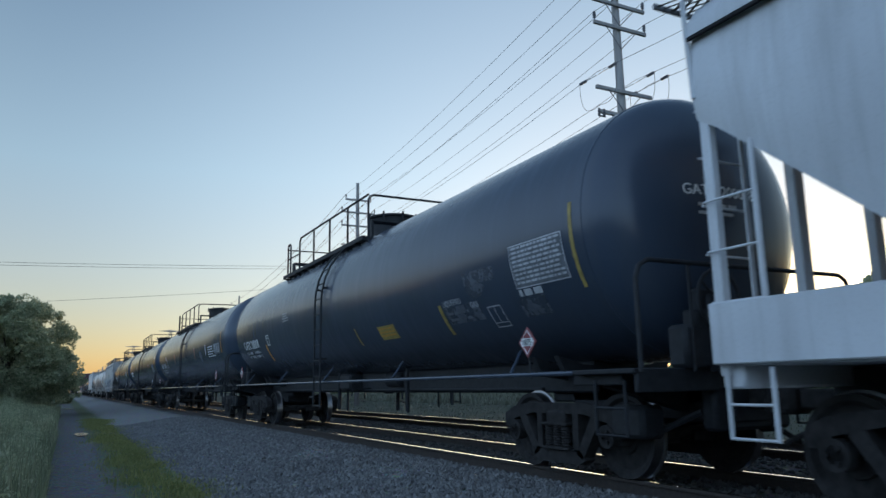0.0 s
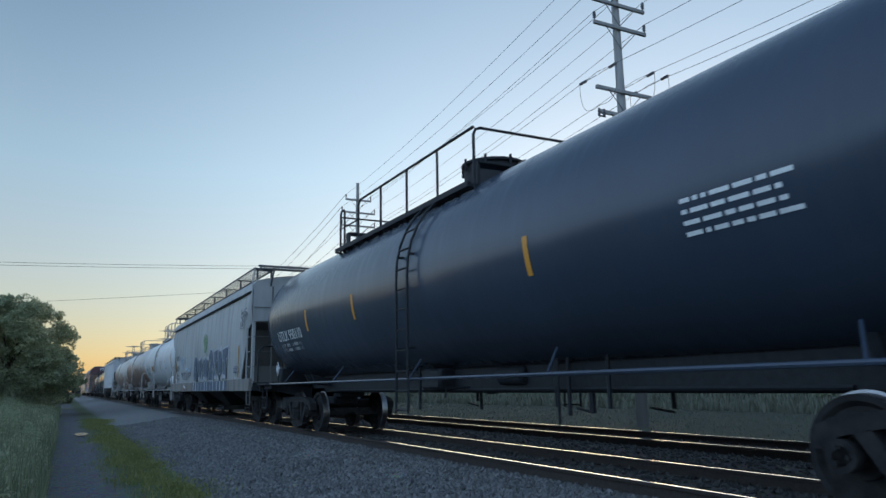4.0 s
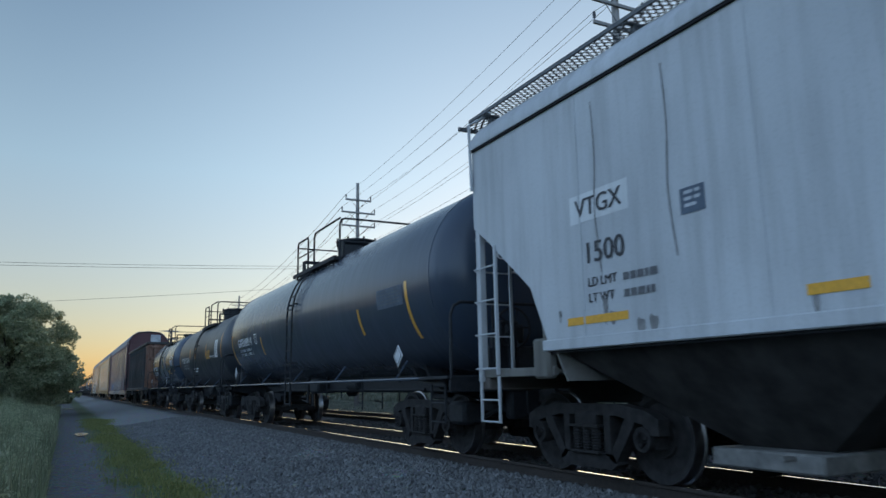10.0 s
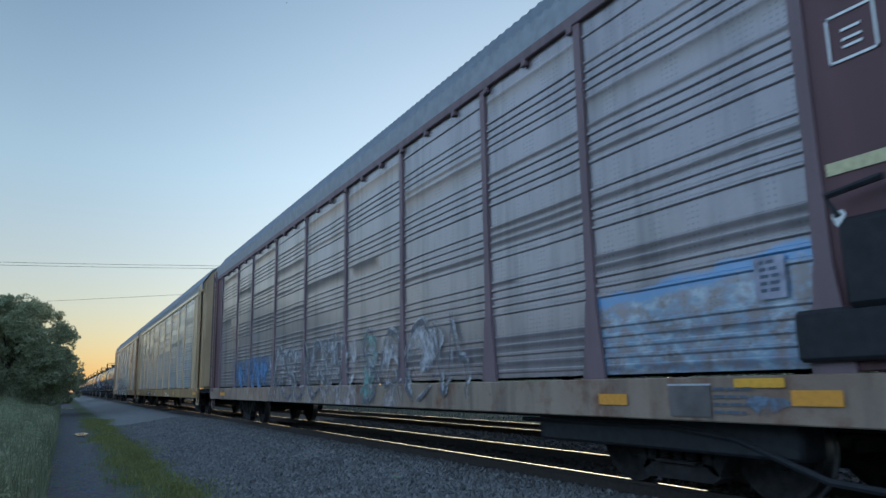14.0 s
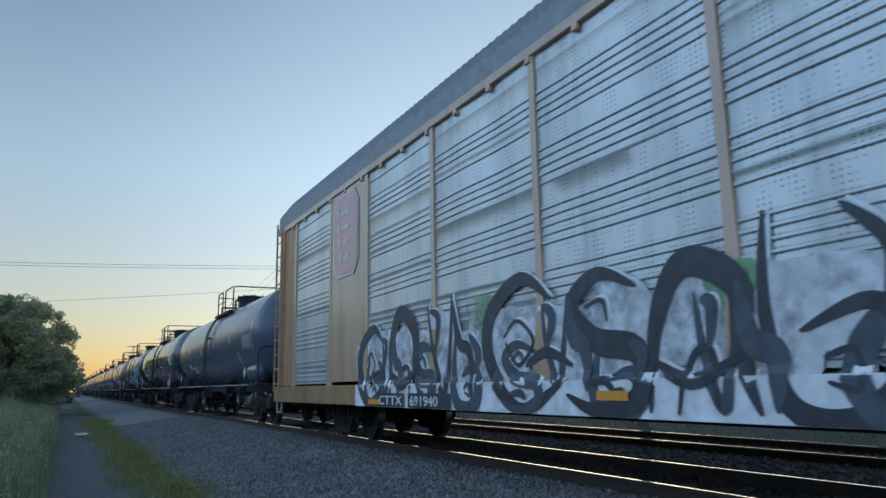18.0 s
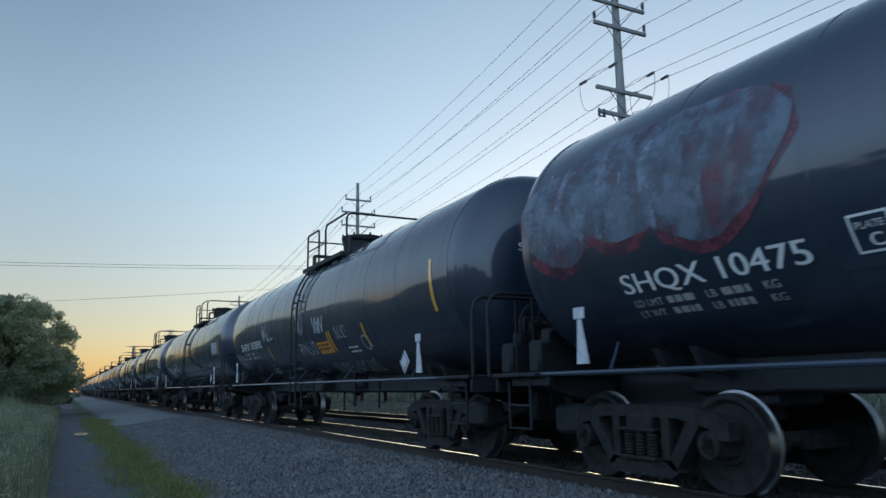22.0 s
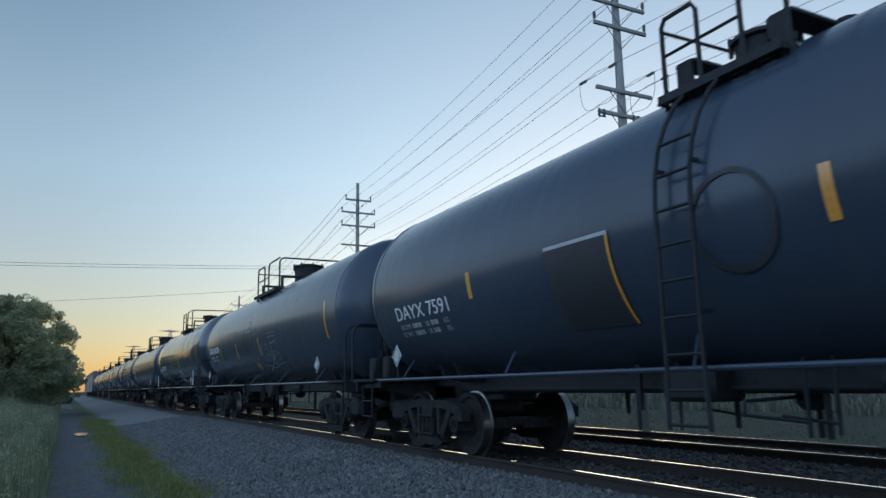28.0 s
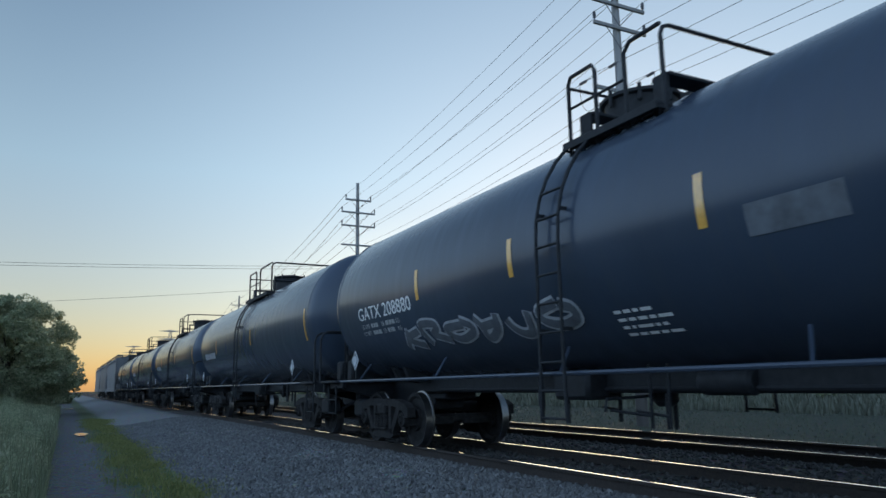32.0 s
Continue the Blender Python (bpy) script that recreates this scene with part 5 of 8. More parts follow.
    decal_rect(car, put, 4.94, 1.41, .18, .20, GREYWHITE(), "paint_patch")
    decal_frame(car, put, 2.46, 1.88, .4, GREYWHITE(), t=.014)
    decal_bars(car, put, 5.58, 1.46, .17, 4, .035, WORNINK(), rng, h=.5)
    decal_bars(car, put, 1.72, 1.62, .12, 2, .07, WORNINK(), rng, h=.7)
    corner = part("corner_sheet", Geo().box((-W - .02, -6.55, (zb + zt) / 2), (.02, 1.6, zt - zb - .15), .004).mesh("corner_sheet", rust, 40), car, "rusty brown corner sheet with peeling paint")
    for k, u in enumerate((5.83, 6.2, 6.5, 6.95, 7.3)):
        part("corner_rib", Geo().box((-W - .05, -u, (zb + zt) / 2 + .04), (.06, .07 if k else .12, zt - zb - .25), .012).mesh("corner_rib", rust, 40), corner)
    for z in (1.75, 2.45, 3.05, 3.55):
        part("corner_bracket", Geo().box((-W - .06, -6.35 - .1 * (z > 2.6), z), (.07, .75, .08), .012).box((-W - .06, -6.9, z - .12), (.05, .3, .05), .01).mesh("corner_bracket", rust, 40), corner)
    decal_rect(car, put, 4.46, 3.39, .27, .045, wh, "paint_patch")
    # soot runs down the side, and scaling rust on the corner sheet
    soot, brown = mist("soot_black", (.008, .010, .012), .62, 3), mist("grime_brown", (.062, .050, .050), .55, 2.5)
    for k in range(30):
        u = rng.uniform(-7.0, 5.7)
        rw = rng.uniform(.4, .95)
        blob(car, put, u, rng.uniform(zb + .1 + rw, zt - .15 - rw * .9), rng.uniform(.05, .16), rw, brown if k % 3 == 0 else soot, rng, "grime_run", .004 + .0003 * (k % 7), .3, "dark grime run")
    face = on_wall(W + .032)
    scale, bare, pale = mist("rust_dark_scale", (.030, .016, .012), .66, 3), mist("rust_orange", (.30, .115, .035), .6, 3), mist("paint_pale_mauve", (.27, .20, .18), .5, 3)
    for k in range(24):
        u = rng.uniform(5.95, 7.2)
        rw = rng.uniform(.15, .5)
        blob(corner, face, u, rng.uniform(zb + .1 + rw, zt - .2 - rw), rng.uniform(.05, .14), rw, (scale, bare, scale, pale)[k % 4], rng, "rust_patch", .004 + .0003 * (k % 8), .4, "scaling rust patch")
    return car


# ---- autorack ----


def autorack_car(front, rear, label, post_mat, panel_mat, sill_mat, end_mat, seed=7, wide=(), edge=11.2, sprayed={}, rungs=(12, 12)):
    L = rear - front
    car = thing("autorack_car", label, "autorack car", group="cars of the freight train")
    rng = random.Random(seed)
    W, zs, zt, zr = 1.56, 1.07, 4.95, 5.95
    hb = L / 2 - .55
    # deck and side sills
    part("deck", Geo().box((0, 0, .95), (2 * W - .1, 2 * hb, .12)).mesh("deck", UNDER(), 0), car)
    for s in (-1, 1):
        part("side_sill", Geo().box((s * (W + .02), 0, .88), (.09, 2 * hb, .36), .012).mesh("side_sill", sill_mat, 40), car, "long painted steel side sill")
        part("centre_sill", Geo().box((0, s * hb * .5, .72), (.5, hb, .3), .02).mesh("centre_sill", UNDER(), 40), car)
    # roof of ribbed sheets: steep shoulder and a low ridge
    def roof():
        g = Geo()
        n = int(2 * hb / .19)
        prof = [(-W - .02, zt - .02), (-W - .02, 5.26), (-1.24, 5.72), (-.86, 5.96), (0, 6.03), (.86, 5.96), (1.24, 5.72), (W + .02, 5.26), (W + .02, zt - .02)]
        vs, fs = [], []
        m = len(prof)
        for i in range(2 * n + 1):
            y = -hb + 2 * hb * i / (2 * n)
            d = .045 if i % 2 else -.0
            for j, p in enumerate(prof):
                k = 1 if 0 < j < m - 1 else 0
                vs.append((p[0] * (1 + d * .3 * k), y, p[1] + d * k))
        for i in range(2 * n):
            for j in range(m - 1):
                fs.append((i * m + j, i * m + j + 1, (i + 1) * m + j + 1, (i + 1) * m + j))
        g.add(vs, fs)
        return g.mesh("roof", plain("galvanised_roof", (.21, .23, .25), .5, .5, .15, 5), 20)
    part("roof", shared(("autoroof", round(L, 1)), roof), car, "ribbed galvanised roof sheets")
    for s in (-1, 1):
        g = Geo().box((s * (W + .01), 0, zt - .03), (.09, 2 * hb, .13), .012)
        for k in range(28):
            g.box((s * (W + .03), -hb + 2 * hb * (k + .5) / 28, zt - .12), (.06, .10, .10), .01)
        part("roof_rail", g.mesh("roof_rail", post_mat, 40), car)
    # posts, panels
    cuts = [edge * k for k in (-1, -.772, -.592, -.356, -.119, .119, .356, .592, .772, 1)]
    n = len(cuts) - 1
    ya, yb = cuts[0], cuts[-1]

    def post():
        g = Geo()
        g.prism([(-.09, zs - .05), (-.055, 2.6), (-.055, zt - .05), (.055, zt - .05), (.055, 2.6), (.09, zs - .05)], -.02, .05)
        g.prism([(-.17, zs - .08), (-.15, zs + .12), (-.075, zs + .75), (.075, zs + .75), (.15, zs + .12), (.17, zs - .08)], -.030, .0)
        return g.mesh("side_post", post_mat, 40)

    def panel(variant, pitch, mat):
        g = Geo()
        rg = random.Random(variant)
        z = zs + .03
        pts = [(0.0, z)]
        for k in range(32):
            z += .30 if k in (5, 10, 15, 20, 25) else .10
            if z > zt - .2:
                break
            # flat, then a pressed ridge standing proud
            lift = rg.uniform(.011, .018)
            pts += [(0.0, z - .052), (-lift, z - .034), (-lift, z - .012), (0.0, z)]
        pts.append((0.0, zt - .06))
        ny = 6
        m = len(pts)
        vs = []
        for i in range(ny + 1):
            y = -pitch / 2 + .06 + (pitch - .12) * i / ny
            for dx, zz in pts:
                vs.append((dx + .03 * noise.noise((y * .9, zz * .55, variant * 3.7)) * (0 < i < ny), y, zz))
        fs = [(i * m + j, i * m + j + 1, (i + 1) * m + j + 1, (i + 1) * m + j) for i in range(ny) for j in range(m - 1)]
        g.add(vs, fs)
        return g.mesh("side_panel", mat, 35)

    for s in (-1, 1):
        flip = pose(0, 0, 0, 0, 0, 0 if s < 0 else 180)
        for y in cuts:
            part("side_post", shared(("apost", post_mat.name), post), car, m=Matrix.Translation((s * (W + .015), y, 0)) @ flip)
        for k in range(n):
            pitch, mid = cuts[k + 1] - cuts[k], (cuts[k] + cuts[k + 1]) / 2
            if k in wide:
                g = Geo().box((0, 0, (zs + zt) / 2), (.05, pitch - .12, zt - zs - .1), .01)
                part("plain_panel", g.mesh("plain_panel", post_mat, 40), car, "flat painted panel", m=Matrix.Translation((s * W, mid, 0)))
            else:
                v = (k * 3 + seed) % 5
                pm = sprayed.get(k, panel_mat) if s < 0 else panel_mat
                part("side_panel", shared(("apanel", pm.name, round(pitch, 2), v), lambda: panel(v, pitch, pm)), car, m=Matrix.Translation((s * W, mid, 0)) @ flip)
        for t in (-1, 1):
            # closed side bays at the ends
            g = Geo().box((s * (W - .01), t * (edge + hb - .55) / 2, (zs + zt) / 2), (.05, hb - .55 - edge, zt - zs), .012)
            part("end_bay", g.mesh("end_bay", end_mat, 40), car)
            part("corner_pillar", Geo().box((s * (W + .02), t * (hb - .57), (zs + zt) / 2), (.08, .10, zt - zs), .012).mesh("corner_pillar", end_mat, 40), car)
            part("end_panel", Geo().box((s * (W - .12), t * (hb - .3), (zs + zt) / 2 + .15), (.05, .58, zt - zs + .3), .012).mesh("end_panel", end_mat, 40), car)
            q = rungs[t > 0]
            part("ladder", shared(("aladder", post_mat.name, q), lambda: ladder_mesh(.42, .35 * q, q, post_mat)), car, m=Matrix.Translation((s * (W + .09), t * (hb - .30), .95)))
            g = Geo()
            g.pipe([(s * W, t * (hb - .1), .75), (s * W, t * (hb - .1), .45), (s * W, t * (hb - .52), .45), (s * W, t * (hb - .52), .75)], .022, 6)
            part("step", g.mesh("step", post_mat, 40), car)
    for t in (-1, 1):
        # end doors under the ridge, with a bowed middle
        g = Geo()
        poly = [(-W + .02, zs), (W - .02, zs), (W - .02, 5.24), (1.22, 5.69), (.85, 5.93), (-.85, 5.93), (-1.22, 5.69), (-W + .02, 5.24)]
        g.prism(poly, t * (hb - .18), t * (hb - .12), 'y')
        door = part("end_door", g.mesh("end_door", end_mat, 40), car, "closed painted end doors")
        for x in (-.78, .78):
            part("door_leaf", Geo().box((x, t * (hb - .06), (zs + zt) / 2), (1.3, .12, zt - zs - .1), .05).mesh("door_leaf", end_mat, 40), door)
        part("door_seal", Geo().box((0, t * (hb - .05), (zs + zt) / 2 + .1), (.06, .14, zt - zs + .2), .01).mesh("door_seal", end_mat, 40), door)
        for z in (1.9, 3.4):
            part("lock_bar", Geo().pipe([(-1.2, t * (hb + .02), z), (-.3, t * (hb + .02), z)], .02, 6).mesh("lock_bar", end_mat, 40), door)
        truck(car, t * (L / 2 - 4.0))
    couplers(car, L + 1.1)
    part("draft_sill", Geo().box((0, 0, .84), (.3, L - .4, .26), .02).mesh("draft_sill", UNDER(), 40), car)
    CARS.append((car, (front + rear) / 2))
    return car, on_wall(W + .075), on_wall(W + .036), hb, rng

# ---- ground: one sheet across the line, out to the horizon ----


def ground_mat():
    m, nt, bs = nodes_of("dusk_ground")
    tc = nt.nodes.new("ShaderNodeTexCoord")
    sx = nt.nodes.new("ShaderNodeSeparateXYZ")
    nt.links.new(tc.outputs["Object"], sx.inputs[0])
    wob = noise_node(nt, 0.5, 4)
    mth = nt.nodes.new("ShaderNodeMath")
    mth.operation = 'MULTIPLY_ADD'
    mth.inputs[1].default_value = 0.9
    nt.links.new(wob.outputs[0], mth.inputs[0])
    nt.links.new(sx.outputs[0], mth.inputs[2])
    mr = nt.nodes.new("ShaderNodeMapRange")
    mr.inputs[1].default_value = -2.0
    mr.inputs[2].default_value = 18.0
    nt.links.new(mth.outputs[0], mr.inputs[0])
    st = lambda x: (x + .45 + 2.0) / 20.0
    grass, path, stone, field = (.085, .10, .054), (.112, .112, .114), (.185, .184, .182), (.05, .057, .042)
    # the dark band across both tracks paints in the shade under the train
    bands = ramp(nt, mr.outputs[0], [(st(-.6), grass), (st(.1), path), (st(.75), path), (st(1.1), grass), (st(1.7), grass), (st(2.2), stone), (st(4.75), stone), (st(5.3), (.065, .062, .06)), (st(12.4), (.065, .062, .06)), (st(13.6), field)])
    fine = noise_node(nt, 26.0, 5, .7)
    vor = nt.nodes.new("ShaderNodeTexVoronoi")
    vor.inputs["Scale"].default_value = 17.0
    nt.links.new(tc.outputs["Object"], vor.inputs["Vector"])
    c1 = mix(nt, .55, bands.outputs[0], fine.outputs[0], 'OVERLAY')
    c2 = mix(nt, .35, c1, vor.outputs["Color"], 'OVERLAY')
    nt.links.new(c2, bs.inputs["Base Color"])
    bs.inputs["Roughness"].default_value = .92
    bs.inputs["Specular IOR Level"].default_value = .15
    bump(nt, bs, vor.outputs["Distance"], .8, .04)
    return m


def ground_z(x):
    pts = [(-700, -.6), (-8, -.5), (-1.2, -.42), (-.3, -.50), (.6, -.52), (1.3, -.45), (2.0, -.46), (2.6, -.40), (4.3, -.16), (4.9, -.15), (8.0, -.15), (8.4, -.2), (9.0, -.15), (12.3, -.15), (14.2, -.5), (30, -.5), (34, -.3), (700, 0.0)]
    for (a, za), (b, zb) in zip(pts, pts[1:]):
        if a <= x <= b:
            return za + (zb - za) * (x - a) / (b - a)
    return -.5


gx = [-700, -200, -60, -20, -8, -4, -2.4, -1.8, -1.2, -.7, -.3, 0, .3, .6, .9, 1.3, 1.7, 2, 2.3, 2.6, 3, 3.4, 3.8, 4.3, 4.9, 5.5, 6.2, 7, 8, 8.4, 9, 10, 11, 12.3, 13.2, 14.2, 18, 24, 30, 34, 60, 150, 700]
gy = [-200, -60, -20] + [-8 + .5 * k for k in range(96)] + [42, 46, 52, 60, 75, 100, 150, 250, 450, 900, 2600]
gv, gf = [], []
for y in gy:
    for x in gx:
        d = .05 * noise.noise((x * 1.3, y * .8, 2.0)) + .02 * noise.noise((x * 5, y * 5, 7.0)) if -3 < x < 4.4 else 0.0
        gv.append((x, y, ground_z(x) + d))
for j in range(len(gy) - 1):
    for i in range(len(gx) - 1):
        a = j * len(gx) + i
        gf.append((a, a + 1, a + 1 + len(gx), a + len(gx)))
thing("ground", "gravel, grass and trackside earth at dusk", "ground", raw_mesh("ground", gv, gf, ground_mat(), 1), kind="structure")

# loose ballast stones on the shoulder
def stones(n, xr, yr, size, seed, zoff=0.0):
    rg = np.random.RandomState(seed)
    x = rg.uniform(*xr, n)
    y = yr[0] + (yr[1] - yr[0]) * rg.uniform(0, 1, n) ** 1.6
    base = np.array([[1, 0, 0], [-1, 0, 0], [0, 1, 0], [0, -1, 0], [0, 0, 1], [0, 0, -1], [.6, .6, .5], [-.6, -.6, .5]], float)[:6]
    tri = np.array([[0, 2, 4], [2, 1, 4], [1, 3, 4], [3, 0, 4], [2, 0, 5], [1, 2, 5], [3, 1, 5], [0, 3, 5]])
    s = size * rg.uniform(.55, 1.35, (n, 1, 1))
    p = base[None] * (1 + rg.uniform(-.38, .38, (n, 6, 3))) * s
    p += rg.uniform(-.25, .25, (n, 6, 3)) * s
    a = rg.uniform(0, 6.28, n)
    ca, sa = np.cos(a)[:, None], np.sin(a)[:, None]
    tilt = rg.uniform(-.9, .9, n)[:, None]
    px, py, pz = p[..., 0] * ca - p[..., 1] * sa, p[..., 0] * sa + p[..., 1] * ca, p[..., 2] * .75
    pz = pz + px * tilt * .4
    z = np.array([ground_z(v) for v in x]) + zoff
    v = np.stack([px + x[:, None], py + y[:, None], pz + z[:, None] + s[:, 0] * .3], -1).reshape(-1, 3)
    f = (tri[None] + (np.arange(n) * 6)[:, None, None]).reshape(-1, 3)
    return v, f


STONE = rand_mat("ballast_stone", [(.045, .045, .047), (.085, .085, .086), (.125, .124, .122), (.07, .067, .064), (.17, .168, .166)], .68)
sv, sf = stones(42000, (1.9, 5.35), (5.0, 34.0), .035, 4)
thing("ballast_stones", "loose grey crushed-stone ballast beside the rails", "ballast", raw_mesh("ballast_stones", sv, sf, STONE), kind="stuff")
# stones between the rails coloured dark for the train's shade
SHADED = rand_mat("shaded_stone", [(.022, .021, .0205), (.045, .043, .041), (.07, .067, .063)], .9)
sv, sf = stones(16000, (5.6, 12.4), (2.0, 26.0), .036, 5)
thing("ballast_stones", "dark crushed-stone ballast between the rails", "ballast", raw_mesh("ballast_stones", sv, sf, SHADED), kind="stuff")

# ---- the two tracks ----
NEAR_X, FAR_X = 6.255, 10.25


def rail_mesh():
    g = Geo()
    prof = [(-.075, -.175), (.075, -.175), (.075, -.163), (.012, -.14), (.010, -.045), (.036, -.036), (.036, -.014), (.034, -.006), (.030, -.0022), (.022, -.0008), (.011, -.0002), (0, 0), (-.011, -.0002), (-.022, -.0008), (-.030, -.0022), (-.034, -.006), (-.036, -.014), (-.036, -.036), (-.010, -.045), (-.012, -.14), (-.075, -.163)]
    g.prism(prof, -60, 1400, 'y')
    me = g.mesh("rail", RUST(), 40)
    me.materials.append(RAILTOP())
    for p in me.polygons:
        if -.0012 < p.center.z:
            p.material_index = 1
    return me


def tie_mesh():
    return Geo().box((0, 0, -.26), (2.59, .23, .18), .015).mesh("tie", rand_mat("creosote_wood", [(.055, .045, .037), (.085, .07, .057), (.12, .104, .088)], .9, by="object"), 40)


for cx in (NEAR_X, FAR_X):
    track = thing("railway_track", "polished steel rails on dark wooden ties in ballast", "railway track", kind="structure", m=Matrix.Translation((cx, 0, 0)))
    for s in (-1, 1):
        part("rail", shared("rail", rail_mesh), track, "steel rail with a bright worn top", m=Matrix.Translation((s * .7525, 0, 0)))
    for k in range(96):
        part("tie", shared("tie", tie_mesh), track, m=Matrix.Translation((0, -2 + .53 * k, 0)))

# ---- poles, arms, wires ----
WOOD = paint("pole_wood", (.30, .29, .28), .85, .4, (.14, .13, .12), 8)


def dark_foot(m):
    """Darkens the foot of a pole up to an uneven height."""
    nt = m.node_tree
    bs = nt.nodes["Principled BSDF"]
    src = bs.inputs["Base Color"].links[0].from_socket
    tc, xyz, ad = nt.nodes.new("ShaderNodeTexCoord"), nt.nodes.new("ShaderNodeSeparateXYZ"), nt.nodes.new("ShaderNodeMath")
    nt.links.new(tc.outputs["Object"], xyz.inputs[0])
    ad.operation = 'MULTIPLY_ADD'
    ad.inputs[1].default_value = 2.5
    nt.links.new(noise_node(nt, 1.0, 4, .6, (7, 7, .5)).outputs[0], ad.inputs[0])
    nt.links.new(xyz.outputs[2], ad.inputs[2])
    r = nt.nodes.new("ShaderNodeMapRange")
    r.inputs[1].default_value, r.inputs[2].default_value, r.inputs[3].default_value, r.inputs[4].default_value = 3.5, 7.5, .9, 0
    nt.links.new(ad.outputs[0], r.inputs[0])
    nt.links.new(mix(nt, r.outputs[0], src, (.05, .042, .036)), bs.inputs["Base Color"])


dark_foot(WOOD)
IRON = plain("insulator_grey", (.12, .12, .13), .5, .2, .2, 30)
WIRE = plain("wire_aluminium", (.10, .10, .11), .5, .5, .1, 30)


def sag(a, b, drop, n=14):
    a, b = Vector(a), Vector(b)
    return [a.lerp(b, i / n) - Vector((0, 0, 4 * drop * (i / n) * (1 - i / n))) for i in range(n + 1)]


def power_pole(x, y, top, arms, lean=0.0, label="weathered wooden power pole with crossarms"):
    p = thing("power_pole", label, "power pole", group="power poles beside the line", m=Matrix.Translation((x, y, -.5)) @ pose(0, 0, 0, 0, lean, 0))
    h = top + .5
    part("pole", Geo().lathe([(0, .21), (h * .5, .18), (h, .13)], 'z', 14).mesh("pole", WOOD, 40), p)
    ends = []
    for (z, half, pins) in arms:
        a = part("crossarm", Geo().box((0, -.2, z + .5), (2 * half, .11, .14), .012).mesh("crossarm", WOOD, 40), p)
        g = Geo()
        for s in (-1, 1):
            g.pipe([(s * half * .6, -.26, z + .46), (0, -.2, z - .35)], .018, 5)
        part("brace", g.mesh("brace", IRON, 40), a)
        if pins:
            for s in (-1, 1):
                g = Geo().lathe([(0, .03), (.08, .03), (.10, .07), (.16, .05), (.20, .075), (.26, .05), (.30, .07), (.36, .03)], 'z', 10, (s * (half - .05), -.2, z + .57))
                part("insulator", g.mesh("insulator", IRON, 40), a)
        ends += [(x - half + .05 + math.sin(radians(lean)) * z, y - .2, z + (.42 if pins else .1)), (x + half - .05 + math.sin(radians(lean)) * z, y - .2, z + (.42 if pins else .1))]
    return ends


P0 = power_pole(19.3, -18.0, 17.8, [(16.4, 1.28, 1), (15.3, 1.28, 1), (14.2, 1.28, 1), (11.5, 1.28, 0), (10.6, 1.2, 0)])
P1 = power_pole(18.0, 19.75, 17.8, [(16.4, 1.28, 1), (15.3, 1.28, 1), (14.35, 1.28, 1), (11.75, 1.35, 0), (10.8, 1.28, 0)])
P2 = power_pole(21.1, 56.1, 18.1, [(16.55, 1.15, 1), (15.45, 1.5, 1), (14.3, 1.5, 1), (12.65, 1.5, 0)])
P3 = power_pole(26.5, 129.4, 17.2, [(15.5, 1.3, 1), (14.4, 1.3, 1)])
P4 = power_pole(32.0, 205.0, 17.0, [(15.4, 1.3, 1), (14.3, 1.3, 1)])


def wire(a, b, drop, r=.010):
    g = Geo().pipe(sag(a, b, drop), r, 5)
    return thing("power_wire", "thin overhead power wire strung between poles", "wire", g.mesh("power_wire", WIRE, 0), group="overhead wires")


for i in range(6):
    wire(P0[i], P1[i], .5)
    wire(P1[i], P2[i], .5)
    wire(P2[i], P3[min(i, 3)], 1.2, .018)
for i in range(4):
    wire(P3[i], P4[i], 1.5, .02)
for dx, dz in ((-1.3, .1), (0.5, .1), (1.3, .1)):
    wire((18.0 + dx, 19.5, 12.2 + dz), (21.1 + dx, 56, 12.8), .5)
    wire((19.3 + dx, -18.2, 12.0 + dz), (18.0 + dx, 19.5, 12.2 + dz), .5)
# dead-end insulator strings with drooping jumpers to the lower arm
def bead_string(a, b):
    g, a, b = Geo(), Vector(a), Vector(b)
    g.pipe([a, b], .012, 5)
    for k in (.62, .74, .86):
        p = a.lerp(b, k)
        d = (b - a).normalized() * .05
        g.pipe([p - d, p - d * .3], .035, 8)
        g.pipe([p - d * .3, p + d], .06, 8)
    return g.mesh("line_insulator", IRON, 40)


for dx, foot in ((-1.25, -1.2), (.55, .45), (1.25, 1.15)):
    for s in (-1, 1):
        a, b = (18.0 + dx, 19.55 + .05 * s, 12.22), (18.0 + dx, 19.55 + 1.1 * s, 12.24)
        string = thing("line_insulator", "grey bead insulator string with a slack jumper loop", "insulator", bead_string(a, b), group="line insulators")
        loop = [(18.0 + dx + (foot - dx) * q ** 2, 19.55 + 1.05 * s * (1 - q ** 2.2), 12.2 - 1.15 * math.sin(q * math.pi / 2) ** .8 - .18 * math.sin(q * math.pi)) for q in [k / 8 for k in range(9)]]
        part("jumper", Geo().pipe(loop, .010, 5).mesh("jumper", WIRE, 40), string)
for dx in (-1.2, .45, 1.15):
    g = Geo()
    for k in (-.12, .12):
        g.lathe([(0, .03), (.05, .06), (.1, .03), (.15, .06), (.2, .03), (.26, .05)], 'z', 8, (18.0 + dx + k, 19.5, 10.62))
    g.box((18.0 + dx, 19.5, 10.6), (.36, .06, .05), .01)
    thing("line_insulator", "pair of short post insulators under the crossarm", "insulator", g.mesh("line_insulator", IRON, 40), group="line insulators")
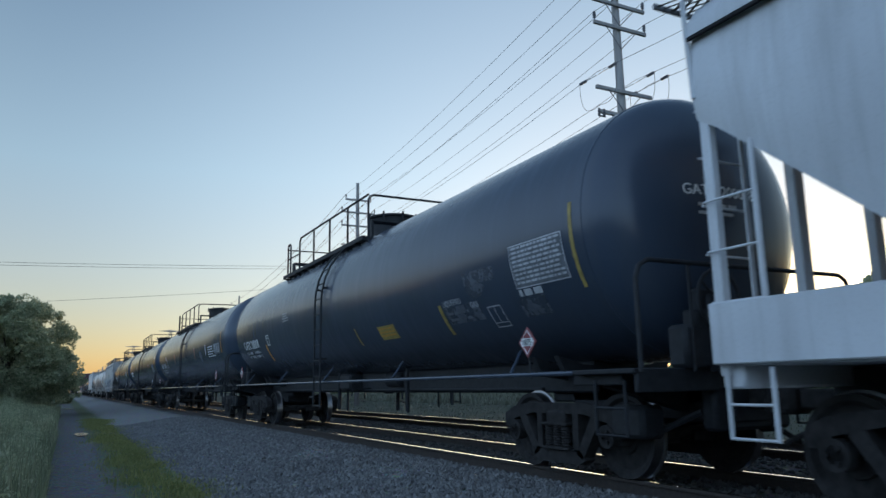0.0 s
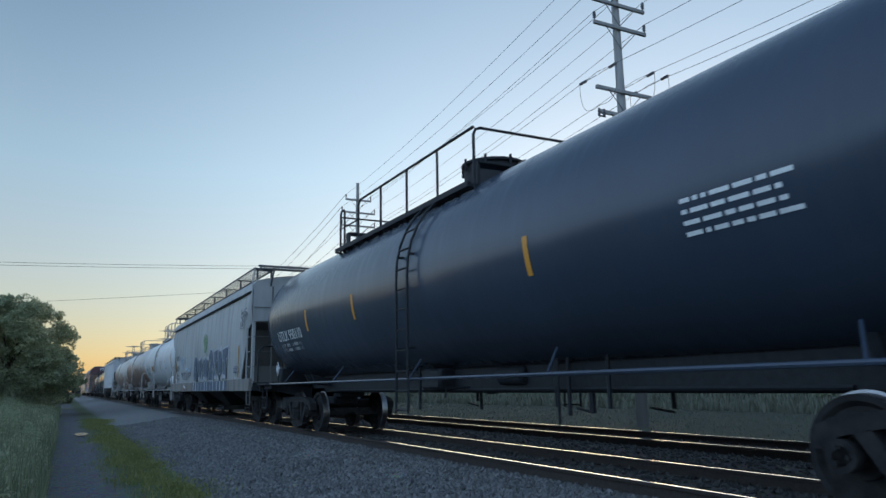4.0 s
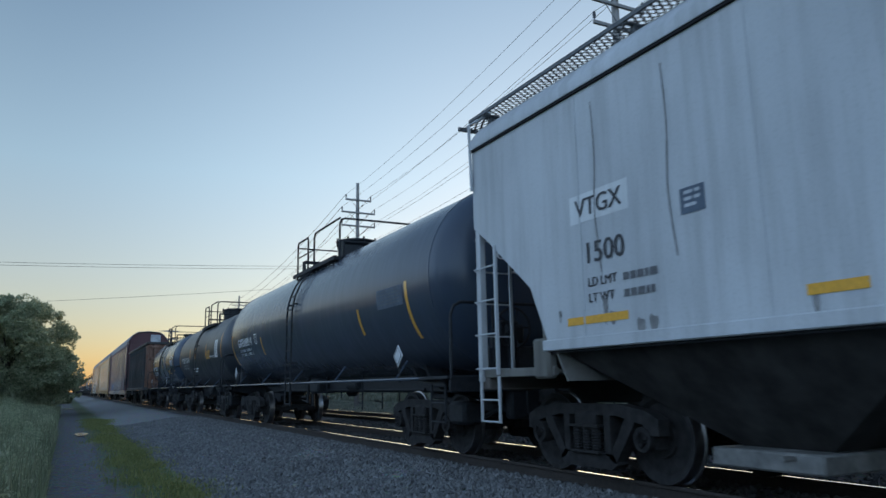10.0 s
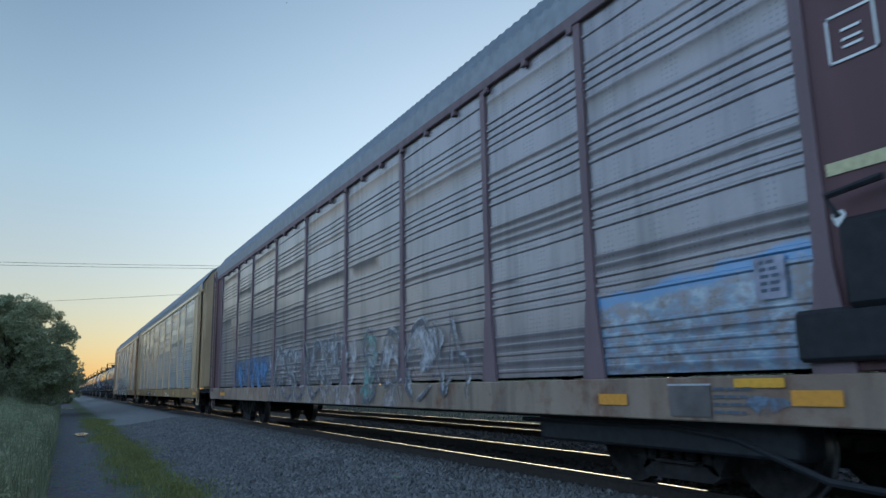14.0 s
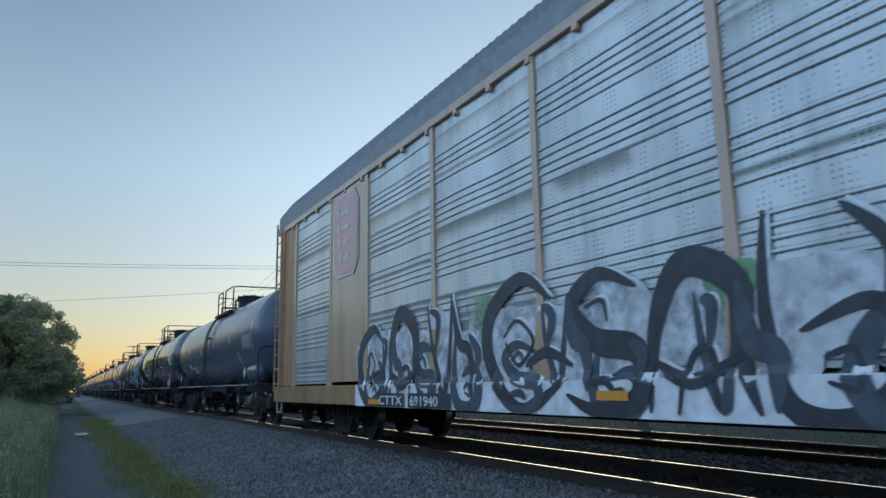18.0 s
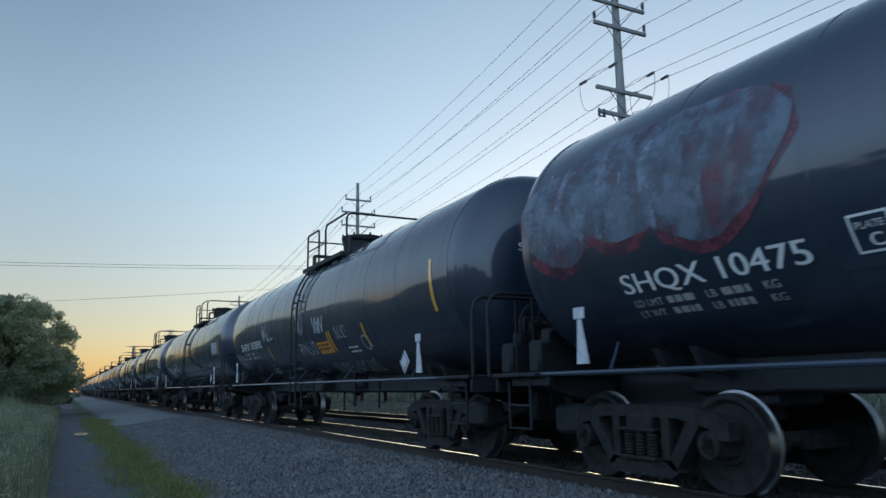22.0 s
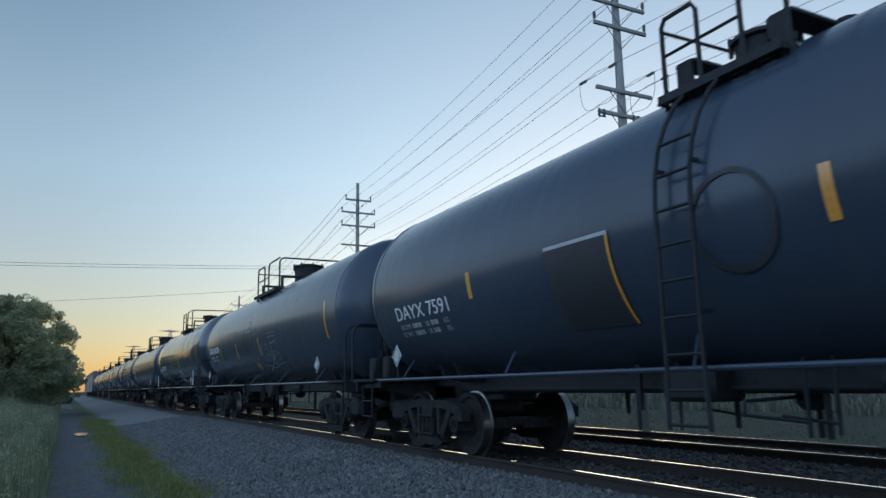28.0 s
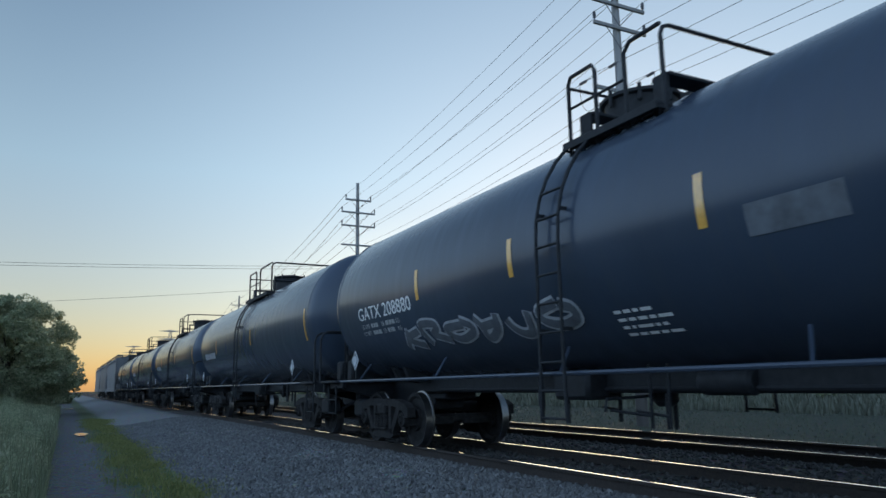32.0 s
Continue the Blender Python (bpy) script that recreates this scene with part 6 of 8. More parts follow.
# wires that cross high over the line
power_pole(-40, 130.5, 21.2, [(20.2, 1.0, 0), (14.4, 1.0, 0)])
power_pole(60, 130.5, 25.6, [(24.6, 1.0, 0), (23.6, 1.0, 0)])
power_pole(-40, 150, 15.4, [(14.4, 1.0, 0)])
power_pole(60, 150, 24.9, [(23.9, 1.0, 0)])
for (xa, za, xb, zb, y) in ((-40, 19.3, 60, 23.7, 130.3), (-40, 18.9, 60, 23.2, 130.5), (-40, 13.5, 60, 23.0, 150)):
    wire((xa, y, za + 1), (xb, y, zb + 1), .6, .03)


def lattice_tower(x, y, h):
    t = thing("lattice_tower", "distant steel lattice transmission tower", "pylon", group="pylons", m=Matrix.Translation((x, y, -.3)))
    m = plain("pylon_steel", (.25, .26, .27), .6, .4, .1, 5)
    g = Geo()
    w = lambda z: 3.2 * (1 - z / h) + .5
    zs = [h * k / 7 for k in range(8)]
    for sx in (-1, 1):
        for sy in (-1, 1):
            g.pipe([(sx * w(0), sy * w(0), 0), (sx * w(h), sy * w(h), h)], .10, 4)
    for a, b in zip(zs, zs[1:]):
        for s in (-1, 1):
            g.pipe([(-w(a), s * w(a), a), (w(b), s * w(b), b)], .06, 4)
            g.pipe([(w(a), s * w(a), a), (-w(b), s * w(b), b)], .06, 4)
    part("mast", g.mesh("mast", m, 0), t)
    for z, l in ((h * .98, 7), (h * .85, 9), (h * .73, 8)):
        part("arm", Geo().prism([(-l, z), (0, z + .5), (l, z), (0, z - .7)], -.3, .3, 'y').mesh("arm", m, 0), t)


lattice_tower(58, 490, 39)
lattice_tower(52, 690, 40)

# ---- trees, weeds ----
LEAF = rand_mat("leaf_green", [(.21, .245, .14), (.30, .335, .20), (.38, .405, .25), (.46, .46, .31)], .65, trans=.5)
BARK = plain("bark", (.10, .08, .065), .9, 0, .3, 8)


def leaf_cloud(centres, per, leaf, seed):
    rg = np.random.RandomState(seed)
    c = np.array([q[:3] for q in centres])
    r = np.array([q[3] for q in centres])
    n = per * len(c)
    idx = np.repeat(np.arange(len(c)), per)
    d = rg.normal(size=(n, 3))
    d /= np.linalg.norm(d, axis=1)[:, None]
    rad = rg.uniform(.35, 1, n) ** .5
    pos = c[idx] + d * (r[idx] * rad)[:, None] * np.array([1, 1, .75])
    u = rg.normal(size=(n, 3))
    u /= np.linalg.norm(u, axis=1)[:, None]
    w = np.cross(u, rg.normal(size=(n, 3)))
    w /= np.linalg.norm(w, axis=1)[:, None]
    s = leaf * rg.uniform(.6, 1.4, n)[:, None]
    v = np.stack([pos - u * s, pos + w * s * .5, pos + u * s, pos - w * s * .5], 1).reshape(-1, 3)
    f = (np.arange(4)[None] + 4 * np.arange(n)[:, None])
    return v, f


def tree(x, y, h, r, seed, per=260, clumps=60, leaf=.16, low=.12, label="leafy green tree in dusk shade"):
    rg = random.Random(seed)
    t = thing("tree", label, "tree", group="trees", m=Matrix.Translation((x, y, -.5)))
    g = Geo()
    g.lathe([(0, r * .07), (h * .25, r * .05), (h * .6, r * .03)], 'z', 9)
    centres = []
    for k in range(clumps):
        zz = low + (1 - low) * rg.random() ** .8
        rr = r * math.sqrt(max(.05, 1 - ((zz - .48) / .56) ** 2)) * math.sqrt(rg.random())
        a = rg.uniform(0, 6.283)
        centres.append((rr * math.cos(a), rr * math.sin(a), zz * h * .95, r * rg.uniform(.16, .32)))
        if k % 4 == 0:
            g.pipe([(0, 0, h * .2 + .3 * zz * h), (rr * .5 * math.cos(a), rr * .5 * math.sin(a), zz * h * .75), (rr * math.cos(a), rr * math.sin(a), zz * h * .92)], r * .014, 5)
    part("trunk", g.mesh("trunk", BARK, 40), t)
    v, f = leaf_cloud(centres, per, leaf, seed)
    # loose sprays of leaves round the outline
    sprays = []
    for k in range(clumps * 3):
        zz = low + (1.04 - low) * rg.random() ** .8
        rr = r * math.sqrt(max(.05, 1 - ((zz - .48) / .58) ** 2)) * rg.uniform(.9, 1.2)
        a = rg.uniform(0, 6.283)
        sprays.append((rr * math.cos(a), rr * math.sin(a), zz * h * .97, r * rg.uniform(.05, .13)))
    v2, f2 = leaf_cloud(sprays, max(12, per // 8), leaf * .9, seed + 200)
    v, f = np.concatenate([v, v2]), np.concatenate([f, f2 + len(v)])
    part("crown", raw_mesh("crown", v, f, LEAF), t)
    return t


tree(-3.4, 56, 7.6, 3.7, 11, 620, 110, .085, .06, "broad leafy tree beside the trackside path")
tree(-7.5, 52, 7.4, 3.6, 12, 500, 90, .09, .05)
tree(-4.4, 72, 7.0, 3.4, 13, 240, 60, .16, .04)
tree(-1.6, 110, 7.2, 3.6, 14, 200, 50, .2, .02)
for k in range(11):
    tree(-34 - 6 * random.Random(k).random(), -70 + 15 * k, 7 + 3 * random.Random(k + 50).random(), 6.0, 30 + k, 150, 60, .32, .03, "tall dense tree in the row behind the path")
tree(46, 25, 8.2, 4.2, 59, 200, 60, .24, .05, "round leafy tree beyond the field")
tree(43.5, 37.5, 6.0, 3.6, 57, 200, 60, .2, .03, "leafy tree beyond the field")
tree(47.5, 32.5, 6.8, 3.8, 58, 200, 60, .2, .03, "leafy tree beyond the field")
for k in range(14):
    tree(150 + 50 * random.Random(k + 80).random(), 30 + 26 * k, 4.5 + 2 * random.Random(k + 90).random(), 3.6, 60 + k, 130, 50, .34, .02, "tree in the far belt beyond the field")


def weeds(n, xr, yr, h, seed, wide=.012, power=1.4, patchy=False):
    rg = np.random.RandomState(seed)
    x = rg.uniform(*xr, n)
    y = yr[0] + (yr[1] - yr[0]) * rg.uniform(0, 1, n) ** power
    if patchy:
        wave = np.sin(y * 1.7) * .16 + np.sin(y * .63 + 1) * .2 + np.sin(y * 4.1) * .07
        thin = np.sin(y * .9 + x * 2.5) + np.sin(y * 2.3 - x * 3) * .6 + np.sin(y * .31 + 2) * .8
        keep = (thin > -.5) | (rg.uniform(0, 1, n) > .8)
        x = 1.52 + rg.normal(0, .27, n) + wave * .7
        x, y, n = x[keep], y[keep], int(keep.sum())
    z = np.array([ground_z(q) for q in x])
    hh = h * rg.uniform(.45, 1.15, n)
    if not patchy:      # clumps of different height
        hh *= .62 + .30 * np.sin(y * .8 + x * 1.9) * np.sin(x * 2.3 - y * .37) + .22 * np.sin(y * 2.9 + x * 4.1) + .12 * np.clip(-x, 0, 5) / 2
    a = rg.uniform(0, 6.283, n)
    lean = rg.uniform(.05, .45, n) * hh
    w = wide * rg.uniform(.7, 1.5, n) * (1 + y / 40)
    dx, dy = np.cos(a), np.sin(a)
    bx, by = -np.sin(a) * w, np.cos(a) * w
    o = np.zeros(n)
    p = np.stack([x, y, z], -1)
    q1 = p + np.stack([bx, by, o], -1)
    q2 = p - np.stack([bx, by, o], -1)
    mid = p + np.stack([dx * lean * .35, dy * lean * .35, hh * .6], -1)
    m1, m2 = mid + np.stack([bx, by, o], -1) * .8, mid - np.stack([bx, by, o], -1) * .8
    tip = p + np.stack([dx * lean, dy * lean, hh], -1)
    v = np.stack([q1, q2, m2, m1, tip], 1).reshape(-1, 3)
    b = 5 * np.arange(n)[:, None]
    f = np.concatenate([np.concatenate([b + np.array([[0, 1, 2]]), b + np.array([[0, 2, 3]]), b + np.array([[3, 2, 4]])], 0)], 0)
    return v, f


GRASS = rand_mat("grass_blade", [(.112, .135, .077), (.16, .182, .104), (.212, .23, .132), (.28, .275, .18)], .7, trans=.4)
v, f = weeds(34000, (-5.0, -.12), (6.5, 60), .85, 21, .0055)
thing("tall_weeds", "tall green weeds and grass beside the path", "weeds", raw_mesh("tall_weeds", v, f, GRASS), kind="stuff")
v, f = weeds(30000, (.95, 2.0), (6, 44), .075, 22, .005, 1.25, True)
thing("grass_strip", "short yellow-green grass strip beside the ballast", "grass", raw_mesh("grass_strip", v, f, rand_mat("short_grass", [(.11, .135, .042), (.165, .18, .055), (.23, .22, .078)], .7, trans=.3)), kind="stuff")
# bushy undergrowth among the weeds
rg = random.Random(18)
hc = []
for k in range(1250):
    y = 7.0 + 55 * (k / 1250) ** 1.25
    x = -.22 - 5.5 * rg.random() ** 1.15
    r = rg.uniform(.14, .36)
    tall = min(1.55, .40 - x * .36) * (.75 + .55 * noise.noise((x * .9, y * .7, 3.0)))
    hc.append((x - r * .5, y, ground_z(x) + rg.uniform(.05, 1) ** .7 * tall, r))
v, f = leaf_cloud(hc, 120, .034, 19)
thing("undergrowth", "dense leafy undergrowth beside the trackside path", "bushes", raw_mesh("undergrowth", v, f, LEAF), kind="stuff")
rg = random.Random(8)
hc = []
for k in range(420):
    y = -25 + 330 * (k / 420) ** 1.3
    hc.append((43 + rg.uniform(-3, 3) + y * .03, y + rg.uniform(-1, 1), rg.uniform(-.2, 2.6), rg.uniform(.8, 1.3)))
v, f = leaf_cloud(hc, 260, .28, 9)
thing("field_hedge", "overgrown bushes along the far edge of the field", "bushes", raw_mesh("field_hedge", v, f, LEAF), kind="stuff")
v, f = weeds(16000, (14.0, 29.5), (3, 80), .13, 24, .010, 1.2)
thing("field_grass", "rough dark grass in the field beyond the rails", "grass", raw_mesh("field_grass", v, f, rand_mat("field_short_grass", [(.05, .058, .04), (.07, .078, .055), (.095, .10, .07)], .8)), kind="stuff")
v, f = weeds(30000, (29, 46), (2, 90), .8, 23, .03, 1.0)
thing("field_weeds", "rough green weeds at the field edge", "weeds", raw_mesh("field_weeds", v, f, rand_mat("field_grass", [(.085, .092, .065), (.10, .107, .075), (.115, .12, .085), (.13, .13, .095)], .7, trans=.2)), kind="stuff")

# puddles on the path
WATER = plain("puddle_water", (.02, .02, .02), .05, 0, .05, 4)
for node in WATER.node_tree.nodes:
    if node.bl_idname == "ShaderNodeBump":      # wind ripples
        node.inputs["Strength"].default_value, node.inputs["Distance"].default_value = .9, .06
for (x, y, rx, ry) in ((.66, 29.5, .24, 1.1), (.47, 74, .42, 2.6)):
    g = Geo()
    n = 22
    rg = random.Random(int(y))
    vs = [(rx * rg.uniform(.7, 1.1) * math.cos(2 * math.pi * k / n), ry * rg.uniform(.7, 1.1) * math.sin(2 * math.pi * k / n), 0) for k in range(n)]
    g.add(vs, [tuple(range(n))])
    thing("puddle", "shallow puddle on the path reflecting the sky", "puddle", g.mesh("puddle", WATER, 0), m=Matrix.Translation((x, y, ground_z(x) + .05)))

# ---- the train, from its head to its tail; numbers are metres along the line at the start ----
WALLWHITE = paint("hopper_white", (.46, .47, .48), .5, .35, (.18, .17, .16), 4)
TANKWHITE = paint("tank_white", (.62, .63, .63), .35, .3, (.25, .22, .19), 4)


def browned(name, color, mid, foot, height, slope, seed):
    """Pale tank paint with rust-coloured stains, darker towards the bottom: runs with a ragged upper edge, heavier
    along one stretch, and rust blooms near the top.
    """
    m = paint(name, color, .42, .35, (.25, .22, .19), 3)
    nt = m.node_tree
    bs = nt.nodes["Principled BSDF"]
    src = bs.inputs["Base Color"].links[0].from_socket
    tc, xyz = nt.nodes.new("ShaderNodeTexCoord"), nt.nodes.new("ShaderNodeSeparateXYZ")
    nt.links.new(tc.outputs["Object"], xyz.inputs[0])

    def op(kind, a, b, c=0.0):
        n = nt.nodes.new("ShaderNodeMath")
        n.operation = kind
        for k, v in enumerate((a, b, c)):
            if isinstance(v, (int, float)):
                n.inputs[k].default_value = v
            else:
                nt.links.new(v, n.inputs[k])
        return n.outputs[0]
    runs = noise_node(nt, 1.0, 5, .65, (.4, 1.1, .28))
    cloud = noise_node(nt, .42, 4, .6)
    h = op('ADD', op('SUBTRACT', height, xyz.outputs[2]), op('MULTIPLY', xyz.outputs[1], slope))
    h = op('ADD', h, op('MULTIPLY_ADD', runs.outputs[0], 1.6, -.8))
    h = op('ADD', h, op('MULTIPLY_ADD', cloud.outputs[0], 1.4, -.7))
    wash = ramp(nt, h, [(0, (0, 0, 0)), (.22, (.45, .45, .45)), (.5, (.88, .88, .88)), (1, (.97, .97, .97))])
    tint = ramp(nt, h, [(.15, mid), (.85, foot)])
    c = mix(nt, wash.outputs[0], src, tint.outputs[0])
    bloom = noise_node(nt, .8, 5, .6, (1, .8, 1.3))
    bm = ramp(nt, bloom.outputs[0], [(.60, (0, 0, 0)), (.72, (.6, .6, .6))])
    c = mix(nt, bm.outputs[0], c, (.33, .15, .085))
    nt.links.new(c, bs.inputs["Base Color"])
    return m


TANKTAN = browned("tank_stained", (.55, .53, .50), (.37, .25, .19), (.20, .12, .09), 3.15, .055, 1)
TANKPALE = browned("tank_pale", (.55, .52, .475), (.42, .30, .22), (.25, .165, .125), 2.95, .07, 2)
GREYHOP = paint("hopper_grey", (.36, .36, .35), .5, .4, (.15, .14, .13), 4)
CHAR, SHINE = BLUEGREY(), GLOSS()
SLATEBLUE = paint("tank_slate_blue", (.062, .086, .130), .5, .3, (.075, .085, .095), coat=1.0)
Y, O, WH, BK = glossy_stripe(YELLOW()), ORANGE(), WHITE(), BLACKMARK()
glossy_stripe(AMBER())
RAILWHITE = plain("rail_white", (.29, .28, .265), .55, 0, .4, 5)


def reflectors(car, put, col, *at):
    """Upright reflector stripes: u, lower and upper height."""
    for u, w0, w1 in at:
        decal_rect(car, put, u, w0, .10, w1 - w0, col, "reflector_stripe")


def twotone(car, put, *at):
    """Reflector stripes, white over yellow."""
    for u, w0, w1 in at:
        m = w0 + (w1 - w0) * .55
        decal_rect(car, put, u, w0, .10, m - w0, Y, "reflector_stripe")
        decal_rect(car, put, u, m, .10, w1 - m, WH, "reflector_stripe")


BANDYELLOW = plain("band_yellow", (.70, .34, .03), .6, 0, .12, 25)


def bands(car, put, col, *at):
    """Lying reflector strips: u from, u to, lower and upper height."""
    for u0, u1, z0, z1 in at:
        decal_rect(car, put, u0, z0, u1 - u0, z1 - z0, BANDYELLOW if col is Y else col, "reflector_strip")


# white hopper at the head
hopper_car(-13.6, 4.75, paint("hopper_clean_white", (.52, .53, .545), .5, .45, (.24, .235, .23), 4), "white covered hopper car with open ladder ends", "", "", "arched", 31, bays=3, top=4.3, cut=((0, 3.22), (.2, 3.09), (1.0, 2.44), (1.95, 1.63)), sill=(1.16, 1.63))

# four long black tank cars
LONGLAB = "black tank car with long top walkway"
car, put, half, rng = tank_car(4.9, 24.4, 1.52, 2.77, BLACK(), LONGLAB, "GATX 200008", seed=40, plac=DULLRED(), hazard="1075", long_walk=True, dome=.5, mark_at=(-7.8, -6.0, -.62, .25))
reflectors(car, put, O, (-5.3, -1.09, -.59))
DULLYELLOW = plain("panel_dull_yellow", (.30, .22, .06), .55, 0, .3, 12)
WORNGREY = mist("paint_worn_grey", (.085, .10, .125), .75, 4)
decal_rect(car, put, 8.5, -.76, .06, .95, DULLYELLOW, "reflector_stripe")
decal_rect(car, put, 1.5, -1.05, .06, .38, DULLYELLOW, "reflector_stripe")
decal_rect(car, put, 5.13, -1.1, .09, .5, DULLYELLOW, "reflector_stripe")
plate_box(car, put, -5.05, -.62, .28, WH)
sign(car, put, 7.28, -.62, 8.36, -.09, FAINT(), rng, GREYWHITE(), rows=9, label="faded printed panel with white edge")
for u, w, du, dw in ((7.28, -.62, 1.08, .014), (7.28, -.104, 1.08, .014), (7.28, -.62, .014, .53), (8.346, -.62, .014, .53)):
    decal_rect(car, put, u, w, du, dw, GREYWHITE(), "panel_edge", "", .009)
decal_text(car, put, "LIQUEFIED", 5.28, -.64, .12, GREYWHITE())
decal_text(car, put, "GAS", 6.04, -.73, .12, GREYWHITE())
decal_rect(car, put, 5.3, -.93, .98, .27, WORNGREY, "paint_patch", "worn grey paint patch", .004)
decal_bars(car, put, 5.34, -.78, .9, 2, .1, FAINT(), rng)
decal_rect(car, put, 6.05, -.42, .8, .17, WORNGREY, "paint_patch", "worn grey paint patch", .004)
blob(car, put, 6.3, -.5, .24, .1, WORNGREY, rng, "paint_patch", .005, .2)
decal_rect(car, put, 7.2, -1.0, .55, .27, WORNGREY, "paint_patch", "worn grey paint patch", .004)
decal_bars(car, put, 7.29, -.72, .58, 1, .12, GREYWHITE(), rng, "worn_lettering", .7)
cells = decal_frame(car, put, 6.43, -1.09, .33, GREYWHITE(), t=.016, inner=False)
decal_rect(cells, put, 6.58, -1.02, .012, .25, GREYWHITE(), "cell_line")
decal_rect(cells, put, 6.43, -1.02, .33, .012, GREYWHITE(), "cell_line")
sign(car, put, 2.6, -1.0, 3.33, -.73, DULLYELLOW, rng, Y, rows=3, label="worn yellow printed panel")
decal_bars(car, put, -3.2, .05, .5, 4, .06, GREYWHITE(), rng)
car, put, half, rng = tank_car(24.4, 45.35, 1.52, 2.77, BLACK(), LONGLAB, "GATX 212743", seed=41, plac=DULLRED(), deck_u=(-5.71, .6), long_walk=True, dome=.5, mark_at=(-8.6, -6.6, -.6, .25))
twotone(car, put, (-6.45, -.49, -.04))
reflectors(car, put, AMBER(), (-3.17, -.49, -.07), (2.96, -.45, -.08), (8.8, -.5, .24))
reflectors(car, put, GREYWHITE(), (-3.17, -.07, -.03), (2.96, -.08, -.04))
sign(car, put, 7.49, -.5, 8.6, -.12, FAINT(), rng, GREYWHITE(), rows=5, label="faded printed panel")
blob(car, put, 4.5, -.43, .25, .2, FAINT(), rng, "paint_patch", .006, .2)
reflectors(car, put, WH, (5.65, -.43, -.05))
decal_frame(car, put, -6.1, -.62, .38, WH)
decal_bars(car, put, 6.2, -.2, 1.3, 5, .09, WH, rng)
car, put, half, rng = tank_car(45.35, 66.05, 1.52, 2.77, BLACK(), LONGLAB, "", seed=42, long_walk=True, dome=.5)
twotone(car, put, (4.95, -.39, -.04), (8.55, -.42, .3), (-3.2, -.45, -.02), (-8.7, -.5, .2))
decal_bars(car, put, -8.3, -.5, 1.6, 2, .22, WH, rng, h=.7)
sign(car, put, 7.05, -.68, 8.0, -.18, FAINT(), rng, GREYWHITE(), rows=7, label="faded printed panel")
car, put, half, rng = tank_car(66.05, 85.85, 1.52, 2.77, BLACK(), LONGLAB, "UTLX 950110", seed=43, long_walk=True, dome=.5, mark_at=(-8.1, -6.1, -.6, .25))
reflectors(car, put, O, (-5.6, -.5, -.02), (-2.6, -.5, -.02), (3.3, -.5, -.02), (8.2, -.5, .2))
decal_bars(car, put, 5.8, -.2, 1.2, 4, .1, WH, rng)

# grey hopper with sprayed letters
car, put, hb, rng = hopper_car(85.85, 103.5, GREYHOP, "grey covered hopper car with dark graffiti letters", "HKRX", "500258", "arched", 33, top=4.14, walk_up=.32, bays=3, cut=((0, 2.93), (.55, 2.72), (.92, 2.05), (1.32, 1.30)), posts=((.55, .10),), grime_shade=paint("hopper_grime_shade", (.12, .115, .108), .7, .6, (.06, .055, .05), 4), foot=UNDER(), text_u=-6.88, text_z=(2.33, 1.86), text_h=(.33, .33))
block(car, put, (("O", -1.66, 1.0, 1.32, 2.32), ("K", -.62, 1.0, 1.32, 2.28), ("I", .36, .36, 1.32, 2.16), ("N", .62, 1.0, 1.32, 2.27), ("2", 1.62, 1.15, 1.32, 2.42), ("T", 2.62, .95, 1.32, 2.36), ("A", 3.35, 1.1, 1.32, 2.42), ("T", 4.2, 1.1, 1.32, 2.36)), .34, SLATE(), GREYWHITE(), .045, "dark slate sprayed letters with pale edges")
blob(car, put, .85, 2.72, .5, .36, mist("mist_green", (.13, .26, .12), .7), rng, "graffiti_circle", wob=.05, label="thin green sprayed circle")
decal_rect(car, put, -1.7, .98, 6.9, .31, SLATE(), "graffiti_band", "dark sprayed band on the sill", .02)
for k in range(11):
    decal_rect(car, put, -1.55 + .62 * k + rng.uniform(-.1, .1), .98, rng.uniform(.03, .16), .31, GREYWHITE(), "graffiti_stroke", "", .024)
tag(car, put, -5.5, 1.85, 1.0, .6, PALEBLUE(), rng, .09, 2, label="pale blue sprayed strokes")
tag(car, put, -3.95, 1.8, 1.5, .6, PALEBLUE(), rng, .09, 2, label="pale blue sprayed strokes")
blob(car, put, -3.9, 1.62, 1.3, .17, mist("spray_thin_slate", (.15, .17, .20), .55, 3), rng, e=.006, wob=.35)
tag(car, put, -4.6, 1.05, .9, .2, WH, rng, .035, 6, label="white sprayed tag")
decal_frame(car, put, -4.25, 2.1, .3, BK)
bands(car, put, O, (-3.7, -3.2, 1.13, 1.25))
reflectors(car, put, Y, (-7.0, 1.36, 2.26))
bands(car, put, O, (-1.6, -1.15, 1.15, 1.25), (.59, 1.03, 1.17, 1.24))
reflectors(car, put, Y, (6.7, 1.35, 2.3))
blob(car, put, 7.4, 3.1, .42, .22, mist("mist_slate", (.13, .15, .19), .6, 4), rng, "graffiti_fill", .005, .3, "thin slate sprayed cloud")
FADETAG = mist("spray_fading_slate", (.12, .135, .165), .62, 6)
scrawl(car, put, "OUNS", 6.95, 3.12, .8, .24, FADETAG, rng, .04, .2, "faded slate sprayed tag")
scrawl(car, put, "NUOS", 6.85, 2.76, .8, .24, FADETAG, rng, .04, .2, "faded slate sprayed tag")
sign(car, put, 6.1, 1.5, 6.66, 1.7, SLATE(), rng, GREYWHITE(), rows=3)

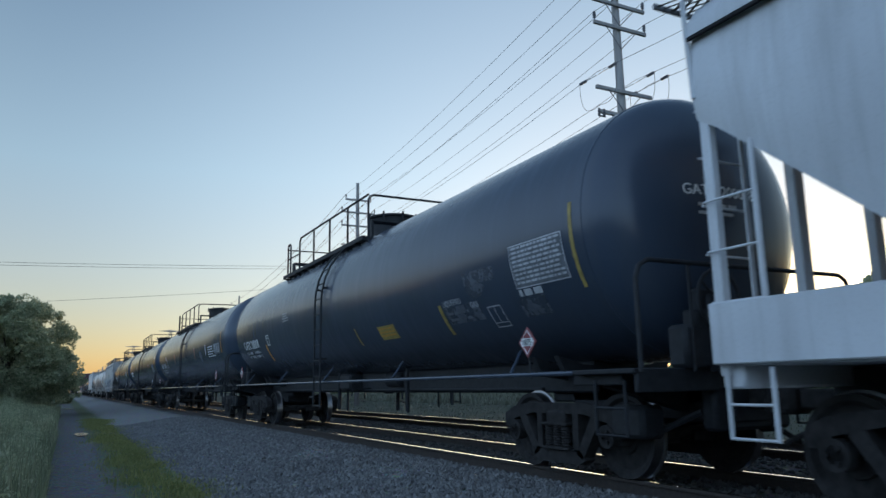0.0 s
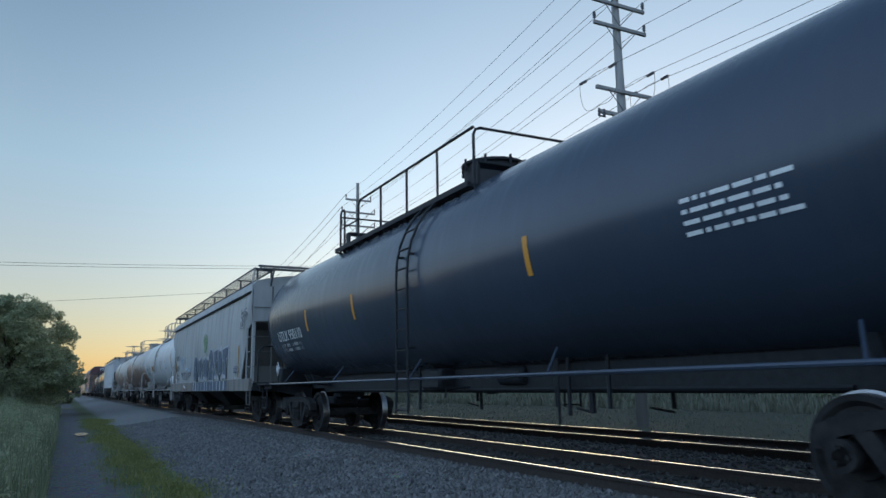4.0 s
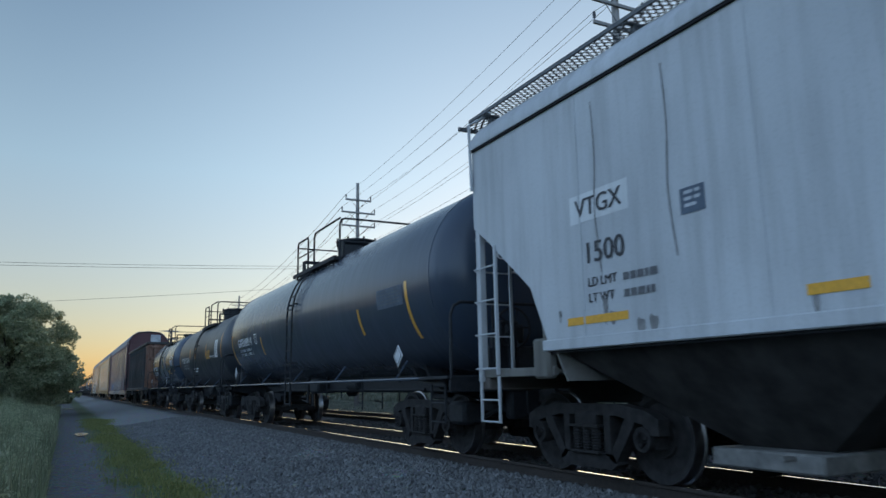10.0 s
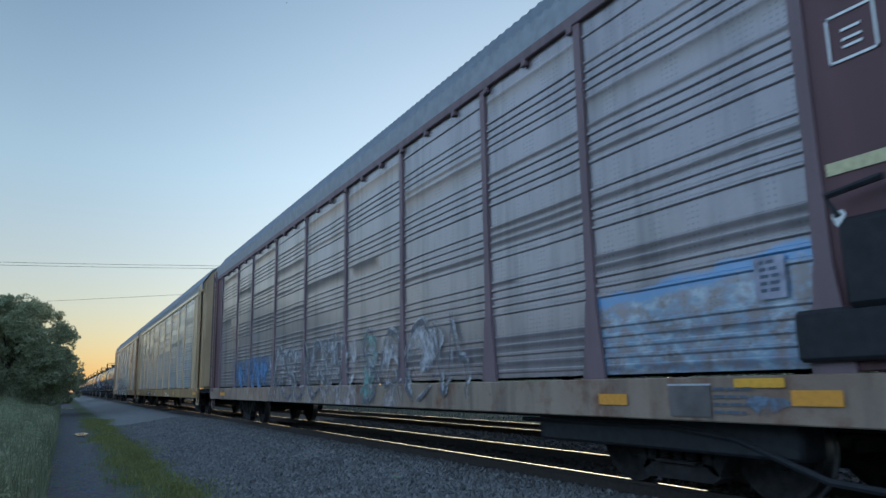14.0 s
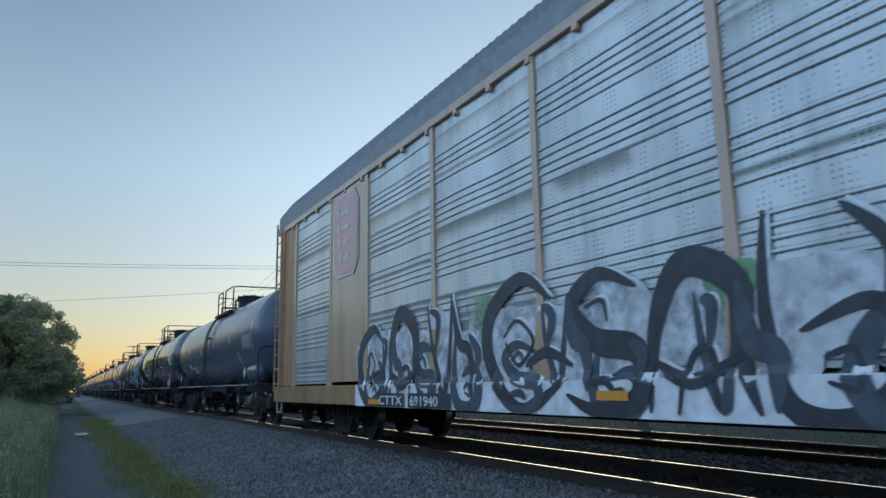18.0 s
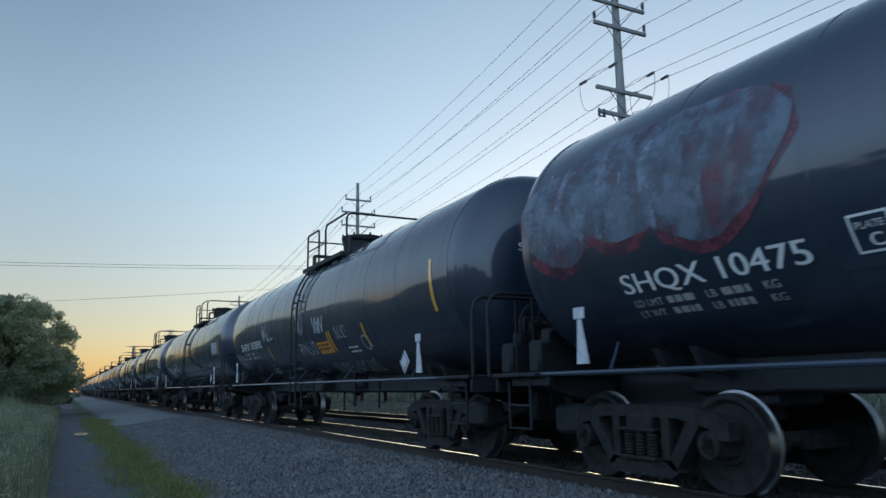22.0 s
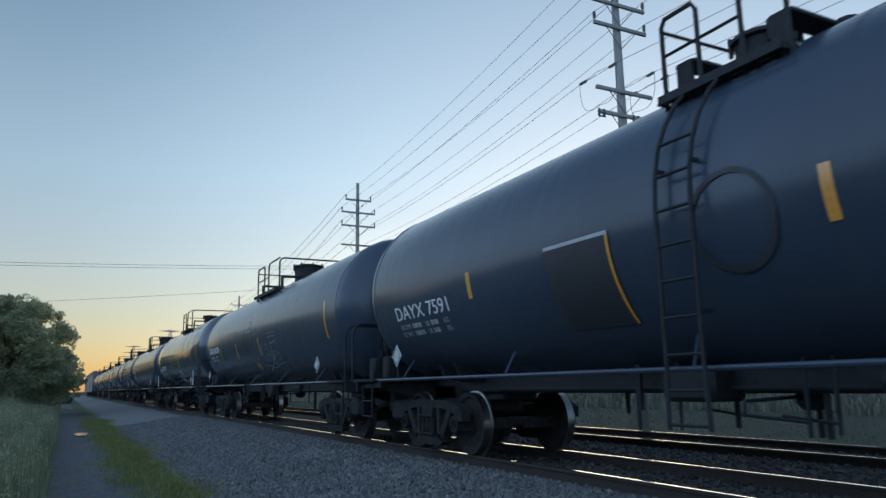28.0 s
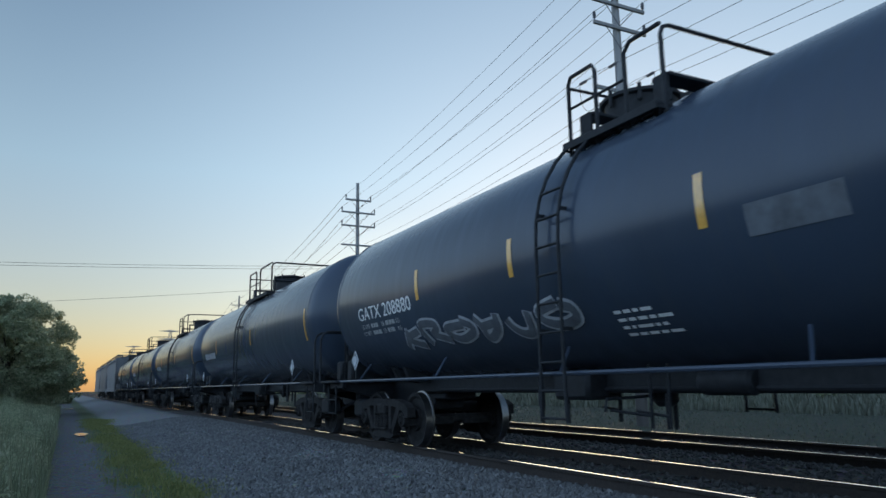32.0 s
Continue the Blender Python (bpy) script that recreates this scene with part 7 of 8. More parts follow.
# three pale tank cars with white rails
WT = dict(R=1.5, zc=2.7, rails=RAILWHITE, reservoir=True, light=True)
car, put, half, rng = tank_car(103.5, 119.1, ext=.3, mat=TANKWHITE, label="white tank car with rust streaks", marks="STYX 72897", seed=50, mark_at=(-6.2, -4.4, -.47, .2), **WT)
reflectors(car, put, Y, (-3.97, -.5, -.14), (-1.78, -.56, -.21), (1.4, -.56, -.05), (6.1, -.6, .2))
sign(car, put, -2.97, -.53, -2.1, -.24, O, rng, BK, rows=4, label="orange printed panel")
decal_bars(car, put, 1.65, -.1, 1.0, 4, .06, GREYWHITE(), rng)
decal_frame(car, put, 3.5, -.55, .4, BK)
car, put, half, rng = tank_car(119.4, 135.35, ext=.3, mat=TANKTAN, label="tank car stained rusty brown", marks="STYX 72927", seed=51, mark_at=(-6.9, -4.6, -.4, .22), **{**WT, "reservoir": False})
twotone(car, put, (-4.4, -.2, .18), (1.05, -.17, .23), (3.45, -.24, .15), (-1.75, -.27, .2), (6.4, -.58, .22))
sign(car, put, 5.55, -.38, 6.15, -.08, GREYWHITE(), rng, BK, rows=4)
decal_rect(car, put, 5.15, .1, .5, .28, GREYWHITE(), "paint_patch", "pale paint patch", .005)
sign(car, put, 1.4, -.27, 2.0, -.05, Y, rng, BK, rows=4, label="yellow printed panel")
decal_bars(car, put, 2.3, -.1, 1.0, 5, .085, BK, rng)
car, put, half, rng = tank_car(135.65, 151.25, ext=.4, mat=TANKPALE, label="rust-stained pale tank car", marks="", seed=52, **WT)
twotone(car, put, (-4.2, -.3, .1), (-1.6, -.3, .1), (1.6, -.3, .1))
decal_rect(car, put, 6.0, -.7, .1, .72, DULLYELLOW, "reflector_stripe")
sign(car, put, 4.65, -.42, 5.85, -.02, plain("faded_panel", (.42, .43, .43), .55, 0, .25, 8), rng, TANKWHITE, rows=5, label="faded pale printed panel")
decal_rect(car, put, 3.75, -.3, .5, .3, plain("faded_blue_patch", (.42, .47, .50), .55, 0, .25, 8), "paint_patch", "pale paint patch", .005)
decal_rect(car, put, .9, -.28, .35, .18, DULLYELLOW, "paint_patch", "worn yellow patch", .005)
hp = on_head(1.5, 2.7, -half, HEAD)
decal_text(car, hp, "STYX", -.45, .5, .15, BK, "end_number", "", .006)
decal_bars(car, hp, .0, .5, .34, 1, .05, BK, rng, "end_number", 1.7)
decal_bars(car, hp, -.5, .36, .7, 3, .09, plain("worn_ink", (.22, .2, .19), .6, 0, .3, 20), rng, "small_lettering", .35)
decal_bars(car, put, -6.1, -.4, 1.5, 1, .2, plain("worn_ink", (.22, .2, .19), .6, 0, .3, 20), rng, "worn_number", .6)
decal_bars(car, put, 2.3, -.1, 1.0, 5, .085, BK, rng)

# white four-bay hopper
car, put, hb, rng = hopper_car(151.65, 172.6, WALLWHITE, "white four-bay covered hopper car with yellow reflectors", "VTGX", "1500", "flat", 35, walk_up=.12, posts=((.3, .45),), foot=paint("sill_soiled_brown", (.13, .11, .095), .75, .6, (.06, .05, .045), 4), grime_shade=paint("hopper_soil_shade", (.15, .142, .125), .7, .7, (.07, .062, .052), 4))
end = lambda u, w, e=.006: (u, -hb - e, w)
for text, w in (("VTGX", 3.98), ("1500", 3.72)):
    decal_text(car, end, text, -.42, w, .2, GREYWHITE(), "end_number", "", .008)
decal_bars(car, end, -.42, 3.5, .42, 4, .09, GREYWHITE(), rng, "small_lettering", .3)
bands(car, put, Y, (7.56, 8.42, 1.61, 1.69), (5.29, 5.68, 1.61, 1.69), (2.43, 2.7, 1.61, 1.69), (-8.0, -7.07, 1.61, 1.69), (-5.21, -4.75, 1.61, 1.69))
sign(car, put, 3.76, 1.78, 4.27, 2.03, SLATE(), rng, GREYWHITE(), rows=3)
sign(car, put, -6.33, 2.44, -6.05, 2.67, SLATE(), rng, GREYWHITE(), rows=3)
decal_bars(car, put, 5.0, 2.05, .6, 5, .055, SLATE(), rng)
decal_rect(car, put, -7.88, 2.66, .9, .3, TANKWHITE, "paint_patch", "white repaint patch", .003)
GRIME = plain("grime", (.20, .195, .19), .8, 0, .35, 9)
for k in range(26):
    blob(car, put, rng.uniform(-8.2, 8.2), rng.uniform(1.5, 2.0), rng.uniform(.02, .06), rng.uniform(.06, .17), GRIME, rng, "grime_smudge", .003, .35, "grey grime smudge", 12)
for k in range(9):
    u = rng.uniform(-8.3, 8.3)
    stroke_geo = Geo()
    stroke(stroke_geo, put, [(u, 3.9), (u + .02, 3.3), (u - .02, 2.7), (u + .04, 2.1)], .018, .003)
    part("dent_line", stroke_geo.mesh("dent_line", GRIME, 0), car, "dark dent line")

# three short tank cars
car, put, half, rng = tank_car(172.6, 189.25, 1.5, 2.68, CHAR, "charcoal tank car with tall yellow reflectors", "GATX89014", seed=60, deck_u=(-1.38, 1.9), man=.24, mark_at=(-6.29, -4.47, -.4, .24))
reflectors(car, put, Y, (-3.42, -.76, -.25), (-7.2, -.97, .01), (6.4, -.97, .0), (4.2, -.74, -.24))
plate_box(car, put, -4.12, -.4, .28, WH)
sign(car, put, 5.2, -.35, 6.3, -.02, SLATE(), rng, FAINT(), rows=5)
car, put, half, rng = tank_car(189.25, 201.75, 1.42, 2.5, paint("tank_black_deep", (.010, .014, .022), .45, .3, (.03, .033, .038), coat=.3), "black short tank car with white panels", "TCBX 136046", seed=61, ext=.5, placards=False, mark_at=(-4.34, -2.2, -.3, .22))
reflectors(car, put, AMBER(), (-5.15, -.43, .55), (-2.04, -.2, .26), (-.7, -.22, .27), (1.89, -.21, .26), (5.0, -.45, .5))
sign(car, put, 2.02, -.31, 2.78, -.01, Y, rng, BK, rows=4, label="yellow printed panel")
sign(car, put, 3.8, -.32, 4.36, .3, WH, rng, BK, rows=9, label="white printed panel")
decal_text(car, put, "MOLTEN SULFER", 2.84, -.32, .13, WH)
decal_bars(car, put, -1.57, -.65, 1.18, 2, .12, WH, rng)
decal_bars(car, on_wall(1.6), -5.85, 1.145, .8, 1, .04, WORNINK(), rng, "sill_lettering", .7)
car, put, half, rng = tank_car(202.25, 213.6, 1.42, 2.52, CHAR, "charcoal short tank car with worn jacket", "GATX", seed=62, ext=.65, dome=.3, dome_h=.12, mark_at=(-4.2, -3.4, -.36, .22))
decal_text(car, put, "60375", -3.08, -.36, .31, WH, "car_number", "", .012, 1.12)
decal_bars(car, put, -2.9, -.53, .95, 2, .11, WH, rng)
tag(car, put, -4.12, .03, .18, .27, WH, rng, .03, 1)
decal_text(car, on_head(1.42, 2.52, -half, HEAD), "60375", -.18, .18, .17, WH, "end_number", "", .006)
reflectors(car, put, Y, (4.65, -.62, .33), (3.14, -.41, .07), (-3.23, -.41, .05), (-5.35, -.63, .32))
decal_text(car, put, "MOLTEN SULFUR", 3.3, .1, .16, WH)
decal_rect(car, put, 3.38, -.27, 1.1, .3, mist("panel_worn_pale", (.22, .24, .27), .8, 5), "worn_panel", "worn pale printed panel", .005)
decal_bars(car, put, 3.45, -.02, .95, 3, .085, WORNINK(), rng)
sign(car, put, 2.33, -.69, 3.28, -.47, Y, rng, BK, rows=3, label="yellow printed panel")
for u, w in ((-.85, .95), (.75, .85)):
    decal_rect(car, put, u, -.9, w, 1.9, plain("jacket_pale", (.12, .135, .155), .35, .2, .25, 4), "jacket_patch", "lighter faded jacket band", .004)

# gondola
gondola_car(214.25, 230.2, "rusty black high-sided gondola car")

# three autoracks
G1 = paint("rack_panel_grey", (.235, .20, .205), .42, .6, (.09, .08, .085), 3, .15, coat=.5)
G2 = paint("rack_panel_silver", (.50, .54, .555), .36, .4, (.22, .235, .24), 3, .45, coat=.4)
perforate(G1)
perforate(G2)
RACKTAN = paint("rack_tan", (.43, .275, .17), .5, .5, (.2, .13, .09), 4, coat=.45)
RACKYELLOW = paint("rack_yellow", (.52, .36, .205), .5, .4, (.30, .21, .13), 2, coat=.45)


def weather_gloss(m, ior):
    """Thin clear coat that mirrors the low sky when seen along the car."""
    b = m.node_tree.nodes["Principled BSDF"]
    b.inputs["Coat Weight"].default_value, b.inputs["Coat IOR"].default_value, b.inputs["Coat Roughness"].default_value = 1.0, ior, .22


for m, ior in ((G1, 1.7), (G2, 1.62), (RACKTAN, 1.65), (RACKYELLOW, 1.6)):
    weather_gloss(m, ior)


def sprayed_sheet(base):
    """The same sheet with worn blue spray on its lower part, under a slanting blue band."""
    m = base.copy()
    m.name = "rack_panel_sprayed"
    nt = m.node_tree
    bs = nt.nodes["Principled BSDF"]
    src = bs.inputs["Base Color"].links[0].from_socket
    tc = nt.nodes.new("ShaderNodeTexCoord")
    xyz = nt.nodes.new("ShaderNodeSeparateXYZ")
    nt.links.new(tc.outputs["Object"], xyz.inputs[0])
    wob = noise_node(nt, 2.6, 4, .6)

    def op(kind, a, b):
        n = nt.nodes.new("ShaderNodeMath")
        n.operation = kind
        for k, v in enumerate((a, b)):
            if isinstance(v, (int, float)):
                n.inputs[k].default_value = v
            else:
                nt.links.new(v, n.inputs[k])
        return n.outputs[0]
    h = op('ADD', op('ADD', xyz.outputs[2], op('MULTIPLY', xyz.outputs[1], .07)), op('MULTIPLY', wob.outputs[0], .22))
    body = ramp(nt, op('SUBTRACT', h, 1.0), [(.0, (.8, .8, .8)), (.96, (.8, .8, .8)), (1.0, (0, 0, 0))])
    patchy = noise_node(nt, 1.0, 4, .65, (1, 5, 7))
    pm = ramp(nt, patchy.outputs[0], [(.40, (0, 0, 0)), (.56, (1, 1, 1))])
    tint = ramp(nt, noise_node(nt, 1.0, 3, .6, (1, 4, 9)).outputs[0], [(.35, (.20, .20, .27)), (.48, (.17, .30, .42)), (.62, (.36, .46, .54))])
    c = mix(nt, mix(nt, 1.0, body.outputs[0], pm.outputs[0], 'MULTIPLY'), src, tint.outputs[0])
    band = ramp(nt, op('SUBTRACT', h, 1.3), [(.0, (0, 0, 0)), (.60, (0, 0, 0)), (.65, (.95, .95, .95)), (.71, (.95, .95, .95)), (.76, (0, 0, 0))])
    gaps = ramp(nt, noise_node(nt, 1.0, 3, .6, (1, 3, 5)).outputs[0], [(.34, (.3, .3, .3)), (.46, (1, 1, 1))])
    c = mix(nt, mix(nt, 1.0, band.outputs[0], gaps.outputs[0], 'MULTIPLY'), c, (.07, .24, .46))
    nt.links.new(c, bs.inputs["Base Color"])
    return m


car, put, putp, hb, rng = autorack_car(230.85, 257.15, "grey autorack car with maroon ends and graffiti", paint("rack_mauve", (.17, .11, .12), .6, .4), G1, paint("sill_tan", (.30, .225, .165), .65, .8, (.10, .08, .07), 3, spots=.55, stain=.7), paint("rack_maroon", (.10, .035, .04), .5, .4), 71, sprayed={0: sprayed_sheet(G1)})
CLOUDWHITE = mist("spray_cloud_white", (.46, .46, .48), .5, 2.4)
CLOUDPINK = mist("spray_cloud_pink", (.38, .33, .32), .5, 2.0)
CLOUDBLUE = mist("spray_cloud_blue", (.08, .22, .42), .6, 2.2)
CLOUDTEAL = mist("spray_cloud_teal", (.16, .34, .32), .5, 2.2)
SMUDGE = mist("spray_dark_smudge", (.10, .10, .12), .62, 4)
PALESMUDGE = mist("spray_pale_smudge", (.38, .39, .41), .55, 4)
rack = lambda u, w, e=.006: (put(u, max(.72, w), e + .004) if w < 1.07 else putp(u, w, e))
for k in range(6):
    blob(car, putp, -8.3 + .75 * k, 1.5, .52, .42, CLOUDBLUE, rng, "graffiti_fill", .004 + .0008 * k, .25, "blue sprayed fill")
for k in range(9):
    blob(car, putp, -3.8 + .68 * k, 1.55 + .12 * (k % 2), .5, .42, CLOUDWHITE, rng, "graffiti_fill", .004 + .0008 * (k % 4), .3, "thin white sprayed fill")
decal_rect(car, put, -4.2, .71, 8.4, .35, CLOUDPINK, "graffiti_band", "thin pale sprayed band on the sill", .004)
for k in range(4):
    blob(car, putp, 2.5 + .8 * k, 1.45 + .15 * (k % 2), .45, .32, CLOUDWHITE, rng, "graffiti_fill", .004 + .0008 * (k % 4), .35, "thin white sprayed fill")
wild(car, rack, ((1, -3.9, 1.0, .8, 2.0), (3, -2.9, 1.0, .8, 1.9), (4, -1.9, 1.0, .8, 2.05), (0, -.9, 1.0, .8, 1.95), (2, .1, 1.1, .8, 2.1)), SMUDGE, PALESMUDGE, rng, "dark sprayed letter lines", .45)
blob(car, putp, 2.62, 1.5, .36, .48, CLOUDTEAL, rng, "graffiti_fill", .009, .22, "teal sprayed fill")
blob(car, put, 2.6, .9, .3, .15, CLOUDTEAL, rng, "graffiti_fill", .008, .15, "teal sprayed fill")
wild(car, rack, ((3, 2.25, .8, .78, 1.95), (1, 3.1, 1.0, .78, 1.9), (0, 4.1, 1.0, .78, 1.95), (2, 5.1, 1.0, .78, 2.0)), SMUDGE, PALESMUDGE, rng, "dark mauve sprayed letter lines", .4)
scrawl(car, putp, "OUNSO", -8.4, 1.15, 3.6, .7, SMUDGE, rng, .05)
sign(car, putp, 10.63, 1.62, 10.9, 1.94, plain("notice_mauve_grey", (.27, .27, .33), .6, 0, .35, 7), rng, SLATE(), rows=5, label="pale printed notice")
WORNSILL = [plain("sill_worn_" + n, c, .7, 0, .4, 5) for n, c in (("rust", (.16, .10, .075)), ("pale", (.40, .34, .27)), ("grey", (.10, .088, .082)))]
decal_rect(car, put, 9.68, .74, .45, .25, WORNSILL[2], "stencil_box", "dark stencil box with pale edge", .005)
decal_rect(car, put, 9.67, .99, .47, .015, GREYWHITE(), "stencil_edge", "", .007)
decal_bars(car, put, 10.16, .95, .34, 4, .06, SLATE(), rng)
blob(car, put, 10.66, .84, .18, .07, mist("spray_blue_smear", (.14, .20, .27), .6, 5), rng, "graffiti_fill", .005, .3, "blue sprayed smear on the sill")
bands(car, put, Y, (10.38, 10.83, .97, 1.04))
part("graffiti_panel", Geo().box((.55, -hb - .012, 5.45), (.8, .02, .6), .004).mesh("graffiti_panel", GREYWHITE(), 40), car, "white sprayed patch on the end door")
putb = on_wall(1.56 + .02)
decal_frame(car, putb, 11.42, 3.2, .36, WH)
decal_rect(car, putb, 11.3, 2.42, .6, .09, plain("strip_pale", (.5, .45, .25), .5, 0, .2, 20), "reflector_strip")
blob(car, putb, 11.35, 2.12, .05, .06, WH, rng, "round_mark")
part("brake_housing", Geo().box((-1.6, -11.75, 1.78), (.22, .72, .62), .05).box((-1.6, -11.5, 1.32), (.16, 1.05, .36), .03).pipe([(-1.7, -11.42, 2.1), (-1.72, -11.36, 2.25), (-1.7, -11.75, 2.3)], .025, 6).mesh("brake_housing", UNDER(), 40), car, "dark hand brake housing at the corner")
part("air_line", Geo().pipe([(-1.35, -7.0, .62), (-1.35, -9.4, .62), (-1.35, -10.1, .55), (-1.35, -10.9, .30), (-1.35, -11.6, .26)], .03, 6).box((-1.2, -9.0, .56), (.3, 3.4, .3), .03).mesh("air_line", UNDER(), 40), car)
bands(car, put, O, (8.75, 9.15, .82, .92), (10.87, 11.27, .84, .95), (-10.65, -9.85, .82, .92))
car, put, putp, hb, rng = autorack_car(258.85, 286.75, "yellow-framed autorack car with silver corrugated panels", RACKYELLOW, G2, paint("sill_yellow", (.36, .225, .085), .6, .8, (.10, .065, .04), 3, spots=.4, stain=.7), paint("end_yellow", (.50, .35, .20), .55, .45, (.22, .15, .09), 2, coat=.45), 72, edge=11.5)
decal_rect(car, put, -6.05, .76, 2.63, .2, BK, "number_box", "black box with white lettering", .004)
decal_text(car, put, "TTGX 964518", -5.95, .79, .2, WH, "car_number", "", .01, 1.55)
decal_text(car, put, "LD LMT 90000", -1.80, .77, .1, WH)
decal_bars(car, put, 3.30, .85, 1.6, 2, .09, WH, rng)
bands(car, put, DULLYELLOW, (-11.37, -11.0, .80, .95), (-9.82, -9.71, .86, .94))
bands(car, put, O, (-11.97, -11.41, .79, .96), (-10.63, -10.42, .86, .93), (-10.36, -10.2, .86, .93), (-3.40, -2.90, .82, .92), (6.30, 6.80, .82, .92), (12.30, 13.10, .82, .92))
car, put, putp, hb, rng = autorack_car(287.15, 313.85, "tan-framed autorack car with graffiti and a red emblem", RACKTAN, G2, paint("sill_brown", (.32, .185, .08), .6, .6, (.13, .08, .05), 3, stain=.4), paint("end_tan", (.40, .20, .09), .6, .7, (.14, .08, .055), 4, spots=.3, coat=.3), 73, wide=(1, 7), rungs=(5, 12))

primer = plain("primer_grey", (.26, .29, .32), .5, 0, .3, 5)
for x0, x1 in ((-1.42, -1.12), (-1.1, -.72)):
    part("primer_panel", Geo().box(((x0 + x1) / 2, -hb - .012, 2.75), (x1 - x0, .02, 3.3), .004).mesh("primer_panel", primer, 40), car, "grey primer panel on the end door")


def octagon(u, z, ru, rz, e, c=.34):
    k = 1 - c
    return [putp(u + ru * a, z + rz * b, e) for a, b in ((1, k), (k, 1), (-k, 1), (-1, k), (-1, -k), (-k, -1), (k, -1), (1, -k))]


EMBLEMRED = paint("emblem_faded_red", (.42, .115, .14), .5, .5, (.28, .19, .15), 4)
EMBLEMPALE = paint("emblem_faded_white", (.36, .31, .28), .5, .5, (.28, .22, .18), 4)
for m in (EMBLEMRED, EMBLEMPALE):
    weather_gloss(m, 1.9)
for eu, ez in ((-7.75, 3.95), (7.62, 3.98)):
    herald = part("emblem", Geo().add(octagon(eu, ez, .72, .84, .004), [tuple(range(8))]).mesh("emblem", EMBLEMPALE, 0), car, "red octagonal emblem with white edge")
    part("emblem_field", Geo().add(octagon(eu, ez, .65, .77, .010), [tuple(range(8))]).mesh("emblem_field", EMBLEMRED, 0), herald)
    inked = lambda u, w, e=.006: putp(u, w, e + .01)
    for k in range(4):
        decal_rect(herald, inked, eu - .48 + .05 * k, ez + .36 - .3 * k, .16, .2, EMBLEMPALE, "emblem_bar")
        decal_rect(herald, inked, eu - .26 + .05 * k, ez + .38 - .3 * k, .5 - .06 * k, .11, EMBLEMPALE, "emblem_bar")
SPRAYWHITE = plain("spray_white", (.66, .68, .70), .5, 0, .2, 6)
SOFTGREEN = mist("spray_soft_green", (.17, .34, .17), .75, 3)
SPRAYBLACK = plain("spray_black", (.03, .036, .046), .5, 0, .35, 5)
decal_rect(car, put, -7.05, .70, 12.0, .36, SPRAYWHITE, "graffiti_band", "white sprayed band on the sill", .004)
for u, w, ru, rw in ((4.75, 1.4, .5, .6), (4.95, .85, .35, .2), (-2.6, 1.95, .4, .22), (-4.1, 1.5, .35, .16), (1.3, 1.8, .3, .2)):
    blob(car, putp if w > 1.06 else put, u, w, ru, rw, SOFTGREEN, rng, "graffiti_fill", .005, .18, "soft green sprayed patch")
FILLWHITE = mist("spray_fill_white", (.60, .62, .65), .88, 1.6)
for k in range(19):
    blob(car, putp, -6.7 + .6 * k, 1.42 + .14 * (k % 2), .46, .36 + .1 * (k % 3), FILLWHITE, rng, "graffiti_fill", .0035 + .0003 * (k % 3), .22, "white sprayed fill between letters")
skin = lambda u, w, e=.006: put(u, max(.705, w), e + .004) if w < 1.07 else putp(u, w, e)
for rows, ink in ((((4, -6.6, .9, .74, 1.5), (2, -5.9, .8, .78, 1.9), (3, -4.7, .8, .74, 1.6), (4, -3.4, .8, .74, 1.7), (3, -2.2, .9, .74, 1.5), (2, -1.3, .8, .9, 1.95), (4, -.5, .9, .74, 1.45), (2, .9, .8, .74, 1.8), (0, 2.2, .8, .74, 1.5), (4, 3.3, .8, .74, 1.4)), plain("spray_slate_black", (.055, .07, .09), .55, 0, .35, 5)),
                  (((0, -6.95, 1.2, .74, 2.0), (1, -5.6, 1.3, .74, 2.15), (2, -4.1, 1.25, .78, 2.22), (0, -2.6, 1.7, .74, 2.25), (3, -.95, 1.35, .74, 2.1), (1, .3, 1.3, .74, 2.05), (4, 1.5, 1.3, .74, 2.3), (3, 2.7, 1.2, .74, 1.85), (2, 3.7, 1.15, .74, 1.6)), SPRAYBLACK)):
    wild(car, skin, rows, ink, SPRAYWHITE, rng, "black and white sprayed bubble letters")
tag(car, on_wall(1.56 + .03), 6.75, 1.3, .9, .65, plain("spray_worn_grey", (.16, .14, .12), .6, 0, .3, 6), rng, .05, 4, label="worn grey sprayed tag")
decal_rect(car, put, -5.95, .71, 1.05, .21, SPRAYBLACK, "number_box", "black box with white lettering", .03)
decal_rect(car, put, -4.75, .71, 1.35, .21, SPRAYBLACK, "number_box", "", .03)
over = lambda u, w, e=.006: put(u, w, e + .03)
decal_text(car, over, "CTTX", -5.88, .74, .2, SPRAYWHITE, "car_mark", "", .012, 1.75)
decal_text(car, over, "691940", -4.68, .74, .2, SPRAYWHITE, "car_number", "", .012, 1.55)
plate = decal_rect(car, put, 7.05, .72, .42, .32, WH, "notice_plate", "black notice plate with white edge", .008)
decal_rect(plate, put, 7.07, .79, .38, .23, BK, "plate_field", "", .012)
bands(car, lambda u, w, e=.006: put(u, w, e + .03), O, (-.35, .1, .86, .95), (-6.35, -5.85, .74, .82), (4.65, 5.15, .86, .95))

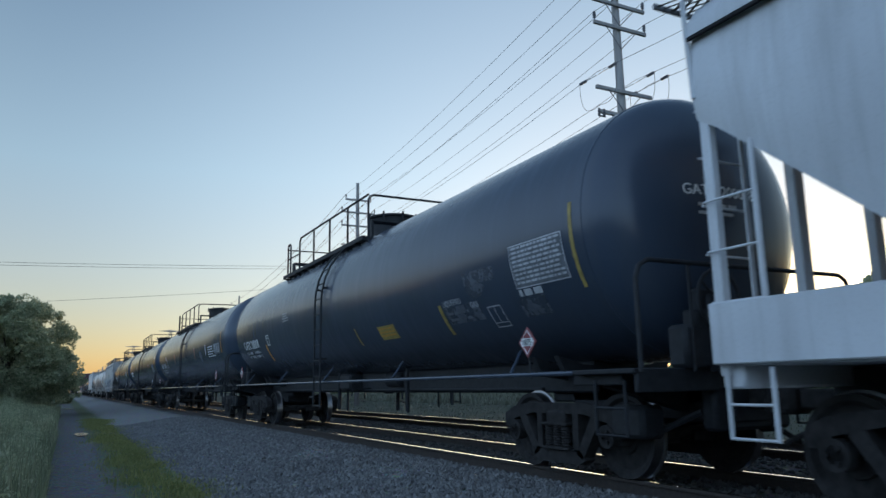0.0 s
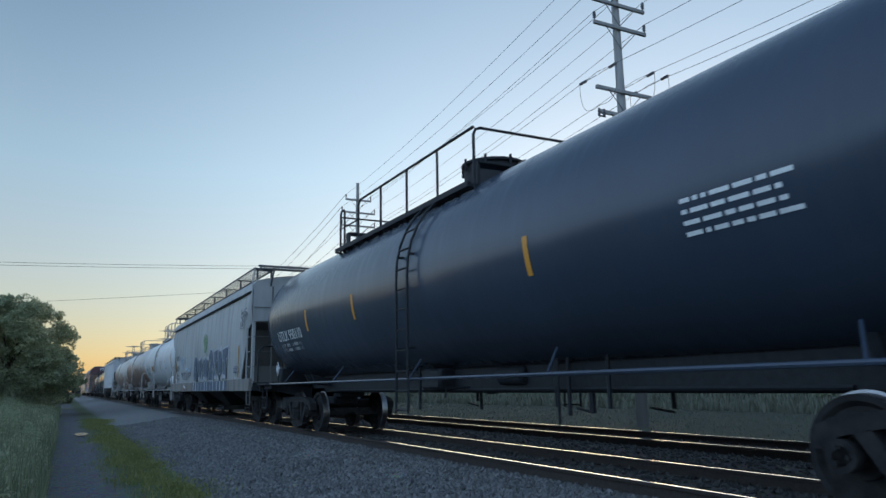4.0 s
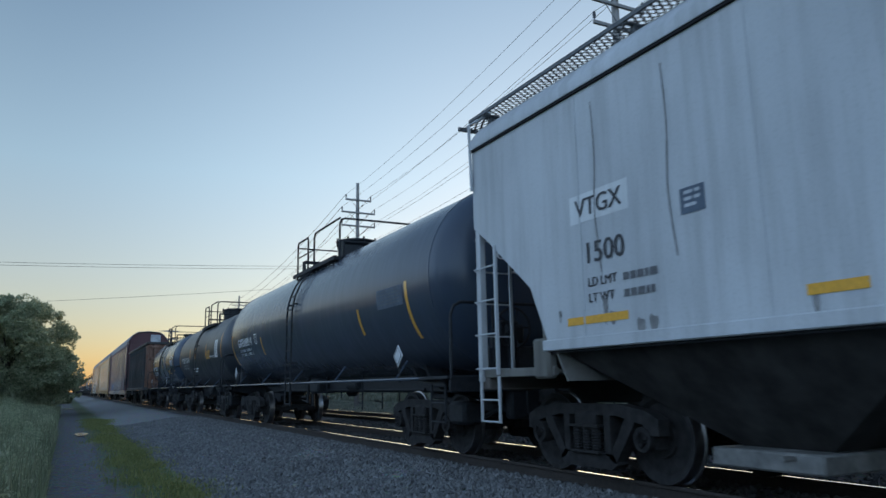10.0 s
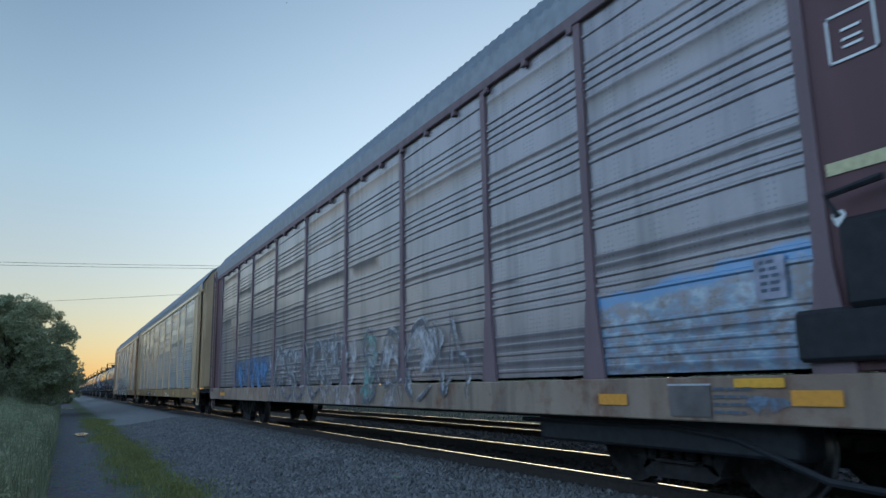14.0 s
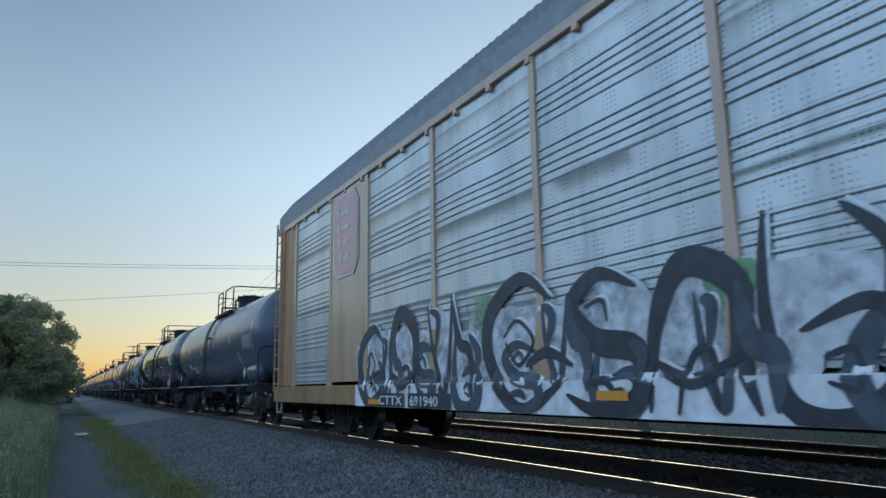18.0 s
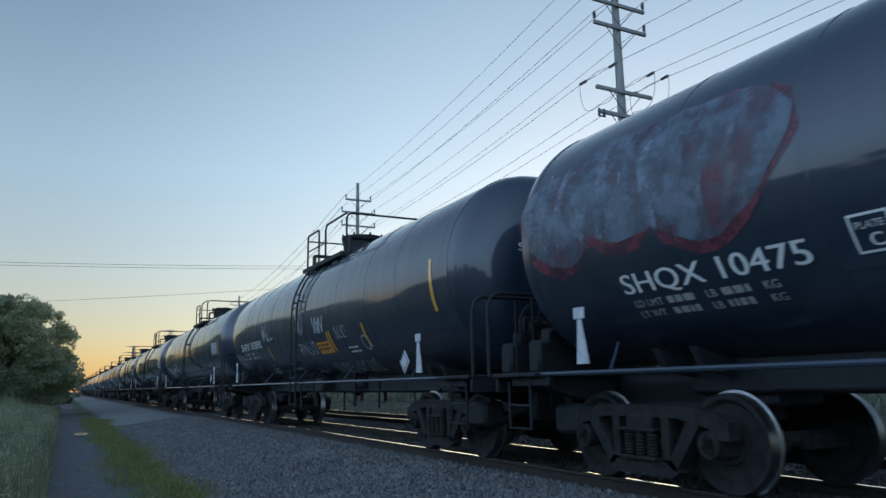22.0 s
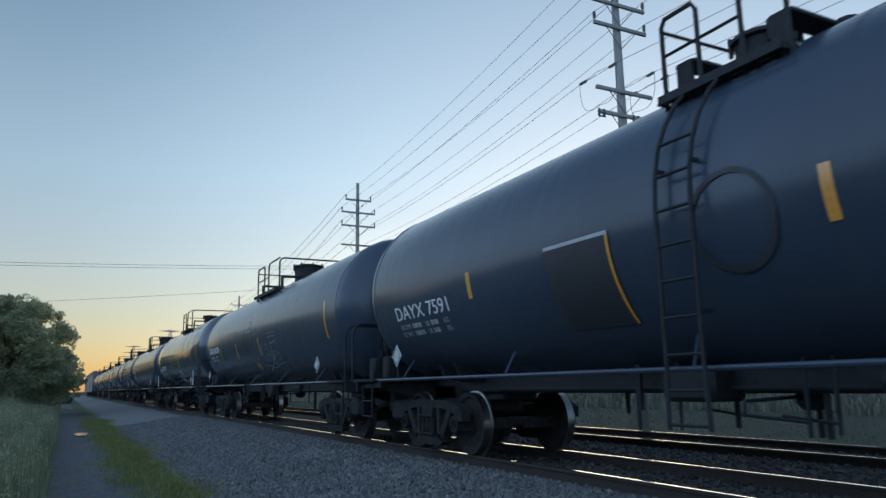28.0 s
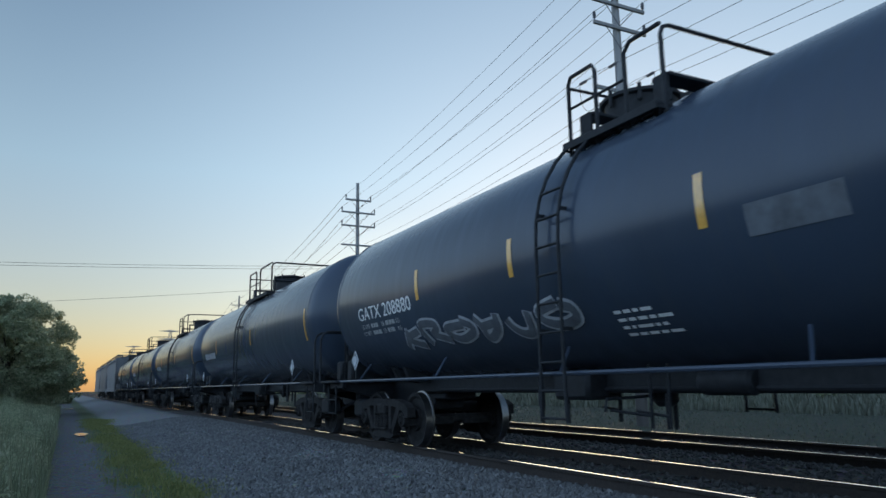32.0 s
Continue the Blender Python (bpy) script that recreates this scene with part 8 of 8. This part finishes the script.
# black tank cars of the second half
PL = " tank car with guarded top platform"
car, put, half, rng = tank_car(315.05, 332.35, 1.5, 2.62, SLATEBLUE, "slate-blue" + PL, "UTLX 649907", seed=80, ext=.3, reservoir=True, mark_at=(-7.39, -5.3, -.61, .19), ink=plain("marking_dull_orange", (.22, .12, .055), .6, 0, .2, 30))
reflectors(car, put, WORNINK(), (-1.68, -.3, .04), (1.04, -.19, .09), (3.89, -.12, .12))
reflectors(car, put, AMBER(), (7.1, -.5, .35))
sign(car, put, 5.8, -.43, 7.0, .02, SLATE(), rng, WORNINK(), rows=6, label="dark printed panel")
decal_frame(car, put, 4.85, -.85, .36, GREYWHITE())
twotone(car, put, (-4.6, -.36, .11))
tag(car, put, -5.2, -.76, .7, .24, WH, rng, .03, 4, label="small white sprayed tag")
sign(car, put, -4.28, -1.0, -3.52, -.67, Y, rng, O, rows=3, label="yellow and orange printed panel")
car, put, half, rng = tank_car(332.65, 351.05, 1.5, 2.7, SHINE, "glossy black tank car with pink graffiti", "SHQX 10887", boards="wedge", seams=(-5.6, -4.2, -2.6, 2.6, 4.2, 5.6), seed=81, deck_u=(-1.6, 1.2), man=-.4, mark_at=(-6.85, -4.6, -.81, .22))
twotone(car, put, (1.6, -.33, .1), (7.55, -.67, .21), (-4.4, -.35, .1))
sign(car, put, 6.23, -.46, 7.45, .0, SLATE(), rng, WH, rows=6)
scrawl(car, put, "UNSO", -5.15, -.85, 1.3, .6, GREYWHITE(), rng, .028, .1, "thin white sprayed outline letters")
scrawl(car, put, "SUO", -4.35, -1.15, 1.45, .95, GREYWHITE(), rng, .032, .1, "thin white sprayed outline letters")
loop = Geo()
stroke(loop, put, [(-5.52 + .15 * math.cos(k * math.pi / 6), -.66 + .14 * math.sin(k * math.pi / 6)) for k in range(13)], .03, .009)
stroke(loop, put, [(-5.46, -.52), (-5.54, -.36), (-5.62, -.14), (-5.45, -.22)], .025, .009)
part("graffiti_ring", loop.mesh("graffiti_ring", GREYWHITE(), 0), car, "white sprayed ring with a tail")
PINKMIST = mist("spray_pink_mist", (.40, .15, .26), .68, 3)
DULLPINK = mist("spray_dull_pink", (.24, .085, .17), .7, 2.4)
for k, (u, w, ru, rw) in enumerate(((-.95, -.9, .35, .3), (-.35, -1.0, .35, .26))):
    blob(car, put, u, w, ru, rw, DULLPINK, rng, "graffiti_fill", .006 + .001 * k, .3, "dull pink sprayed fill")
for k, (u, w, ru, rw) in enumerate(((1.35, -.62, .34, .26), (1.15, -1.1, .36, .3), (3.45, -.98, .4, .36), (4.0, -.8, .42, .46), (4.55, -.95, .4, .36), (5.05, -.9, .35, .3))):
    blob(car, put, u, w, ru, rw, PINKMIST, rng, "graffiti_fill", .006 + .0008 * k, .35, "pink sprayed fill")
scrawl(car, put, "TS", .95, -.85, .75, .45, DULLPINK, rng, .04, .1, "dark pink sprayed strokes")
scrawl(car, put, "CO", .8, -1.35, .75, .42, DULLPINK, rng, .04, .1, "dark pink sprayed strokes")
scrawl(car, put, "SNOK", 3.15, -1.2, 2.1, .6, DULLPINK, rng, .05, .1, "dark pink sprayed strokes")
blob(car, put, .25, -1.33, .3, .14, mist("spray_white_mist", (.40, .42, .44), .55, 4), rng, "graffiti_fill", .006, .3, "thin white sprayed cloud")
sign(car, put, 2.3, -.96, 3.1, -.66, O, rng, BK, rows=3, label="orange printed panel")
decal_bars(car, put, 2.18, -.45, 1.1, 1, .12, WH, rng, "small_lettering", .6)
car, put, half, rng = tank_car(351.05, 368.8, 1.5, 2.7, SHINE, "glossy black tank car with pale blue graffiti", "SHQX 10475", boards="wedge", seams=(-5.6, -4.2, -2.6, 2.6, 4.2, 5.6), seed=82, deck_u=(-1.37, 1.3), man=.45, mark_at=(-6.47, -4.36, -.85, .21))
twotone(car, put, (1.35, -.34, .16), (7.1, -.6, .2))
PALECLOUD = mist("spray_pale_cloud", (.40, .49, .57), .9, 2.2)
BLUECLOUD = mist("spray_blue_cloud", (.15, .31, .50), .85, 1.8)
WHITECLOUD = mist("spray_white_cloud", (.52, .54, .56), .92, 2.4)
WHITELINE = plain("spray_white_line", (.55, .60, .65), .55, 0, .2, 8)
for k, (u, w, ru, rw) in enumerate(((-3.3, -.72, .36, .34), (-2.95, -.85, .45, .40), (-2.55, -1.1, .38, .28))):
    blob(car, put, u, w, ru, rw, PALECLOUD, rng, "graffiti_fill", .007 + .001 * k, .35, "pale blue sprayed fill")
for k in range(6):
    blob(car, put, -.3 + .6 * k, -.8 - .1 * (k % 2), .44, .44, BLUECLOUD, rng, "graffiti_halo", .006 + .0008 * (k % 3), .25)
    blob(car, put, -.3 + .6 * k, -.83 - .1 * (k % 2), .38, .36, WHITECLOUD, rng, "graffiti_fill", .010 + .0008 * (k % 3), .3, "grey-white sprayed letters")
scrawl(car, put, "AUEN", -.4, -1.1, 3.2, .55, SLATE(), rng, .035, .08, "dark lines in the sprayed letters")
for k, (u, w, ru, rw) in enumerate(((3.4, -.35, .6, .55), (4.4, -.25, .7, .62), (5.4, -.2, .75, .66), (6.4, -.1, .75, .75), (6.6, .65, .5, .4))):
    blob(car, put, u, w, ru, rw, BLUECLOUD, rng, "graffiti_fill", .006 + .0008 * k, .28, "blue sprayed fill")
for k in range(9):
    line, x = Geo(), 3.0 + .46 * k
    swell(line, put, [(x, .3 + .05 * k), (x + .05, -.3), (x + .22, -.72 + .03 * k), (x + .42, -.3), (x + .46, .25 + .05 * k)], .05, .013)
    part("graffiti_stroke", line.mesh("graffiti_stroke", PALECLOUD if k % 3 else WHITELINE, 0), car, "pale sprayed outline")
tag(car, put, 2.84, -1.2, 1.46, .26, WH, rng, .03, 4)
GREYBLUE = mist("spray_grey_blue", (.115, .15, .195), .74, 1.6)
REDMIST = mist("spray_red_mist", (.17, .04, .06), .66, 3)
for k, (u, w, ru, rw) in enumerate(((-7.2, .12, .75, .55), (-6.2, .3, .85, .62), (-5.2, .2, .85, .66))):
    blob(car, put, u, w, ru + .06, rw + .06, REDMIST, rng, "graffiti_halo", .005 + .0004 * k, .15)
    blob(car, put, u, w + .04, ru, rw, GREYBLUE, rng, "graffiti_fill", .008 + .001 * k, .15, "faded grey-blue sprayed letters")
for k in range(9):
    drip, x = Geo(), -7.5 + .33 * k
    swell(drip, put, [(x, .75 - .02 * k), (x + rng.uniform(-.06, .06), .3), (x + rng.uniform(-.08, .08), -.2 - rng.uniform(0, .12))], rng.uniform(.06, .16), .013)
    part("graffiti_stroke", drip.mesh("graffiti_stroke", mist("spray_pale_mist", (.19, .235, .29), .55, 3), 0), car, "pale upright sprayed strokes")
plate_box(car, put, -4.0, -.85, .3, WH)
car, put, half, rng = tank_car(368.8, 385.85, 1.5, 2.7, SHINE, "glossy black tank car with short stripes", "SHPX 203890", boards="wedge", seams=(-5.6, -4.2, -2.6, 2.6, 4.2, 5.6), seed=83, mark_at=(-6.35, -3.85, -.57, .22))
reflectors(car, put, Y, (1.7, -.99, -.54), (3.8, -1.02, -.51), (6.9, -.6, .2))
reflectors(car, put, AMBER(), (-3.3, -1.02, -.6))
decal_bars(car, put, 2.65, -.98, .6, 2, .1, WH, rng)
ring = Geo()
stroke(ring, put, [(3.72 + .15 * math.cos(k * math.pi / 6), -.9 + .15 * math.sin(k * math.pi / 6)) for k in range(13)], .03, .009)
part("stencil_ring", ring.mesh("stencil_ring", GREYWHITE(), 0), car, "white stencilled ring")
sign(car, put, .85, -1.02, 1.7, -.73, O, rng, BK, rows=2, label="orange printed panel")
reflectors(car, put, O, (1.86, -1.0, -.52))
THINWHITE = mist("spray_thin_white", (.50, .52, .54), .82, 5)
scrawl(car, put, "WALL", -3.62, -.42, 1.15, .42, THINWHITE, rng, .045, .1, "pale sprayed word")
scrawl(car, put, "SUOS", -.35, -.45, .65, 1.0, THINWHITE, rng, .035, .05, "tall pale sprayed tag")
scrawl(car, put, "VWV", .97, -.52, .75, .34, THINWHITE, rng, .06, .1, "pale sprayed crown shape")
scrawl(car, put, "RNSO", -.5, -.98, 1.3, .3, THINWHITE, rng, .03, .1, "thin pale sprayed tag")
scrawl(car, put, "NUOSUNSUO", .8, -1.68, 2.6, .38, THINWHITE, rng, .035, .3, "long pale sprayed tag")
scrawl(car, put, "NUO", 2.25, -.72, .7, .26, THINWHITE, rng, .025, .1)
scrawl(car, put, "CUOT", -4.3, -1.5, .75, .22, GREYWHITE(), rng, .025, .1)
car, put, half, rng = tank_car(385.85, 403.65, 1.5, 2.7, SHINE, "glossy black" + PL, "SHQX 10862", boards="wedge", seams=(-5.6, -4.2, -2.6, 2.6, 4.2, 5.6), seed=84, mark_at=(-6.64, -4.37, -.85, .22))
reflectors(car, put, Y, (-4.31, -.37, .18), (-7.62, -.51, .14), (1.4, -.35, .15), (7.3, -.5, .15))
plate_box(car, put, -4.17, -.80, .3, WH)
DIMCLOUD = mist("spray_dim_cloud", (.085, .105, .135), .75, 4)
for k, (u, w, ru, rw) in enumerate(((-3.3, -1.1, .34, .26), (-2.85, -1.0, .34, .34), (-2.6, -1.2, .26, .22))):
    blob(car, put, u, w, ru, rw, DIMCLOUD, rng, "graffiti_fill", .006 + .001 * k, .4, "dim grey sprayed figure")
scrawl(car, put, "SUOK", -3.75, -1.35, 1.1, .42, FAINT(), rng, .04, .1, "faint sprayed strokes")
scrawl(car, put, "SU", -3.05, -1.0, .5, .5, DIMCLOUD, rng, .035, .1, "faint sprayed strokes")
sign(car, put, 6.0, -.46, 7.15, .0, SLATE(), rng, WH, rows=6)
for a, b, sd in ((403.65, 421.75, 85), (421.75, 439.3, 86)):
    car, put, half, rng = tank_car(a, b, 1.5, 2.7, SHINE, "glossy black" + PL, "", boards="wedge", seams=(-5.6, -4.2, -2.6, 2.6, 4.2, 5.6), seed=sd, ext=.25 if sd == 86 else 0)
    reflectors(car, put, Y, (-4.3, -.37, .16), (1.4, -.35, .15), (half - .3, -.55, .18), (-half + .2, -.5, .15))
    decal_bars(car, put, -6.5, -.85, 2.0, 1, .10, WORNINK(), rng, "worn_number", 2.1)
    sign(car, put, half - 1.7, -.46, half - .5, .0, SLATE(), rng, WH, rows=6)
    plate_box(car, put, -4.1, -.80, .3, WH)
car, put, half, rng = tank_car(439.55, 455.45, 1.5, 2.7, CHAR, "matte charcoal" + PL, "SHPX 203803", seed=87, deck_u=(-1.73, 1.45), man=-.85, mark_at=(-6.35, -3.65, -.55, .22))
twotone(car, put, (-5.15, -.37, .03), (-2.35, -.42, -.03), (2.15, -.4, .0))
reflectors(car, put, AMBER(), (6.75, -.5, .1))
decal_bars(car, put, 5.75, .12, .8, 6, .075, WORNINK(), rng)
car, put, half, rng = tank_car(455.45, 472.05, 1.5, 2.62, CHAR, "matte charcoal tank car with a dark side plate", "DAYX 7591", seed=88, deck_u=(-.53, .9), man=-.1, dome=.3, mark_at=(-6.45, -4.6, -.55, .22))
reflectors(car, put, AMBER(), (1.33, -.49, -.06))
reflectors(car, put, Y, (-3.95, -.45, -.09), (6.5, -.5, .2))
plate = decal_rect(car, put, -2.1, -1.1, 1.1, .98, BK, "side_plate", "dark bolted side plate", .012)
decal_rect(plate, put, -2.1, -.12, 1.1, .04, GREYWHITE(), "plate_edge", "", .016)
decal_rect(plate, put, -1.04, -1.1, .04, .98, O, "plate_edge", "", .016)
ring = Geo()
stroke(ring, put, [(.5 + .42 * math.cos(k * math.pi / 6), -.3 + .42 * math.sin(k * math.pi / 6)) for k in range(13)], .05, .009)
part("painted_ring", ring.mesh("painted_ring", BK, 0), car, "dark painted ring")
car, put, half, rng = tank_car(472.05, 489.05, 1.5, 2.62, CHAR, "matte charcoal tank car with sprayed tags", "GATX 89784", seed=89, deck_u=(-1.36, 1.2), dome=.40, dome_h=.40, man=.62, side_steps=False, mark_at=(-6.9, -5.05, -.35, .22))
reflectors(car, put, Y, (-4.83, -.66, -.21), (-2.25, -.68, -.19), (.7, -.7, -.19), (6.7, -.6, .2))
tag(car, put, -.66, .1, .62, .36, GREYWHITE(), rng, .025, 5, label="white sprayed tag")
under = Geo()
stroke(under, put, [(-.66, .06), (-.4, .05), (-.1, .08)], .03, .01)
stroke(under, put, [(-.03, .52), (.06, .58)], .025, .01)
part("graffiti_line", under.mesh("graffiti_line", GREYWHITE(), 0), car)
decal_bars(car, put, -.23, -.48, .17, 4, .05, FAINT(), rng)
sign(car, put, -.42, -1.39, -.02, -1.13, FAINT(), rng, SLATE(), rows=2)
sign(car, put, -.36, -1.12, .04, -.91, plain("panel_dull_yellow", (.42, .25, .03), .55, 0, .25, 12), rng, O, rows=2, label="worn yellow printed panel")
lines = Geo()
for pts in (((.92, -.52), (1.1, -.4), (1.16, -.36)), ((.92, -.52), (1.0, -.75), (1.12, -.92), (1.25, -.78), (1.33, -.8)),
            ((1.3, -.86), (1.42, -.72), (1.5, -.82), (1.38, -.92), (1.3, -.86)), ((1.4, -.5), (1.55, -.38), (1.62, -.55), (1.66, -.8), (1.5, -1.0), (1.2, -1.06), (.62, -1.0)),
            ((1.4, -.5), (1.48, -.72), (1.6, -.7)), ((1.75, -.74), (1.85, -.62), (1.95, -.7), (1.85, -.82), (1.75, -.74)),
            ((1.95, -.42), (2.3, -.4), (2.55, -.36), (2.6, -.45)), ((1.98, -.42), (2.02, -.7), (1.95, -.95), (1.75, -1.02), (1.7, -.92), (2.1, -.78), (2.3, -.6)),
            ((2.3, -.8), (2.45, -.66), (2.6, -.75), (2.5, -.9), (2.3, -.85)), ((.72, -1.24), (1.1, -1.12), (1.5, -1.14), (2.0, -1.05), (2.7, -1.0))):
    stroke(lines, put, list(pts), .022, .009)
part("graffiti", lines.mesh("graffiti", plain("spray_thin_grey", (.25, .27, .30), .6, 0, .35, 9), 0), car, "thin grey-white sprayed scrawl")
decal_bars(car, put, 1.8, -.16, .9, 2, .1, FAINT(), rng)
car, put, half, rng = tank_car(489.05, 505.45, 1.5, 2.7, SHINE, "glossy black tank car with a yellow and white panel", "GATX 67220", boards="wedge", seams=(-5.6, -4.2, -2.6, 2.6, 4.2, 5.6), seed=90, dome=.28, man=.75, side_steps=False, mark_at=(-6.16, -3.96, -.65, .23))
reflectors(car, put, Y, (-1.8, -.64, -.19), (.97, -.67, -.17), (6.5, -.6, .2))
sign(car, put, -.45, -1.57, .02, -1.3, GREYWHITE(), rng, WH, rows=2)
sign(car, put, -.45, -1.29, .02, -1.06, Y, rng, O, rows=2)
decal_bars(car, put, .4, -.85, .75, 5, .085, GREYWHITE(), rng)
car, put, half, rng = tank_car(505.45, 522.95, 1.5, 2.62, CHAR, "matte charcoal" + PL, "GATX 210925", seed=91, deck_u=(-1.06, .9), man=.0, dome=.43, dome_h=.50, side_steps=False, mark_at=(-7.0, -5.05, -.42, .22))
reflectors(car, put, Y, (-4.88, -.21, .16), (-3.5, -.31, .14), (-2.17, -.31, .15), (.62, -.33, .16), (2.38, -.32, .17), (7.0, -.5, .2))
decal_bars(car, put, .3, -.72, 1.1, 5, .075, WORNINK(), rng, h=.35)
sign(car, put, -.75, -.95, -.55, -.7, DULLYELLOW, rng, O, rows=2, label="worn yellow printed panel")
car, put, half, rng = tank_car(522.95, 539.55, 1.5, 2.62, CHAR, "matte charcoal tank car with white sprayed letters", "GATX 208880", seed=92, deck_u=(-.21, 1.35), man=-.05, mark_at=(-6.2, -3.9, -.41, .23))
reflectors(car, put, Y, (-3.67, -.29, .18), (-.98, -.31, .17), (2.06, -.31, .18), (6.5, -.5, .2))
piece(car, put, -4.6, -1.1, 4.7, .46, 6, FAINT(), GREYWHITE(), rng, .035, "white outlined sprayed letters")
decal_rect(car, put, 2.54, -.47, .87, .27, FAINT(), "paint_patch", "lighter paint patch", .005)
decal_bars(car, put, .6, -.96, .65, 4, .1, WH, rng)
for a, b, sd in ((539.55, 556.0, 93), (556.0, 572.5, 94), (572.5, 589.5, 95), (589.5, 606.5, 96)):
    car, put, half, rng = tank_car(a, b, 1.5, 2.62, CHAR, "matte charcoal" + PL, "", seed=sd)
    reflectors(car, put, Y, (-4.0, -.37, .1), (1.4, -.35, .1), (half - .3, -.55, .18))
    decal_bars(car, put, -6.3, -.5, 2.0, 1, .10, WORNINK(), rng, "worn_number", 2.1)
for i, a in enumerate((606.5, 624.5, 642.5)):
    hopper_car(a, a + 18, paint("hopper_dull_grey", (.15, .15, .155), .55, .4, (.07, .065, .06), 4), "dull grey covered hopper car near the tail", "", "", "arched", 97 + i, bays=3, cut=((0, 3.0), (.35, 3.0), (1.75, 1.3)))

# ---- a small flock of birds ----
BIRD = plain("feather_dark", (.05, .05, .055), .8, 0, .2, 8)


def mesh_bird():
    g = Geo()
    g.lathe([(-.10, .004), (-.07, .02), (0, .032), (.06, .026), (.10, .012), (.16, .004)], 'y', 8)
    return g.mesh("bird", BIRD, 40)


def mesh_wing():
    g = Geo()
    g.prism([(-.04, 0), (.05, 0), (.055, .09), (.035, .18), (.0, .19), (-.035, .09)], -.004, .004, 'x')
    return g.mesh("wing", BIRD, 0)


BIRDS = []
brng = random.Random(5)
for i in range(16):
    b = thing("bird", "small dark bird flying above the field", "bird", shared("bird", mesh_bird), group="flock of birds")
    up = brng.uniform(10, 35)
    part("wing", shared("wing", mesh_wing), b, m=pose(-.02, 0, 0, 0, 90 - up - 180, 0))
    part("wing", shared("wing", mesh_wing), b, m=pose(.02, 0, 0, 0, 90 - up, 0))
    BIRDS.append((b, Vector((brng.uniform(-6, 6), brng.uniform(-6, 6), brng.uniform(-3.5, 3.5))), brng.uniform(-.25, .25)))

# ---- motion ----
SPEED = 16.4


def motions():
    for car, y in CARS:
        walk(car, [(t, pose(NEAR_X, y - SPEED * t, 0)) for t in (0.0, 8.0, 16.0, 24.0, 32.0)])
    for s, ws in WHEELS.items():
        first = ws[0]
        walk(first, [(k / FPS, pose(0, s * .889, WHEEL_R) @ Matrix.Rotation(SPEED * k / FPS / WHEEL_R, 4, 'X')) for k in range(0, 32 * FPS + 1)])
        act, slot = first.animation_data.action, first.animation_data.action_slot
        for w in ws[1:]:
            w.rotation_mode = "QUATERNION"
            w.animation_data_create()
            w.animation_data.action = act
            w.animation_data.action_slot = slot
    flock = [(0.0, (39.6, 80.8, 2.6)), (11.0, (40.1, 80.1, 9.5)), (11.5, (41.1, 77.5, 21.2)), (12.0, (40.8, 73, 34.4)), (12.4, (40, 72.6, 36.1)),
             (12.6, (36.1, 73.9, 37.5)), (13.0, (32.3, 74, 40.8)), (13.5, (26.6, 74.2, 44.4)), (14.0, (19.8, 74, 48.2)), (17.0, (-30, 70, 62)), (32.0, (-150, 60, 80))]
    for b, off, sway in BIRDS:
        rows = []
        for k, (t, c) in enumerate(flock):
            p = Vector(c) + off * (.4 if t <= 11.0 else 1.0)
            rows.append((t, pose(p.x, p.y, max(p.z, .6), 5 + 8 * math.sin(3 * t + sway * 20), 18 * math.sin(5 * t + sway * 30), 40 + 25 * min(1, max(0, t - 11)) + 20 * sway)))
        walk(b, rows)


motions()
